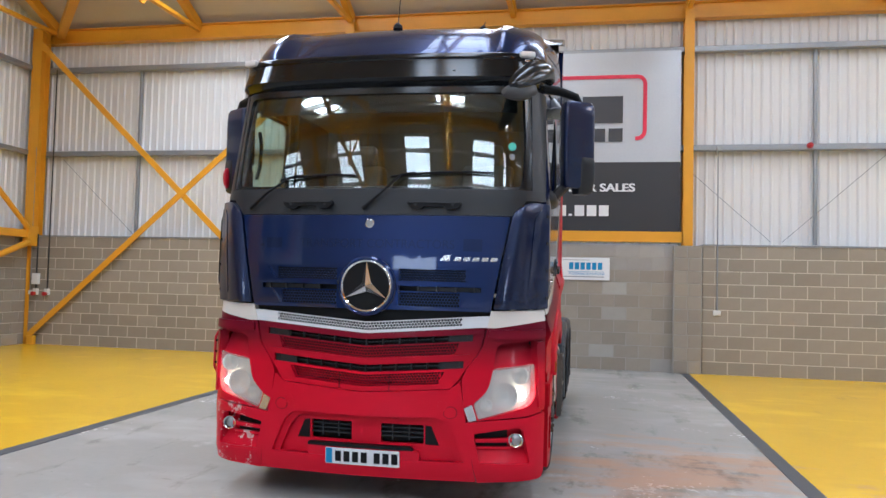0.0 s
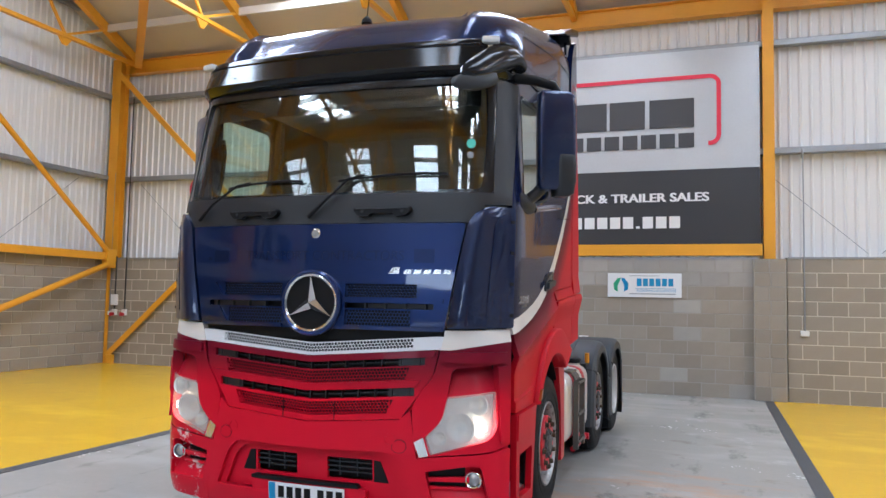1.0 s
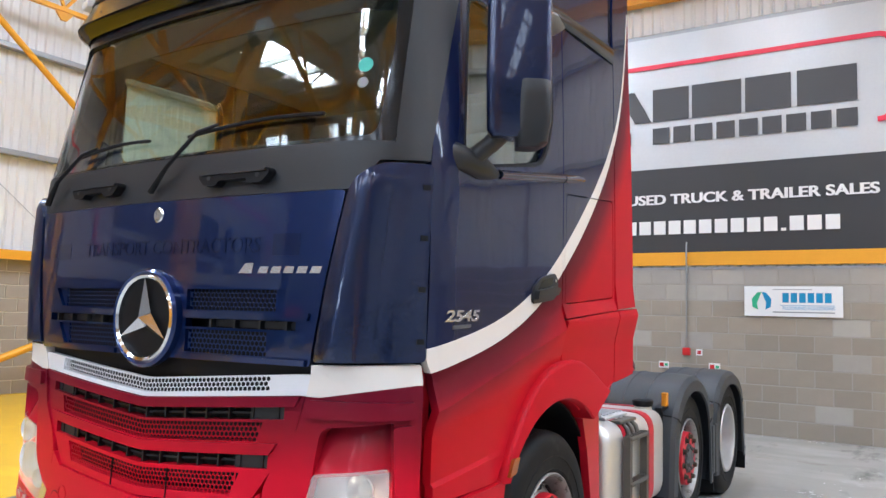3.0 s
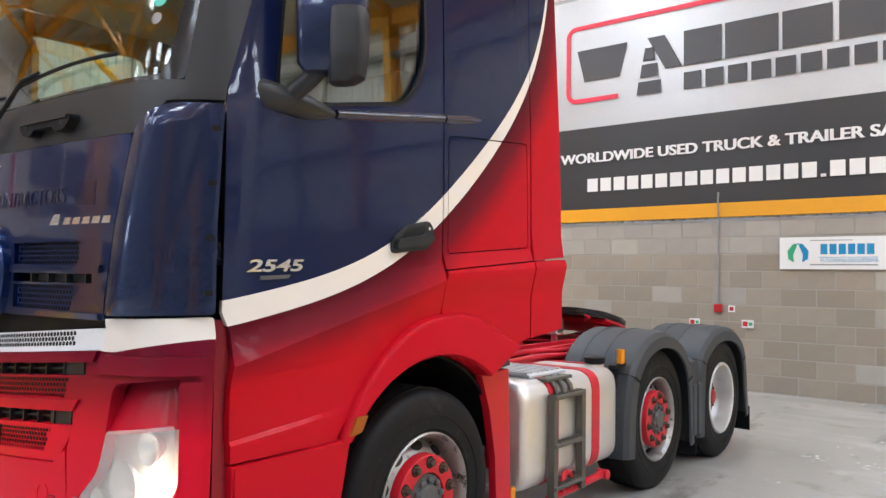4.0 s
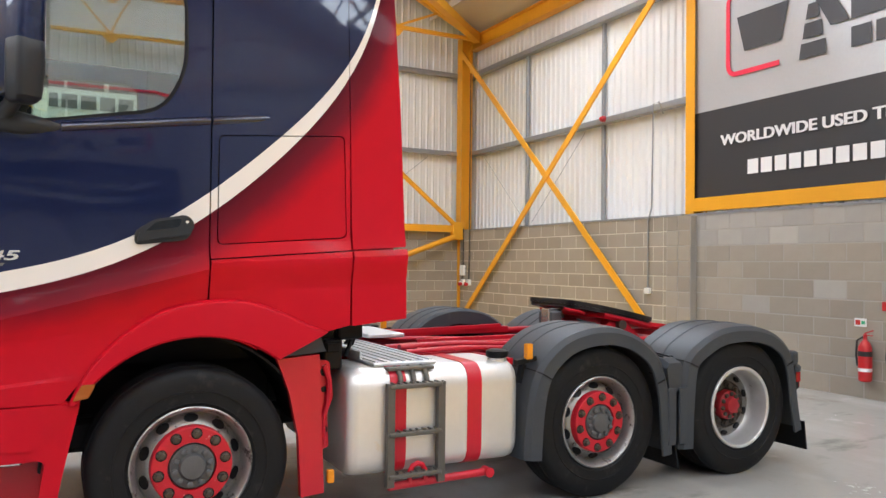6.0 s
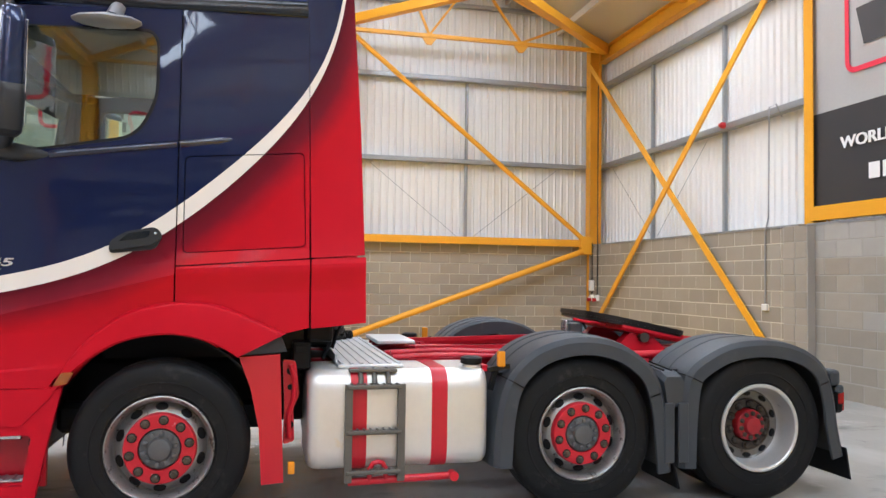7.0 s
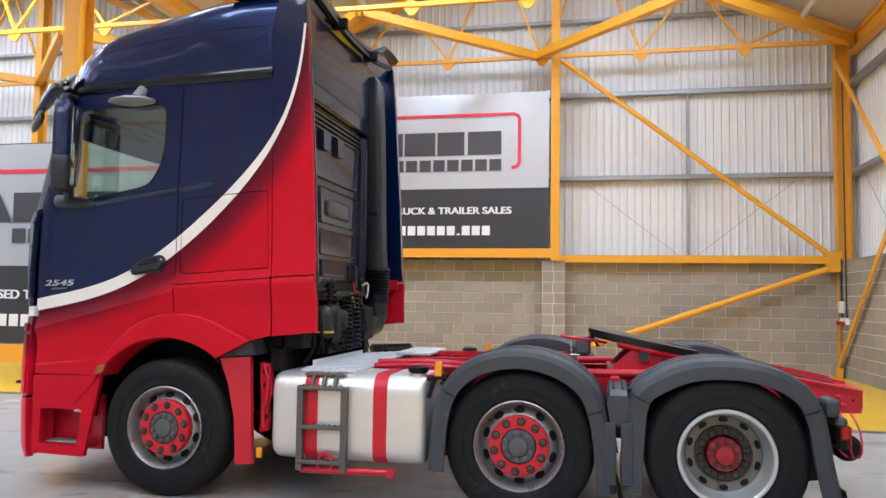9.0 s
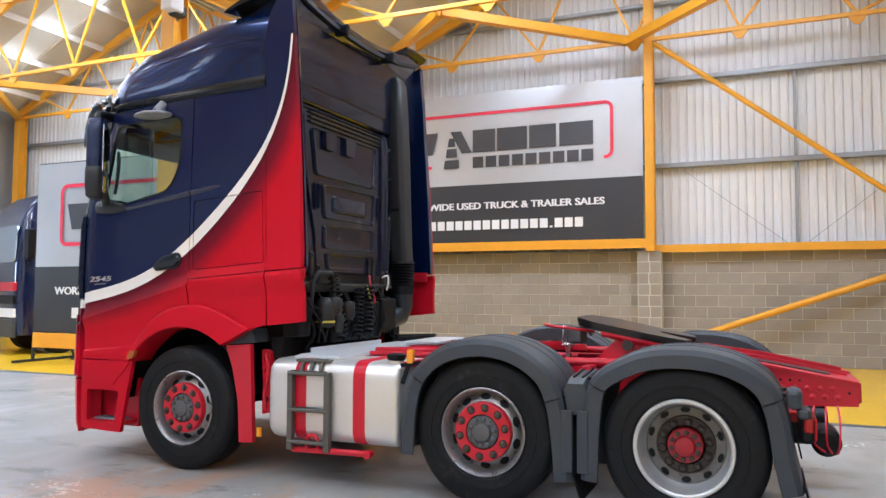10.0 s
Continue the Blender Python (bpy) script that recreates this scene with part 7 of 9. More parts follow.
# -- chassis --
for sd in (1, -1):
    bm = bmesh.new()
    x = sd * 0.40
    loft(bm, [[Vector((x + sd * a, y, z)) for a, z in ((0, top), (-0.07, top), (-0.07, top - 0.01), (-0.01, top - 0.01), (-0.01, bot + 0.01), (-0.07, bot + 0.01), (-0.07, bot), (0, bot))] for y, top, bot in ((-1.0, 0.92, 0.68), (4.2, 0.95, 0.68), (4.45, 0.962, 0.69), (4.96, 0.878, 0.71), (5.025, 0.866, 0.712))])
    rail_ob = part("chassis_rail", bm, RED, lorry, "red pressed chassis rail", 0)
    bolt_me = mesh_of(lathe(bmesh.new(), [(0, 0.020), (0.012, 0.018), (0.017, 0.008)], (0, 0, 0), "x", 10, sd), RED, 0)
    for i in range(5):
        for j in range(2):
            ob = new("rail_bolt", bolt_me)
            ob.parent = rail_ob
            ob.location = (x, 4.56 + 0.078 * i + 0.03 * (1 - j), 0.765 + 0.055 * j)
    hole_me = mesh_of(lathe(bmesh.new(), [(0, 0.010), (0.002, 0.010)], (0, 0, 0), "x", 10, sd), BLACK, 0)
    for i in range(4):
        ob = new("rail_hole", hole_me)
        ob.parent = rail_ob
        ob.location = (x, 4.55 + 0.06 * i, 0.872) if i < 3 else (x, 4.97, 0.80)
    bm = bmesh.new()
    bar(bm, (sd * 0.5, 1.5, 0.97), (sd * 0.5, 3.0, 0.985), 0.05, 0.05)
    bar(bm, (sd * 0.62, 1.62, 0.93), (sd * 0.62, 2.3, 0.95), 0.03, 0.03)
    bar(bm, (sd * 0.36, 1.7, 1.0), (sd * 0.46, 2.9, 1.02), 0.03, 0.03)
    part("rail_tube", bm, RED, lorry, "red air line tube", 0)
for y, h in ((1.7, 0.16), (2.1, 0.12), (2.5, 0.16), (3.3, 0.16), (4.5, 0.14), (5.0, 0.14)):
    bm = bmesh.new()
    box(bm, (0, y, 0.80), (0.74, 0.09, h), 0.01)
    part("cross_member", bm, RED, lorry, "red chassis cross member", 0)
random.seed(3)
for i, (x, z, r) in enumerate(((0.56, 0.985, 0.022), (0.66, 0.965, 0.018), (0.30, 0.96, 0.020), (0.20, 0.94, 0.016), (-0.20, 0.95, 0.018), (-0.55, 0.98, 0.020))):
    pts = [(x, 1.48, z), (x + random.uniform(-0.03, 0.03), 1.9, z + 0.01), (x + random.uniform(-0.05, 0.03), 2.4, z - 0.01), (x * 0.95, 3.0, z - 0.02)]
    part("air_pipe", tube(bmesh.new(), smooth_line(pts, 12), r, 8), RED, lorry, "red painted pipe over the frame", 50)
for x, y in ((0.50, 1.62), (0.50, 1.95), (0.34, 1.80), (0.42, 2.30), (-0.44, 1.9)):
    bm = bmesh.new()
    box(bm, (x, y, 0.955), (0.16, 0.05, 0.06), 0.008)
    tube(bm, [(x, y, 0.96), (x, y, 1.005)], 0.018, 8)
    part("pipe_clamp", bm, RED, lorry, "red bolted pipe clamp", 0)
bm = bmesh.new()
for i in range(5):
    tube(bm, [(-0.25 + 0.1 * i, 1.4, 0.90), (-0.22 + 0.09 * i, 2.2, 0.86 + 0.02 * (i % 2)), (-0.2 + 0.09 * i, 3.4, 0.9)], 0.018, 6)
part("pipe_run", bm, BLACK, lorry, "black hoses between the rails", 40)
bm = bmesh.new()
box(bm, (0, 0.1, 0.75), (0.9, 1.7, 0.5), 0.08, 2)
part("engine", bm, BLACK, lorry, "dark engine and gearbox", 0)
bm = bmesh.new()
box(bm, (0, 0.2, 1.14), (1.2, 1.3, 0.42), 0.04)
part("cab_floor", bm, BLACK, lorry, "dark underside of the cab", 0)
bm = bmesh.new()
box(bm, (0, 0.77, 1.15), (2.0, 0.2, 0.22), 0.02)
part("cab_beam", bm, BLACK, lorry, "dark beam under the cab's rear edge", 0)
bm = bmesh.new()
box(bm, (0, -0.95, 0.55), (2.0, 0.3, 0.5), 0.05, 2)
part("front_underrun", bm, BLACK, lorry, "dark front underrun beam", 0)
bm = bmesh.new()
loft(bm, [[Vector((w * math.cos(t), y, 0.66 + h * math.sin(t))) for t in [2 * math.pi * i / 14 for i in range(14)]] for y, w, h in ((0.9, 0.40, 0.30), (1.25, 0.34, 0.28), (1.6, 0.22, 0.20), (1.75, 0.10, 0.10))])
part("gearbox", bm, BLACK, lorry, "dark oily gearbox", 40)
part("propeller_shaft", tube(bmesh.new(), [(0, 1.75, 0.64), (0, 3.8, 0.52)], 0.055, 12), RUST, lorry, "rusty propeller shaft", 40)
for y in (2.66, 3.985):
    bm = bmesh.new()
    lathe(bm, [(-0.20, 0.06), (-0.14, 0.17), (0.0, 0.22), (0.14, 0.17), (0.22, 0.06)], (0, y, 0.505), "y", 24)
    part("axle_housing", bm, BLACK, lorry, "dark axle housing", 40)
    for sd in (1, -1):
        part("brake_drum", lathe(bmesh.new(), [(0.50, 0.10), (0.52, 0.20), (0.70, 0.21), (0.72, 0.15)], (0, y, 0.505), "x", 28, sd), RUST, lorry, "rusty brake drum", 40)
        bm = bmesh.new()
        tube(bm, [(sd * 0.42, y - 0.32, 0.55), (sd * 0.55, y - 0.18, 0.55)], 0.085, 16)
        part("brake_cylinder", bm, BLACK, lorry, "black brake cylinder", 40)
for sd in (1, -1):
    bm = bmesh.new()
    box(bm, (sd * 0.72, 0.0, 0.62), (0.16, 1.25, 0.18), 0.03)
    part("leaf_spring", bm, BLACK, lorry, "dark front spring pack", 0)
    part("brake_drum", lathe(bmesh.new(), [(0.60, 0.10), (0.62, 0.21), (0.84, 0.21), (0.86, 0.15)], (0, 0.0, 0.505), "x", 28, sd), RUST, lorry, "rusty brake drum", 40)
    bm = bmesh.new()
    loft(bm, [[Vector((sd * x, y, z)) for x in (0.64, 0.60)] for y, z in ((-0.62, 0.42), (-0.60, 0.9), (-0.4, 1.12), (0.0, 1.2), (0.4, 1.12), (0.56, 0.9), (0.60, 0.42))], closed=False, caps=False)
    bmesh.ops.solidify(bm, geom=bm.faces[:], thickness=0.01)
    part("arch_wall", bm, BLACK, lorry, "black inner wall of the wheel arch", 0)
for x0, y0, y1 in ((-0.35, 2.95, 3.35), (0.1, 4.35, 4.85)):
    part("air_tank", tube(bmesh.new(), [(x0, y0, 0.52), (x0, y1, 0.52)], 0.13, 18), BLACK, lorry, "black air reservoir", 40)
# springs and air bags
for sd in (1, -1):
    for y in (2.35, 3.1, 3.62, 4.4):
        bm = lathe(bmesh.new(), [(0.58, 0.08), (0.6, 0.12), (0.72, 0.13), (0.78, 0.11), (0.8, 0.06)], (sd * 0.5, y, 0), "z", 20)
        part("air_bag", bm, BLACK, lorry, "black rubber suspension bag", 40)
    bm = bmesh.new()
    tube(bm, [(sd * 0.6, 4.80, 0.54), (sd * 0.62, 4.80, 0.54), (sd * 0.84, 4.80, 0.54), (sd * 0.87, 4.80, 0.54)], [0.06, 0.088, 0.088, 0.06], 20)
    part("air_tank", bm, BLACK, lorry, "black air tank at the tail", 40)
    bm = bmesh.new()
    for q in range(3):
        tube(bm, smooth_line([(sd * (0.70 - 0.03 * q), 4.74 + 0.07 * q, 0.74), (sd * (0.88 - 0.03 * q), 4.72 + 0.08 * q, 0.66), (sd * 0.90, 4.73 + 0.07 * q, 0.54), (sd * 0.86, 4.80 + 0.03 * q, 0.48)], 10), 0.007, 6)
    part("brake_hose", bm, RED, lorry, "red brake hoses", 40)
    # tail lamp
    bm = bmesh.new()
    box(bm, (sd * 1.0, 4.68, 0.66), (0.36, 0.08, 0.16), 0.02)
    tl = part("tail_lamp", bm, BLACK, lorry, "rear lamp cluster", 0)
    bm = bmesh.new()
    box(bm, (sd * 1.0, 4.725, 0.66), (0.33, 0.02, 0.13), 0.008)
    box(bm, (sd * 1.18, 4.69, 0.69), (0.02, 0.05, 0.09), 0.008)
    part("lamp_lens", bm, LENS_RED, tl, "red lens", 0)
    bm = bmesh.new()
    bar(bm, (sd * 0.40, 4.62, 0.72), (sd * 0.95, 4.62, 0.70), 0.06, 0.06)
    part("lamp_bracket", bm, RED, lorry, "red lamp bracket", 0)

# -- mudguards --
def mudguard(path, sd, flap):
    """A plastic wing over a wheel: a curved sheet with a turned-down outer edge."""
    bm = bmesh.new()
    rings = []
    n = len(path)
    for i, (y, z) in enumerate(path):
        a, b = path[max(0, i - 1)], path[min(n - 1, i + 1)]
        t = Vector((b[0] - a[0], b[1] - a[1])).normalized()
        nn = Vector((-t.y, t.x))

        def P(x, d):
            return Vector((sd * x, y + nn.x * d, z + nn.y * d))
        rings.append([P(0.70, -0.13), P(0.705, -0.02), P(0.73, 0), P(1.165, 0.0), P(1.235, -0.012), P(1.265, -0.045), P(1.272, -0.125), P(1.258, -0.13), P(1.248, -0.055), P(1.22, -0.03), P(1.155, -0.018), P(0.735, -0.016), P(0.715, -0.13)])
    loft(bm, rings)
    g = part("mudguard", bm, MUD_PLASTIC, lorry, "dark grey plastic mudguard", 35)
    for f in (0.22, 0.8):
        i = int(f * (n - 1))
        y, z = path[i]
        bm = bmesh.new()
        a, b = path[i - 1], path[i + 1]
        t = Vector((b[0] - a[0], b[1] - a[1])).normalized()
        nn = Vector((-t.y, t.x))
        loft(bm, [[Vector((sd * x, y + nn.x * d + t.x * e, z + nn.y * d + t.y * e)) for x, d in ((0.71, 0.003), (1.165, 0.003), (1.23, -0.008), (1.273, -0.05), (1.278, -0.125), (1.273, -0.125), (1.268, -0.045), (1.23, -0.012), (1.155, -0.002), (0.71, -0.002))] for e in (-0.004, 0.004)])
        part("guard_seam", bm, BLACK, g, "", 0)
    for x in (0.85, 1.02):
        bm = bmesh.new()
        tube(bm, [Vector((sd * x, y, z)) for y, z in path[9:-9]], 0.006, 5)
        part("guard_rib", bm, MUD_PLASTIC, g, "", 40)
    for f in (0.22, 0.8):
        i = int(f * (n - 1))
        y, z = path[i]
        for x in (0.80, 1.10):
            bm = bmesh.new()
            box(bm, (sd * x, y, z + 0.012), (0.05, 0.045, 0.022), 0.005)
            part("clip", bm, BLACK, g, "", 0)
    if flap:
        bm = bmesh.new()
        y, z = path[-1]
        loft(bm, [[Vector((sd * x, y - 0.012 + e + (0.05 if zz < 0.2 else 0), zz)) for x, zz in ((0.72, z + 0.05), (1.26, z + 0.05), (1.245, 0.12), (0.74, 0.12))] for e in (0, 0.012)])
        part("mud_flap", bm, BLACK, g, "black rubber mud flap", 0)
    return g


def guard_bridge(sd):
    """The moulded saddle in the dip between the two wings, with a red strap over it."""
    bm = bmesh.new()
    loft(bm, [[Vector((sd * x, 3.315 + u, z + q)) for u, z in ((-0.075, 0.86), (-0.055, 0.90), (0.055, 0.90), (0.075, 0.86), (0.05, 0.70), (-0.05, 0.70))] for x, q in ((0.80, 0.03), (1.16, 0.0), (1.24, -0.03))])
    br = part("guard_bridge", bm, MUD_PLASTIC, lorry, "grey plastic bridge between the mudguards", 0)
    for u in (-0.03, 0.03):
        bm = bmesh.new()
        bar(bm, (sd * 0.82, 3.315 + u, 0.936), (sd * 1.15, 3.315 + u, 0.905), 0.012, 0.012)
        part("bridge_rib", bm, BLACK, br, "", 0)
    bm = bmesh.new()
    bar(bm, (sd * 0.66, 3.30, 0.93), (sd * 0.86, 3.30, 0.935), 0.06, 0.03)
    part("bridge_strap", bm, RED, br, "red strap", 0)
    for y0, y1 in ((3.225, 3.300), (3.330, 3.405)):
        bm = bmesh.new()
        box(bm, (sd * 1.262, (y0 + y1) / 2, 0.50), (0.022, y1 - y0, 0.40), 0.006)
        part("guard_web", bm, MUD_PLASTIC, br, "", 0)


WING_MID = smooth_line([(2.03, 0.32), (2.05, 0.62), (2.10, 0.84), (2.20, 0.985), (2.36, 1.095), (2.58, 1.15), (2.80, 1.14), (3.00, 1.07), (3.17, 0.93), (3.255, 0.72), (3.29, 0.45), (3.305, 0.24)], 44)
WING_REAR = smooth_line([(3.335, 0.26), (3.345, 0.55), (3.375, 0.82), (3.43, 0.935), (3.55, 1.02), (3.72, 1.095), (3.92, 1.125), (4.14, 1.115), (4.35, 1.055), (4.51, 0.935), (4.585, 0.75), (4.62, 0.52), (4.665, 0.30)], 44)
for sd in (1, -1):
    mudguard(WING_MID, sd, True)
    mudguard(WING_REAR, sd, True)
    guard_bridge(sd)
    bm = bmesh.new()
    box(bm, (sd * 1.19, 2.10, 1.0), (0.04, 0.05, 0.10), 0.006)
    part("side_marker", bm, AMBER, lorry, "amber side marker on the mudguard", 0)
    bm = bmesh.new()
    bar(bm, (sd * 1.165, 2.02, 0.93), (sd * 1.175, 2.16, 0.955), 0.05, 0.03)
    bar(bm, (sd * 1.17, 2.07, 0.93), (sd * 1.18, 2.03, 0.80), 0.03, 0.03)
    part("guard_hinge", bm, BLACK, lorry, "black hinge bracket of the mudguard", 0)
    bm = bmesh.new()
    bar(bm, (sd * 0.45, 2.0, 0.92), (sd * 1.1, 2.02, 0.93), 0.04, 0.04)
    part("guard_stay", bm, RED, lorry, "red mudguard stay", 0)
    bm = bmesh.new()
    tube(bm, [(sd * 0.62, 2.95, 0.955), (sd * 0.62, 3.62, 0.965)], 0.03, 12)
    bar(bm, (sd * 0.45, 3.32, 0.84), (sd * 1.0, 3.32, 0.80), 0.05, 0.05)
    part("guard_stay", bm, RED, lorry, "red mudguard stay", 0)

# -- fuel tank, steps, deck --
LADDER = mat("worn_grey_steel", (0.125, 0.115, 0.098), 0.5, 0.4, vary=0.3, scale=9, bump=0.15)
for sd in (1, -1):
    sec = rounded([(0.58, 0.325), (1.215, 0.325), (1.215, 0.945), (0.58, 0.945)], 0.13, 6)
    rings = []
    for y, k in ((0.87, 0.86), (0.88, 0.93), (0.905, 0.98), (0.94, 1.0), (1.2, 1.0), (1.6, 1.0), (1.95, 1.0), (1.985, 0.98), (2.005, 0.93), (2.012, 0.86)):
        rings.append([Vector((sd * (0.9 + (x - 0.9) * k), y, 0.65 + (z - 0.65) * k)) for x, z in sec])
    tank = part("fuel_tank", loft(bmesh.new(), rings), ALLOY, lorry, "brushed aluminium fuel tank with red straps", 40)
    for y in (1.18, 1.69):
        o = [(0.9 + (x - 0.9) * 1.012, 0.65 + (z - 0.65) * 1.014) for x, z in sec]
        bm = loft(bmesh.new(), [[Vector((sd * x, y + e, z)) for x, z in o] for e in (-0.05, -0.035, 0.035, 0.05)])
        part("tank_strap", bm, RED, tank, "red tank strap", 30)
    bm = lathe(bmesh.new(), [(0.90, 0.055), (0.965, 0.055), (0.965, 0.07), (1.0, 0.072), (1.01, 0.05), (1.01, 0.003)], (sd * 1.08, 1.93, 0), "z", 24)
    part("filler_cap", bm, BLACK, tank, "black filler cap", 30)
    bm = lathe(bmesh.new(), [(0.89, 0.062), (0.955, 0.062), (0.96, 0.05)], (sd * 1.08, 1.93, 0), "z", 24)
    part("filler_neck", bm, ALLOY, tank, "bare metal filler neck", 30)
    for j, (za, zb) in enumerate(((0.27, 0.86),)):
        ladder = None
        for y in (1.115, 1.44):
            bm = bmesh.new()
            loft(bm, [[Vector((sd * (1.225 + a), y + b, z)) for a, b in ((0, -0.022), (0.045, -0.022), (0.045, 0.022), (0, 0.022), (0, 0.016), (0.036, 0.016), (0.036, -0.016), (0, -0.016))] for z in (za, zb)])
            ob = part("step_upright", bm, LADDER, lorry if ladder is None else ladder, "grey metal foot ladder on the tank" if ladder is None else "", 0)
            ladder = ladder or ob
        for z in (0.845, 0.57, 0.33):
            bm = bmesh.new()
            box(bm, (sd * 1.255, 1.27, z), (0.05, 0.34, 0.026), 0.006)
            for k in range(8):
                box(bm, (sd * 1.25, 1.13 + 0.04 * k, z + 0.017), (0.045, 0.012, 0.008))
            part("rung", bm, LADDER, ladder, "", 0)
    bm = bmesh.new()
    tube(bm, [(sd * 1.22, 1.12, 0.265), (sd * 1.22, 1.80, 0.28)], 0.024, 12)
    tube(bm, [(sd * 1.23, 1.25, 0.27), (sd * 1.232, 1.25, 0.34), (sd * 1.232, 1.27, 0.375), (sd * 1.232, 1.30, 0.385), (sd * 1.232, 1.33, 0.375), (sd * 1.232, 1.35, 0.34), (sd * 1.23, 1.35, 0.27)], 0.016, 8)
    lathe(bm, [(-0.03, 0.03), (0.04, 0.03)], (sd * 1.22, 1.78, 0.28), "x", 14)
    part("side_guard_bar", bm, RED, lorry, "red bar below the tank", 40)
    bm = bmesh.new()
    loft(bm, [[Vector((sd * x, y, z)) for y, z in rounded([(0.72, 1.0), (0.80, 0.99), (0.825, 0.78), (0.79, 0.70), (0.80, 0.50), (0.73, 0.48), (0.735, 0.72)], 0.02)] for x in (1.04, 1.09)])
    tube(bm, [(sd * 1.10, 0.765, 0.97), (sd * 1.105, 0.795, 0.88), (sd * 1.105, 0.79, 0.76), (sd * 1.10, 0.76, 0.66), (sd * 1.10, 0.765, 0.52)], 0.016, 8)
    part("cab_tilt_bracket", bm, RED, lorry, "red cast bracket ahead of the tank", 0)
    for z, r in ((0.93, 0.024), (0.83, 0.018), (0.60, 0.026)):
        part("bracket_hole", lathe(bmesh.new(), [(1.088, r), (1.0935, r), (1.094, 0.002)], (0, 0.768, z), "x", 14, sd), BLACK, lorry, "dark core hole of the red bracket", 0)
    bm = bmesh.new()
    box(bm, (sd * 0.98, 0.835, 1.02), (0.14, 0.115, 0.18), 0.012)
    box(bm, (sd * 1.055, 0.835, 1.06), (0.012, 0.08, 0.05), 0.004)
    for y in (0.80, 0.87):
        tube(bm, [(sd * 0.99, y, 1.10), (sd * 0.98, y, 1.16), (sd * 0.90, y + 0.02, 1.20)], 0.012, 8)
    part("valve_box", bm, BLACK, lorry, "black valve box", 0)
bm = bmesh.new()
loft(bm, [[Vector((x, y, z)) for x, z in ((-1.10, 0.966), (-1.112, 0.960), (-1.112, 0.948), (1.122, 0.948), (1.122, 0.960), (1.11, 0.966))] for y in (1.06, 1.47)])
deck = part("deck_plate", bm, DECK, lorry, "pale ribbed deck plate behind the cab", 0)
for i in range(7):
    bm = bmesh.new()
    bar(bm, (-1.05, 1.09 + 0.06 * i, 0.968), (1.09, 1.09 + 0.06 * i, 0.968), 0.022, 0.012)
    part("deck_rib", bm, DECK, deck, "", 0)
bm = bmesh.new()
bar(bm, (-0.3, 1.065, 0.985), (0.9, 1.065, 0.985), 0.012, 0.05)
part("deck_lip", bm, DECK, deck, "", 0)
bm = bmesh.new()
box(bm, (-0.35, 1.62, 1.01), (0.7, 0.3, 0.03), 0.006)
part("deck_plate", bm, DECK, lorry, "pale deck plate over the rails", 0)
bm = bmesh.new()
box(bm, (1.165, 1.27, 0.935), (0.07, 0.30, 0.02), 0.004)
plate_ob = part("step_bracket", bm, LADDER, lorry, "worn metal bracket over the tank", 0)
for i in range(3):
    bm = bmesh.new()
    tube(bm, [(1.13, 1.19 + 0.085 * i, 0.935), (1.185, 1.19 + 0.085 * i, 0.925), (1.215, 1.19 + 0.085 * i, 0.895), (1.225, 1.19 + 0.085 * i, 0.86)], 0.016, 10)
    part("bracket_rib", bm, LADDER, plate_ob, "", 50)

# -- fifth wheel --
def tilt5(x, y, z):
    return pose(0, 3.52, 1.150, -11.0) @ Vector((x, y * 1.2, z))


bm = bmesh.new()
out = rounded([(-0.46, 0.08), (-0.46, -0.22), (-0.30, -0.36), (0.30, -0.36), (0.46, -0.22), (0.46, 0.08), (0.38, 0.33), (0.18, 0.37), (0.06, 0.14), (-0.06, 0.14), (-0.18, 0.37), (-0.38, 0.33)], 0.06)
loft(bm, [[tilt5(x, y, z) for x, y in out] for z in (0.010, 0.045)])
fifth = part("fifth_wheel_plate", bm, GREASE, lorry, "black greased coupling plate", 0)
bm = bmesh.new()
o2 = [(x * 0.975, y * 0.97) for x, y in out]
loft(bm, [[tilt5(x, y, z) for x, y in o2] for z in (-0.014, 0.010)])
part("plate_skirt", bm, GREASE, fifth, "black ribbed underside of the coupling plate", 0)
bm = bmesh.new()
loft(bm, [[tilt5(x * k, y * k, z) for x, y in ((-0.455, 0.08), (-0.455, -0.16), (0.455, -0.16), (0.455, 0.08), (0.385, 0.33), (0.18, 0.37), (-0.18, 0.37), (-0.385, 0.33))] for z, k in ((-0.052, 0.95), (-0.03, 1.0), (-0.010, 1.0))])
part("plate_rim", bm, RED, fifth, "red underside of the coupling plate", 0)
for sd in (1, -1):
    bm = bmesh.new()
    loft(bm, [[Vector((sd * x, y, z)) for y, z in ((3.26, 0.95), (3.76, 0.95), (3.60, 1.09), (3.42, 1.11))] for x in (0.30, 0.40)])
    part("coupling_bracket", bm, RED, fifth, "red coupling bracket", 0)
    bm = lathe(bmesh.new(), [(0.33, 0.04), (0.45, 0.04)], (0, 3.52, 1.075), "x", 14, sd)
    part("pivot_pin", bm, RUST, fifth, "", 30)
bm = bmesh.new()
box(bm, (0, 3.6, 0.955), (0.95, 0.7, 0.02), 0.004)
part("base_plate", bm, RED, fifth, "red coupling base plate", 0)
bm = bmesh.new()
tube(bm, [(0.30, 3.24, 1.165), (0.42, 3.10, 1.19), (0.48, 2.98, 1.205), (0.49, 2.90, 1.222)], 0.011, 8)
part("release_handle", bm, RED, fifth, "red release handle", 40)
bm = bmesh.new()
box(bm, (0.14, 2.97, 1.125), (0.10, 0.02, 0.15), 0.006)
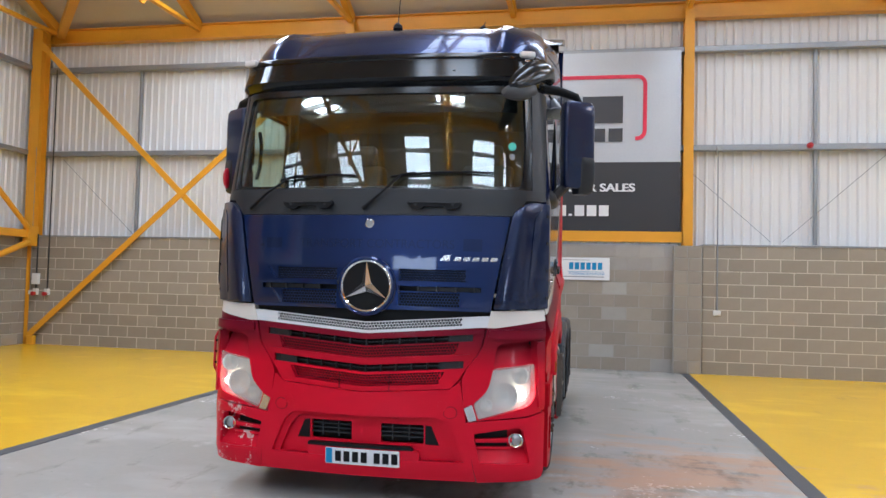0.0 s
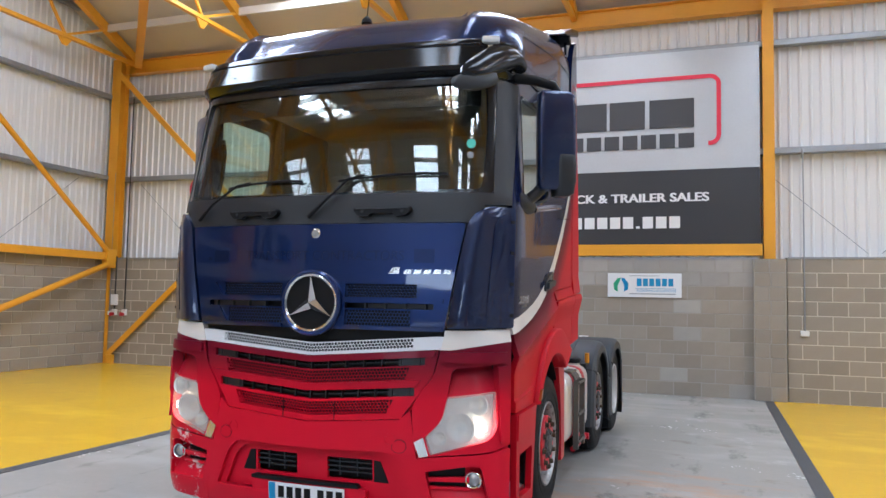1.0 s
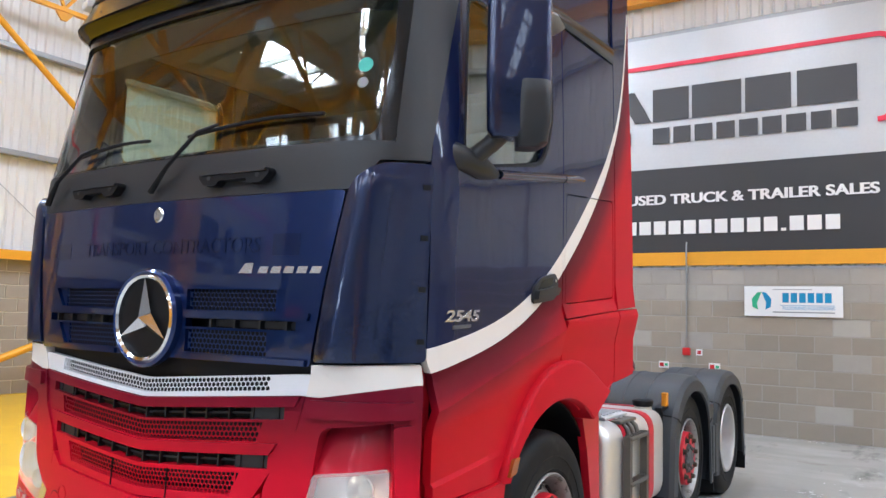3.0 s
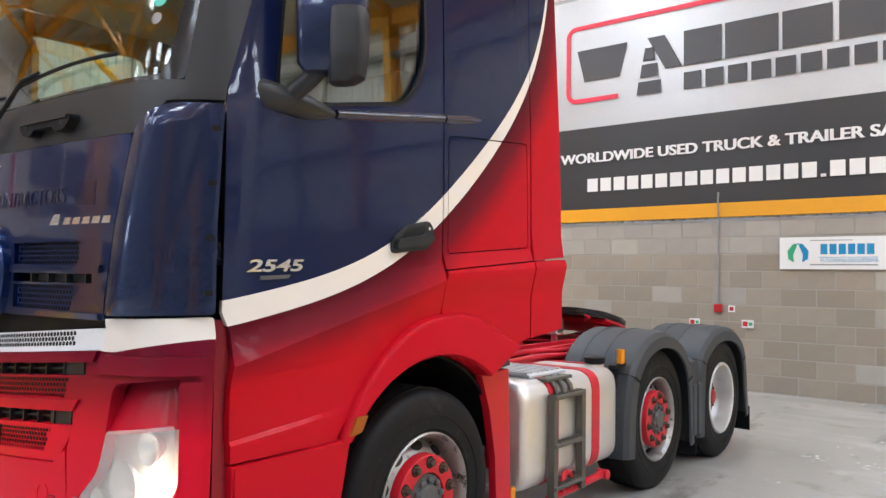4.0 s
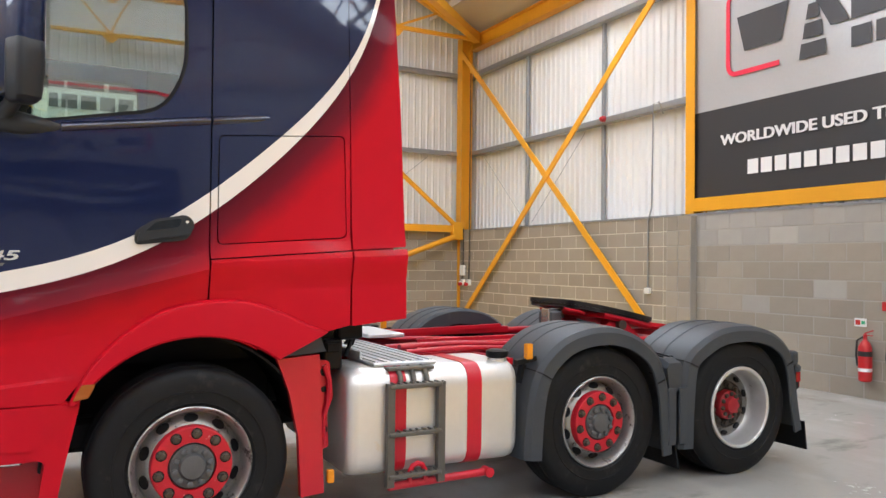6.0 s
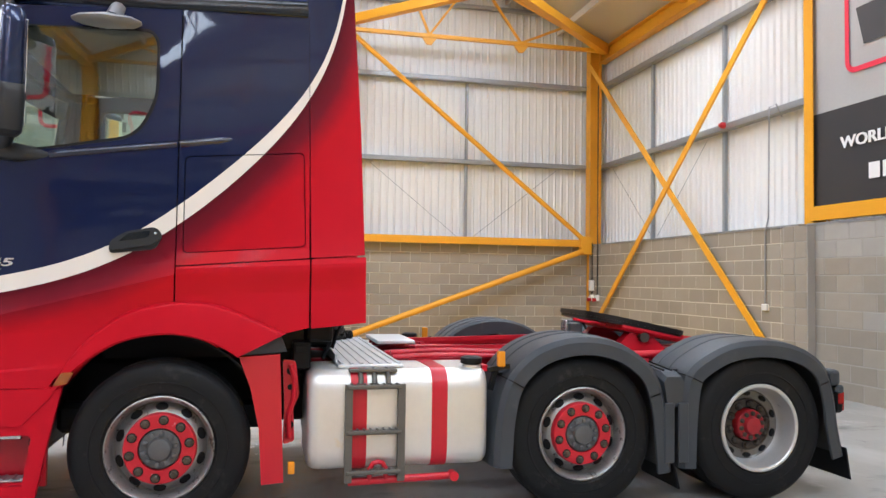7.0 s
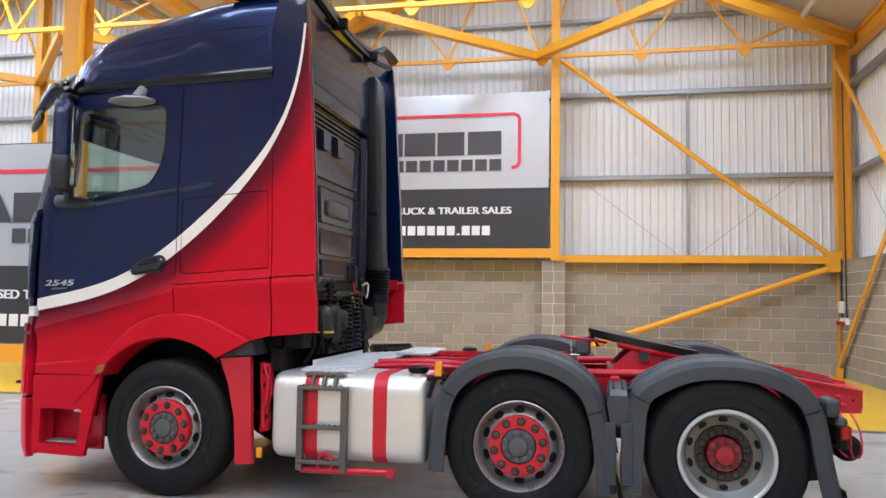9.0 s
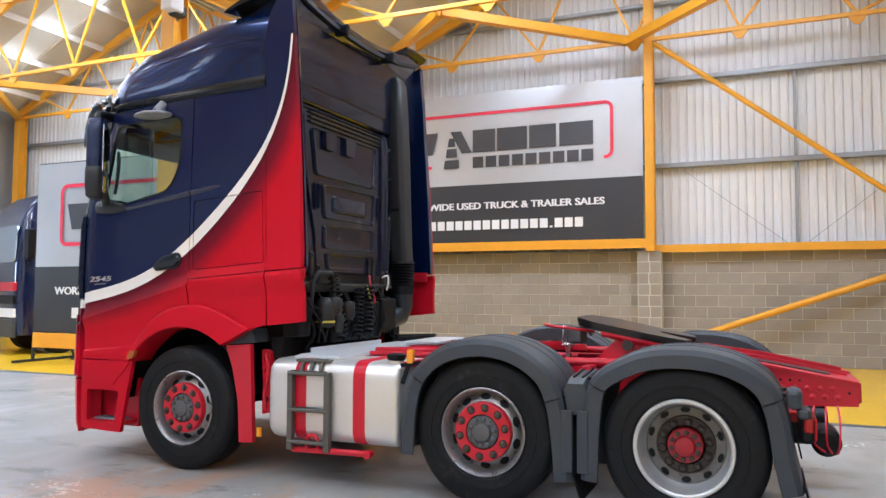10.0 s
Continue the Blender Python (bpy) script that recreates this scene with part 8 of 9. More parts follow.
box(bm, (0.14, 3.0, 1.05), (0.14, 0.08, 0.02), 0.004)
box(bm, (0.14, 3.0, 0.99), (0.05, 0.04, 0.12), 0.004)
part("coupling_block", bm, SILVER_BADGE, fifth, "small bare metal plate", 0)
bm = bmesh.new()
box(bm, (0.08, 3.06, 1.12), (0.18, 0.12, 0.12), 0.015)
tube(bm, [(0.12, 3.0, 1.185), (0.10, 3.14, 1.19), (0.10, 3.18, 1.12)], 0.012, 8)
part("coupling_block", bm, HUB_GREY, fifth, "grimy metal block", 0)
for sd in (1, -1):
    bm = bmesh.new()
    loft(bm, [[Vector((sd * x, y, z + q)) for y, z in ((3.95, 1.035), (4.45, 0.975), (4.98, 0.884), (5.03, 0.874), (5.03, 0.862), (4.98, 0.868), (4.45, 0.955), (3.95, 1.012))] for x, q in ((0.425, 0.0), (0.40, 0.006), (0.22, 0.012))])
    ramp_ob = part("tail_ramp", bm, RED, lorry, "red sloping skid rail", 0)
    bm = bmesh.new()
    loft(bm, [[Vector((sd * x, y, z)) for y, z in ((4.0, 1.07), (4.45, 1.015), (4.97, 0.918), (4.97, 0.90), (4.45, 0.97), (4.0, 1.02))] for x in (0.195, 0.222)])
    part("ramp_lip", bm, RED, ramp_ob, "", 0)
    bm = bmesh.new()
    loft(bm, [[Vector((sd * x, y, z + 0.008 + q)) for y, z in ((4.10, 1.024), (4.45, 0.982), (4.86, 0.912), (4.86, 0.906), (4.45, 0.976), (4.10, 1.018))] for x, q in ((0.37, 0.0), (0.235, 0.004))])
    part("ramp_grease", bm, GREASE, ramp_ob, "greasy black skid face", 0)
    bm = bmesh.new()
    box(bm, (sd * 1.12, 4.615, 0.84), (0.20, 0.09, 0.12), 0.03, 2)
    box(bm, (sd * 1.10, 4.665, 0.755), (0.22, 0.07, 0.06), 0.015)
    part("lamp_hood", bm, MUD_PLASTIC, lorry, "grey plastic hood over the rear lamp", 0)

# -- clutter behind the cab --
def coil(p, q, turns, r, thick, sag=0.0):
    p, q = Vector(p), Vector(q)
    d = (q - p)
    a = d.normalized().cross(Vector((1, 0.3, 0))).normalized()
    b = d.normalized().cross(a)
    pts = []
    n = turns * 10
    for i in range(n + 1):
        w = i / n
        t = 2 * math.pi * turns * w
        pts.append(p + d * w + Vector((0, 0, -sag * math.sin(math.pi * w))) + r * (math.cos(t) * a + math.sin(t) * b))
    return tube(bmesh.new(), pts, thick, 6)


for p, q, tn, m_ in (((0.55, 1.05, 1.62), (0.50, 1.12, 1.08), 13, BLACK), ((0.05, 1.02, 1.50), (0.22, 1.10, 1.06), 12, BLACK), ((-0.10, 1.04, 1.52), (0.08, 1.13, 1.06), 12, BLACK), ((-0.62, 1.06, 1.005), (-0.92, 1.36, 1.005), 17, BLACK)):
    part("air_coil", coil(p, q, tn, 0.045 if p[2] > 1.2 else 0.032, 0.009), m_, lorry, "black coiled air line", 50)
bm = bmesh.new()
tube(bm, [(0.86, 1.0, 1.10), (0.86, 1.05, 1.55), (0.80, 1.06, 1.62), (0.60, 1.06, 1.62), (0.56, 1.06, 1.55), (0.56, 1.05, 1.25)], 0.022, 10)
part("hose_stand", bm, GRIME, lorry, "grey bent tube stand", 50)
for c, s in (((0.3, 0.98, 1.50), (1.3, 0.06, 0.08)), ((0.55, 1.02, 1.30), (0.22, 0.14, 0.2)), ((0.1, 0.95, 1.2), (0.9, 0.2, 0.35)), ((-0.45, 0.98, 1.25), (0.3, 0.2, 0.3)), ((0.95, 0.95, 1.2), (0.16, 0.16, 0.2)), ((0.7, 0.7, 0.98), (0.5, 0.3, 0.2))):
    bm = bmesh.new()
    box(bm, c, s, 0.02, 2)
    part("rear_bracket", bm, BLACK if c[2] < 1.4 else GRIME, lorry, "grimy bracket behind the cab", 0)
for c, r in (((0.62, 1.10, 1.34), 0.07), ((0.35, 1.08, 1.30), 0.06), ((0.55, 1.10, 1.20), 0.05)):
    bm = lathe(bmesh.new(), [(-0.08, r * 0.7), (-0.05, r), (0.05, r), (0.08, r * 0.7)], c, "z", 18)
    part("valve", bm, GRIME, lorry, "metal valve body", 40)
random.seed(5)
for i in range(9):
    x0 = -0.4 + 0.16 * i
    bm = bmesh.new()
    tube(bm, [(x0, 0.96, 1.52), (x0 + random.uniform(-0.05, 0.1), 1.06, 1.36), (x0 + random.uniform(-0.1, 0.15), 1.10, 1.2), (x0 + random.uniform(-0.1, 0.2), 1.05, 1.04)], 0.010, 6)
    part("hose", bm, BLACK, lorry, "thin black hose", 50)
bm = bmesh.new()
tube(bm, [(-0.20, 1.03, 1.26), (-0.36, 1.05, 1.16), (-0.50, 1.05, 1.08), (-0.54, 1.05, 1.03), (-0.62, 1.06, 1.005)], 0.007, 6)
part("hose", bm, BLACK, lorry, "thin hose", 50)
YELLOW_TAPE = mat("yellow_tape", (0.55, 0.48, 0.05), 0.5, vary=0.1)
bm = lathe(bmesh.new(), [(1.16, 0.05), (1.18, 0.085), (1.34, 0.088), (1.40, 0.06), (1.42, 0.02)], (0.68, 1.05, 0), "z", 20)
can = part("air_dryer", bm, GRIME, lorry, "grey air dryer canister with a yellow band", 40)
bm = lathe(bmesh.new(), [(1.205, 0.0895), (1.205, 0.091), (1.222, 0.091), (1.222, 0.0895)], (0.68, 1.05, 0), "z", 20, 1, False)
part("band", bm, YELLOW_TAPE, can, "yellow band", 0)
for x, z0, z1 in ((0.80, 1.56, 1.80), (0.70, 1.50, 1.70), (-0.28, 1.54, 1.78), (-0.46, 1.40, 1.66)):
    bm = bmesh.new()
    box(bm, (x, 0.985, (z0 + z1) / 2), (0.045, 0.03, z1 - z0), 0.006)
    for z in (z0 + 0.03, z1 - 0.03):
        lathe(bm, [(0.0, 0.014), (0.012, 0.012)], (x, 1.0, z), "y", 8)
    part("strap_bracket", bm, GRIME, lorry, "grey bolted strap", 0)
for pts, r, m_, lab in (([(-0.16, 1.01, 1.62), (-0.15, 1.04, 1.50), (-0.20, 1.05, 1.40), (-0.12, 1.06, 1.30)], 0.009, RED, "red air line"),
                        ([(-0.12, 1.01, 1.52), (-0.10, 1.05, 1.42), (-0.14, 1.06, 1.32)], 0.008, YELLOW_TAPE, "yellow air line"),
                        ([(-0.40, 1.02, 1.60), (-0.44, 1.06, 1.62), (-0.45, 1.06, 1.54), (-0.44, 1.05, 1.48)], 0.009, PLATE_WHITE, "white hook"),
                        ([(0.85, 1.0, 1.36), (0.70, 1.07, 1.28), (0.45, 1.08, 1.10), (0.30, 1.04, 1.06)], 0.013, BLACK, "black hose"),
                        ([(0.95, 0.95, 1.44), (0.90, 1.02, 1.30), (0.82, 1.04, 1.12), (0.86, 0.98, 0.98)], 0.014, BLACK, "black hose"),
                        ([(0.30, 1.0, 1.46), (0.26, 1.06, 1.30), (0.40, 1.07, 1.16), (0.44, 1.02, 1.02)], 0.012, BLACK, "black hose")):
    part("air_line", tube(bmesh.new(), smooth_line(pts, 14), r, 7), m_, lorry, lab, 50)
part("cross_tube", tube(bmesh.new(), [(0.92, 0.985, 1.49), (-0.52, 0.985, 1.52)], 0.024, 12), GRIME, lorry, "grimy cross tube behind the cab", 50)
for x in (0.88, -0.5):
    bm = bmesh.new()
    lathe(bm, [(-0.10, 0.05), (-0.09, 0.075), (0.09, 0.075), (0.10, 0.05)], (x, 0.97, 1.32), "z", 16)
    part("cab_damper", bm, BLACK, lorry, "black cab suspension bellows", 40)


# ---- things in the hall ----
def fire_extinguisher(x, y, z):
    root = thing("fire_extinguisher", (x, y, z), "red fire extinguisher hung on the block wall", "fire extinguisher", "fire extinguishers")
    bm = lathe(bmesh.new(), [(0.0, 0.06), (0.015, 0.075), (0.40, 0.075), (0.46, 0.05), (0.49, 0.022), (0.52, 0.02)], (x, y, z), "z", 24)
    part("cylinder", bm, RED_PLASTIC, root, "", 40)
    bm = bmesh.new()
    box(bm, (x, y - 0.0, z + 0.54), (0.03, 0.05, 0.05), 0.008)
    bar(bm, (x, y, z + 0.57), (x + 0.11, y - 0.02, z + 0.61), 0.02, 0.012)
    bar(bm, (x, y, z + 0.55), (x + 0.10, y - 0.02, z + 0.55), 0.02, 0.012)
    part("handle", bm, RED_PLASTIC, root, "red squeeze handle", 0)
    bm = tube(bmesh.new(), [(x - 0.02, y, z + 0.53), (x - 0.09, y - 0.02, z + 0.48), (x - 0.10, y - 0.02, z + 0.3), (x - 0.09, y - 0.01, z + 0.18)], 0.012, 8)
    part("hose", bm, BLACK_RUBBER, root, "black hose", 40)
    for a, b, m_ in ((0.30, 0.36, BLACK_RUBBER), (0.12, 0.16, PRINT_WHITE)):
        bm = lathe(bmesh.new(), [(a, 0.0755), (a, 0.0765), (b, 0.0765), (b, 0.0755)], (x, y, z), "z", 24, 1, False)
        part("band", bm, m_, root, "printed band", 0)


fire_extinguisher(-0.05, 7.965, 0.22)
fire_extinguisher(-0.42, 7.965, 0.22)


def wall_sign(name, x0, z0, x1, z1, y, label, marks):
    root = thing(name, ((x0 + x1) / 2, y, z0), label, "sign")
    bm = bmesh.new()
    box(bm, ((x0 + x1) / 2, y, (z0 + z1) / 2), (x1 - x0, 0.008, z1 - z0))
    part("board", bm, PRINT_WHITE, root, "white board", 0)
    for a, b, c, d, m_ in marks:
        bm = bmesh.new()
        w, h = x1 - x0, z1 - z0
        box(bm, (x0 + w * (a + c) / 2, y - 0.0055, z0 + h * (b + d) / 2), (w * (c - a), 0.003, h * (d - b)))
        part("mark", bm, m_, root, "", 0)
    return root


wall_sign("fire_sign", 0.13, 0.86, 0.29, 0.97, 8.036, "small white fire sign with a red square", [(0.1, 0.2, 0.5, 0.8, RED_PLASTIC), (0.6, 0.3, 0.9, 0.7, PRINT_GREEN)])
wall_sign("fire_sign", -0.60, 0.86, -0.45, 0.96, 8.036, "small white fire sign with a red square", [(0.1, 0.2, 0.5, 0.8, RED_PLASTIC), (0.6, 0.3, 0.9, 0.7, PRINT_GREEN)])
wall_sign("fire_sign", -0.05, 1.07, 0.04, 1.16, 8.036, "small white and red call point sign", [(0.2, 0.2, 0.8, 0.8, RED_PLASTIC)])
marks = [(0.40 + 0.085 * i, 0.46, 0.465 + 0.085 * i, 0.78, PRINT_BLUE) for i in range(6)]
marks += [(0.38, 0.36, 0.92, 0.375, PRINT_BLUE), (0.3, 0.12, 0.92, 0.16, GREY_STEEL), (0.3, 0.88, 0.7, 0.905, GREY_STEEL)]
sponsor = wall_sign("sign_board", 0.63, 1.67, 1.885, 2.09, 8.030, "white company sign board with blue marks on the block wall", marks)
for sgn, m_ in ((-1, PRINT_GREEN), (1, PRINT_BLUE)):
    bm = bmesh.new()
    cx, cz = 0.86, 1.88
    loft(bm, [[Vector((cx + sgn * a, 8.0225 - e, cz + b)) for a, b in ((0.0, 0.13), (0.06, 0.12), (0.13, 0.03), (0.12, -0.08), (0.05, -0.12), (0.06, -0.02))] for e in (0, 0.003)])
    part("mark", bm, m_, sponsor, "", 0)
for word, at in (("FLOORING", 1.13), ("SOLUTIONS", 1.455)):
    bm = words(word, 0.062, pose(at, 8.0235, 1.765, 90), 0.001)
    part("lettering", bm, PRINT_BLUE, sponsor, "small blue lettering: " + word.lower(), 0)


def conduit(path, label, box_size=None, box_mat=None, r=0.012, material=None):
    x, y, z = path[-1]
    root = thing("cable_run", (x, y, z), label, "cable")
    part("pipe", tube(bmesh.new(), path, r, 8), material or GREY_STEEL, root, "", 40)
    if box_size:
        bm = bmesh.new()
        box(bm, (x, y, z), box_size, 0.008)
        part("outlet_box", bm, box_mat, root, "wall outlet box", 0)
    return root


conduit([(3.80, 8.2, 4.05), (3.80, 8.10, 4.20), (3.80, 7.98, 4.15), (3.80, 7.975, 1.12)], "grey steel conduit down to a white socket", (0.13, 0.05, 0.09), WHITE_PLASTIC)
conduit([(-4.02, 8.2, 4.05), (-4.02, 8.10, 4.24), (-4.02, 7.98, 4.18), (-4.02, 7.96, 2.5), (-4.12, 7.975, 2.3), (-4.12, 7.975, 1.16)], "grey steel conduit down to a white socket", (0.13, 0.05, 0.10), WHITE_PLASTIC)
conduit([(-0.19, 8.04, 2.75), (-0.19, 8.02, 2.62), (-0.19, 8.035, 2.3), (-0.19, 8.035, 1.12)], "grey conduit down to a red fire call point", (0.11, 0.06, 0.11), RED_PLASTIC)
conduit([(-10.02, 7.97, 6.0), (-10.02, 7.97, 1.14)], "black cable down to a red and white outlet", (0.10, 0.08, 0.14), WHITE_PLASTIC, 0.014, BLACK_RUBBER)
conduit([(-10.3, 7.97, 2.4), (-10.3, 7.97, 1.14)], "black cable down to a red and white outlet", (0.10, 0.08, 0.14), WHITE_PLASTIC, 0.014, BLACK_RUBBER)
conduit([(-10.44, 7.97, 4.3), (-10.44, 7.97, 1.12)], "grey conduit down to a white socket", (0.13, 0.05, 0.08), WHITE_PLASTIC)
bm = bmesh.new()
box(bm, (-10.3, 7.955, 1.42), (0.16, 0.08, 0.24), 0.01)
solid("switch_box", bm, WHITE_PLASTIC, "white plastic switch box on the block wall", "switch box", smooth=0)
for x in (-10.02, -10.3):
    bm = lathe(bmesh.new(), [(0, 0.04), (0.07, 0.045), (0.075, 0.03)], (x, 7.93, 1.10), "y", 16, -1)
    solid("power_outlet", bm, RED_PLASTIC, "round red industrial power outlet", "outlet", group="power outlets")
for x in (5.43, -5.55):
    root = thing("alarm_sounder", (x, 8.22, 4.2), "red fire alarm sounder on a sheeting rail", "alarm", "alarm sounders")
    part("base", lathe(bmesh.new(), [(0, 0.055), (0.05, 0.055), (0.06, 0.04)], (x, 8.235, 4.22), "y", 20, -1), RED_PLASTIC, root)
    part("dome", lathe(bmesh.new(), [(0.058, 0.042), (0.09, 0.036), (0.11, 0.01)], (x, 8.235, 4.22), "y", 20, -1), RED_PLASTIC, root, "red dome")
root = thing("floodlight", (-3.2, -4.30, 5.9), "grey floodlight and loudspeaker on the yellow column", "floodlight")
for c, s, m_ in (((-3.1, -4.15, 5.95), (0.24, 0.18, 0.2), BLACK_RUBBER), ((-2.95, -4.12, 6.02), (0.3, 0.22, 0.26), WHITE_PLASTIC)):
    bm = bmesh.new()
    box(bm, c, s, 0.03, 2)
    part("housing", bm, m_, root, "", 0)
bm = bmesh.new()
bar(bm, (-3.3, -4.32, 5.9), (-3.0, -4.14, 5.92), 0.04, 0.05)
part("bracket", bm, GREY_STEEL, root, "", 0)

# a second lorry parked behind the standing banner
other = thing("parked_lorry", (-7.0, -11.75, 0), "dark blue lorry cab parked behind the banner", "lorry")
sec = rounded([(-1.2, -1.0), (1.2, -1.0), (1.2, 1.15), (-1.2, 1.15)], 0.25, 5)


def other_at(lat, dep, z):
    return Vector((-7.0 - dep * 0.94 + lat * 0.34, -11.75 + lat * 0.94 + dep * 0.34, z))


bm = loft(bmesh.new(), [[other_at(a * k, b * k - sh, z) for a, b in sec] for z, k, sh in ((0.45, 0.98, 0), (1.0, 1.0, 0.02), (2.2, 1.0, 0.0), (3.0, 0.98, -0.08), (3.4, 0.94, -0.2), (3.7, 0.8, -0.35))])
part("cab_shell", bm, DARK_BLUE, other, "dark blue cab", 40)
bm = bmesh.new()
loft(bm, [[other_at(a, -1.035 + e + (0.06 if z > 2.5 else 0), z) for a, z in rounded([(-1.05, 2.1), (1.05, 2.1), (1.0, 2.95), (-1.0, 2.95)], 0.08)] for e in (0, 0.03)])
# pale blue base colour paints a bright reflection onto the pane
part("windscreen", bm, mat("painted_reflection_glass", (0.50, 0.58, 0.66), 0.08, 0.8, vary=0.2, scale=1.5), other, "windscreen with a pale blue reflection put into its colour", 0)
for z0, z1, m_ in ((1.45, 1.65, RED_GLOSS), (1.15, 1.35, BLACK), (0.85, 1.05, PLATE_WHITE), (0.4, 0.8, MUD_PLASTIC)):
    bm = bmesh.new()
    loft(bm, [[other_at(a, -1.05 + e, z) for a, z in rect(-1.1, z0, 1.1, z1, 0.03)] for e in (0, 0.08)])
    part("grille_bar", bm, m_, other, "", 0)
for a in (-1.0, 1.0):
    c = other_at(a, 0.0, 0.5)
    bm = lathe(bmesh.new(), [(-0.14, 0.3), (-0.15, 0.45), (-0.1, 0.5), (0.1, 0.5), (0.15, 0.45), (0.14, 0.3)], c, "y", 32)
    part("wheel", bm, RUBBER, other, "black tyre", 40)
    p = other_at(a * 1.28, -0.8, 2.5)
    bm = bmesh.new()
    box(bm, p, (0.18, 0.2, 0.7), 0.04, 2)
    part("mirror", bm, BLACK, other, "black door mirror", 0)
root = thing("traffic_cone", (-5.7, -9.0, 0.0), "small red traffic cone beside the standing banner", "traffic cone")
bm = lathe(bmesh.new(), [(0.03, 0.12), (0.1, 0.1), (0.45, 0.03), (0.46, 0.01)], (-5.7, -9.0, 0), "z", 20)
part("cone", bm, RED_PLASTIC, root, "", 40)
bm = bmesh.new()
box(bm, (-5.7, -9.0, 0.017), (0.3, 0.3, 0.034), 0.008)
part("base", bm, BLACK_RUBBER, root, "", 0)

# ---- block walls: every block of the nearer bays is a piece of its own ----
COURSE, LONG = 0.2345, 0.45


def block_mesh(width, material):
    """One block in the xz plane, face towards -y, with chamfered edges."""
    w, h, j, c = width - 0.015, COURSE - 0.015, 0.0075, 0.003
    bm = bmesh.new()
    ring0 = [(j, 0.03, j), (j + w, 0.03, j), (j + w, 0.03, j + h), (j, 0.03, j + h)]
    ring1 = [(x, -0.002, z) for x, y, z in ring0]
    ring2 = [(j + c, -0.005, j + c), (j + w - c, -0.005, j + c), (j + w - c, -0.005, j + h - c), (j + c, -0.005, j + h - c)]
    loft(bm, [ring0, ring1, ring2])
    return mesh_of(bm, material, 0)


MESHES = {(w, m_): block_mesh(LONG * w, m_) for w in (1.0, 0.5, 0.55, 1.1) for m_ in (BLOCK, BLOCK_PALE)}
ISLAND = mat("distant_concrete_block", (0.300, 0.263, 0.213), 0.9, vary=0.22, scale=3, fine=160, bump=0.5)
nodes, join = ISLAND.node_tree.nodes, ISLAND.node_tree.links.new
geo, tone, span = nodes.new("ShaderNodeNewGeometry"), nodes.new("ShaderNodeHueSaturation"), nodes.new("ShaderNodeMapRange")
span.inputs["To Min"].default_value, span.inputs["To Max"].default_value = 0.88, 1.12
join(geo.outputs["Random Per Island"], span.inputs["Value"])
join(span.outputs[0], tone.inputs["Value"])
base_in = nodes["Principled BSDF"].inputs["Base Color"]
join(base_in.links[0].from_socket, tone.inputs["Color"])
join(tone.outputs[0], base_in)
random.seed(11)


def course_run(parent, origin, turn, length, rows, pale_from=99, joined=None):
    """Stretcher bond over a length; joined: a bmesh that takes the blocks instead of single pieces."""
    base = pose(*origin, 0, 0, turn)
    for r in range(rows):
        x, first = 0.0, True
        while x < length - 0.1:
            w = 0.5 if first and r % 2 else 1.0
            if x + w * LONG > length + 0.05:
                w = 0.5
            first = False
            m_ = BLOCK_PALE if (r >= pale_from or (pale_from < 90 and random.random() < 0.06)) else BLOCK
            place = base @ pose(x, random.uniform(-0.0012, 0.0012), r * COURSE)
            if joined is None:
                lay(parent, MESHES[(w, m_)], place, "block")
            else:
                tmp = MESHES[(w, BLOCK)].copy()
                tmp.transform(place)
                joined.from_mesh(tmp)
                bpy.data.meshes.remove(tmp)
            x += w * LONG


def core(parent, c, s, name="mortar_bed", material=MORTAR):
    bm = bmesh.new()
    box(bm, c, s)
    part(name, bm, material, parent, "mortar joints", 0)


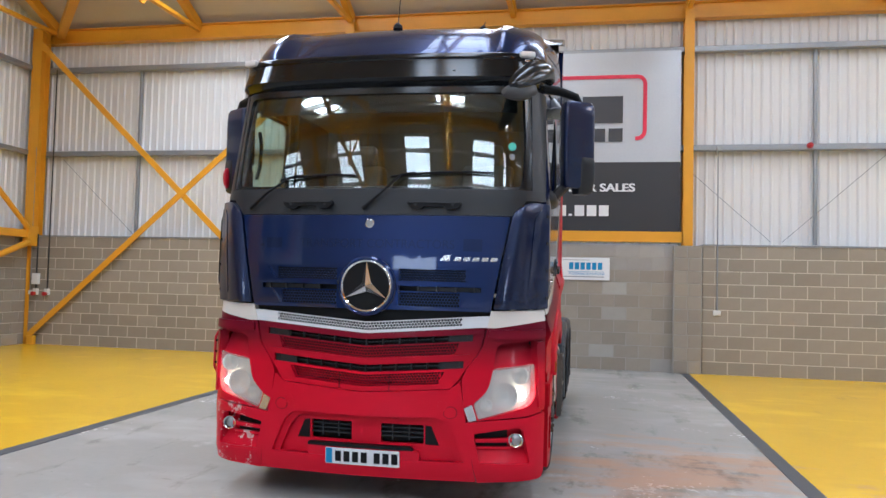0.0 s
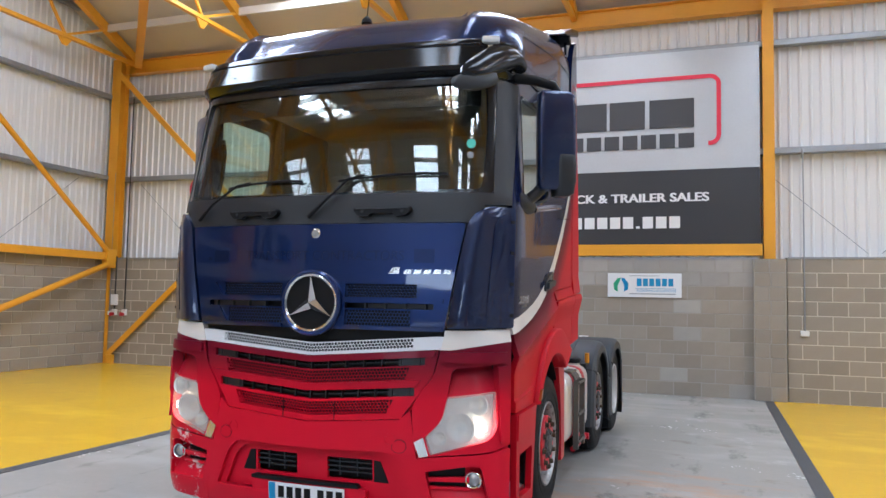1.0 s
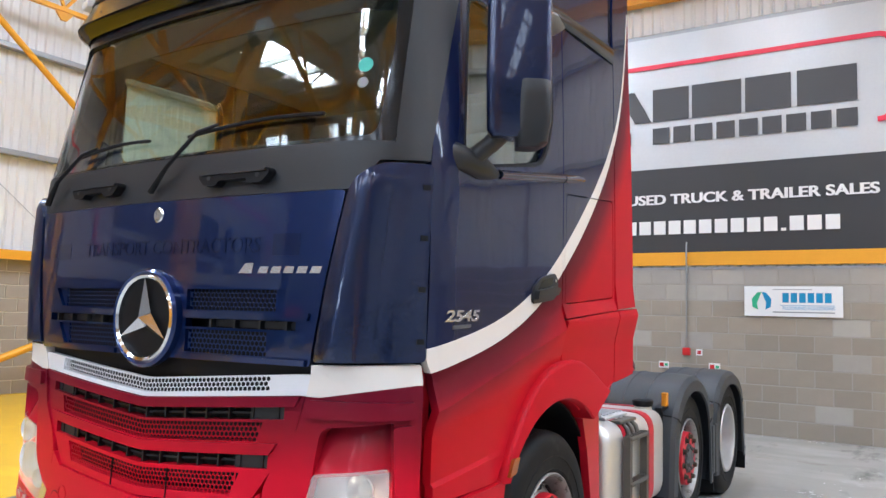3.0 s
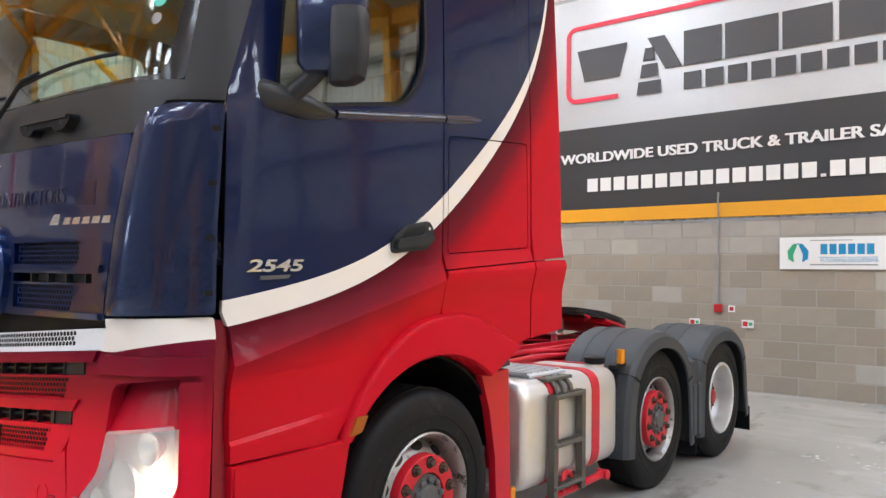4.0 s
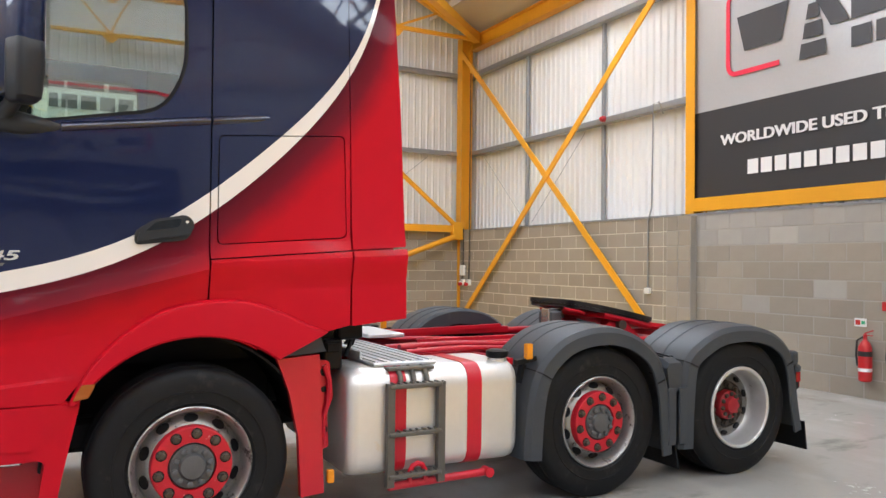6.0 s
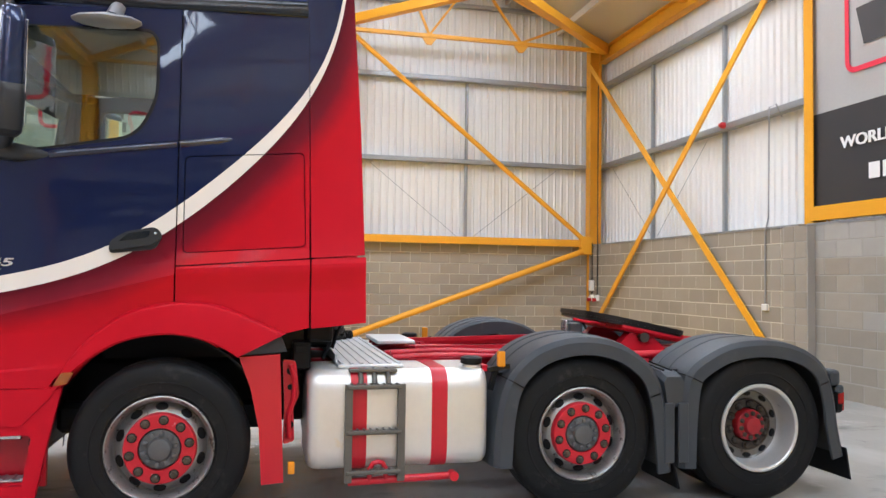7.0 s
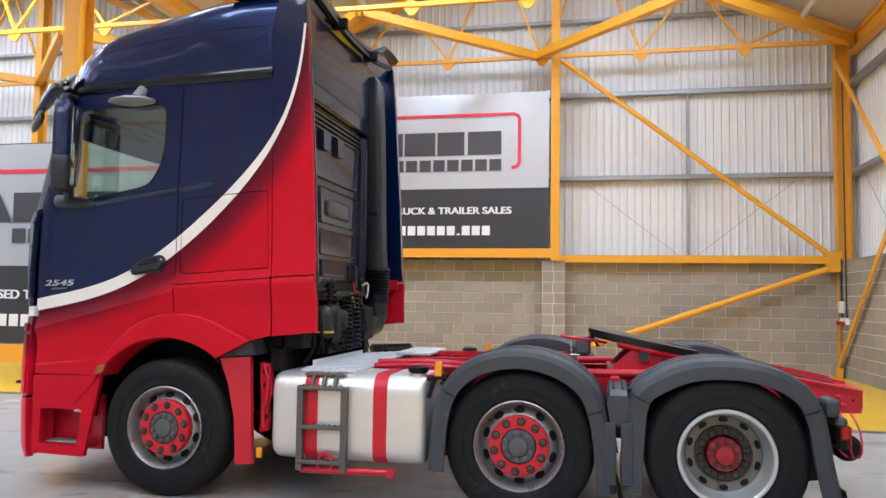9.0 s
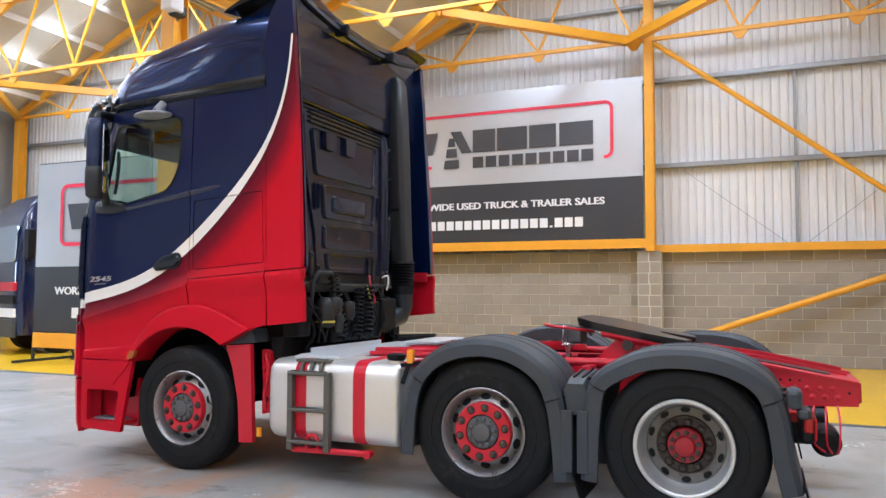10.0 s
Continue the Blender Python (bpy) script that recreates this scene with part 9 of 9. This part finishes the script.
core(wall_back, (-0.1, 8.25, 1.17), (6.8, 0.37, 2.34), material=MORTAR_GREY)
core(wall_back, (-7.2, 8.22, 1.17), (7.4, 0.43, 2.34))
core(wall_back, (10.2, 8.22, 1.17), (13.3, 0.43, 2.34))
course_run(wall_back, (-3.2, 8.066, 0), 0, 6.28, 10, 8)
course_run(wall_back, (3.54, 8.006, 0), 0, 3.2, 10)
far_blocks = bmesh.new()
course_run(wall_back, (-10.55, 8.006, 0), 0, 6.9, 10, joined=far_blocks)
course_run(wall_back, (6.74, 8.006, 0), 0, 9.8, 10, joined=far_blocks)
bm = far_blocks
ob = part("far_blocks", bm, ISLAND, wall_back, "grey concrete blocks", 0)
ob["kind"] = "stuff"
for x in (-3.41, 3.28):
    bm = bmesh.new()
    box(bm, (x, 8.14, 1.17), (0.5, 0.4, 2.335))
    part("pier_core", bm, MORTAR_GREY, wall_back, "", 0)
    for r in range(10):
        cut = (0.5, 0.55) if r % 2 else (0.55, 0.5)
        xx = x - 0.25
        for w in cut:
            me = MESHES[(w, BLOCK)]
            lay(wall_back, me, pose(xx + 0.012, 7.938, r * COURSE), "block")
            xx += w * LONG + 0.005
core(wall_gable, (-10.74, -4.4, 1.17), (0.36, 25.4, 2.34))
course_run(wall_gable, (-10.556, -3.9, 0), 90, 11.9, 10)
far_blocks = bmesh.new()
course_run(wall_gable, (-10.556, -17.2, 0), 90, 13.2, 10, joined=far_blocks)
ob = part("far_blocks", far_blocks, ISLAND, wall_gable, "grey concrete blocks", 0)
ob["kind"] = "stuff"
bm = bmesh.new()
box(bm, (-10.39, 2.18, 1.17), (0.36, 0.48, 2.335))
part("pier_core", bm, MORTAR, wall_gable, "", 0)
for r in range(10):
    yy = 2.18 - 0.24
    for w in ((0.5, 0.55) if r % 2 else (0.55, 0.5)):
        lay(wall_gable, MESHES[(w, BLOCK)], pose(-10.212, yy + 0.004, r * COURSE, 0, 0, 90), "block")
        yy += w * LONG + 0.005
for c, s in (((-7.0, 8.22, 2.355), (7.2, 0.46, 0.03)), ((10.2, 8.22, 2.355), (13.3, 0.46, 0.03)), ((-0.1, 8.27, 2.355), (6.4, 0.44, 0.03))):
    bm = bmesh.new()
    box(bm, c, s)
    part("flashing", bm, GREY_STEEL, wall_back, "grey flashing along the wall head", 0)
bm = bmesh.new()
box(bm, (-10.6, -4.4, 2.355), (0.14, 25.4, 0.03))
part("flashing", bm, GREY_STEEL, wall_gable, "grey flashing along the wall head", 0)
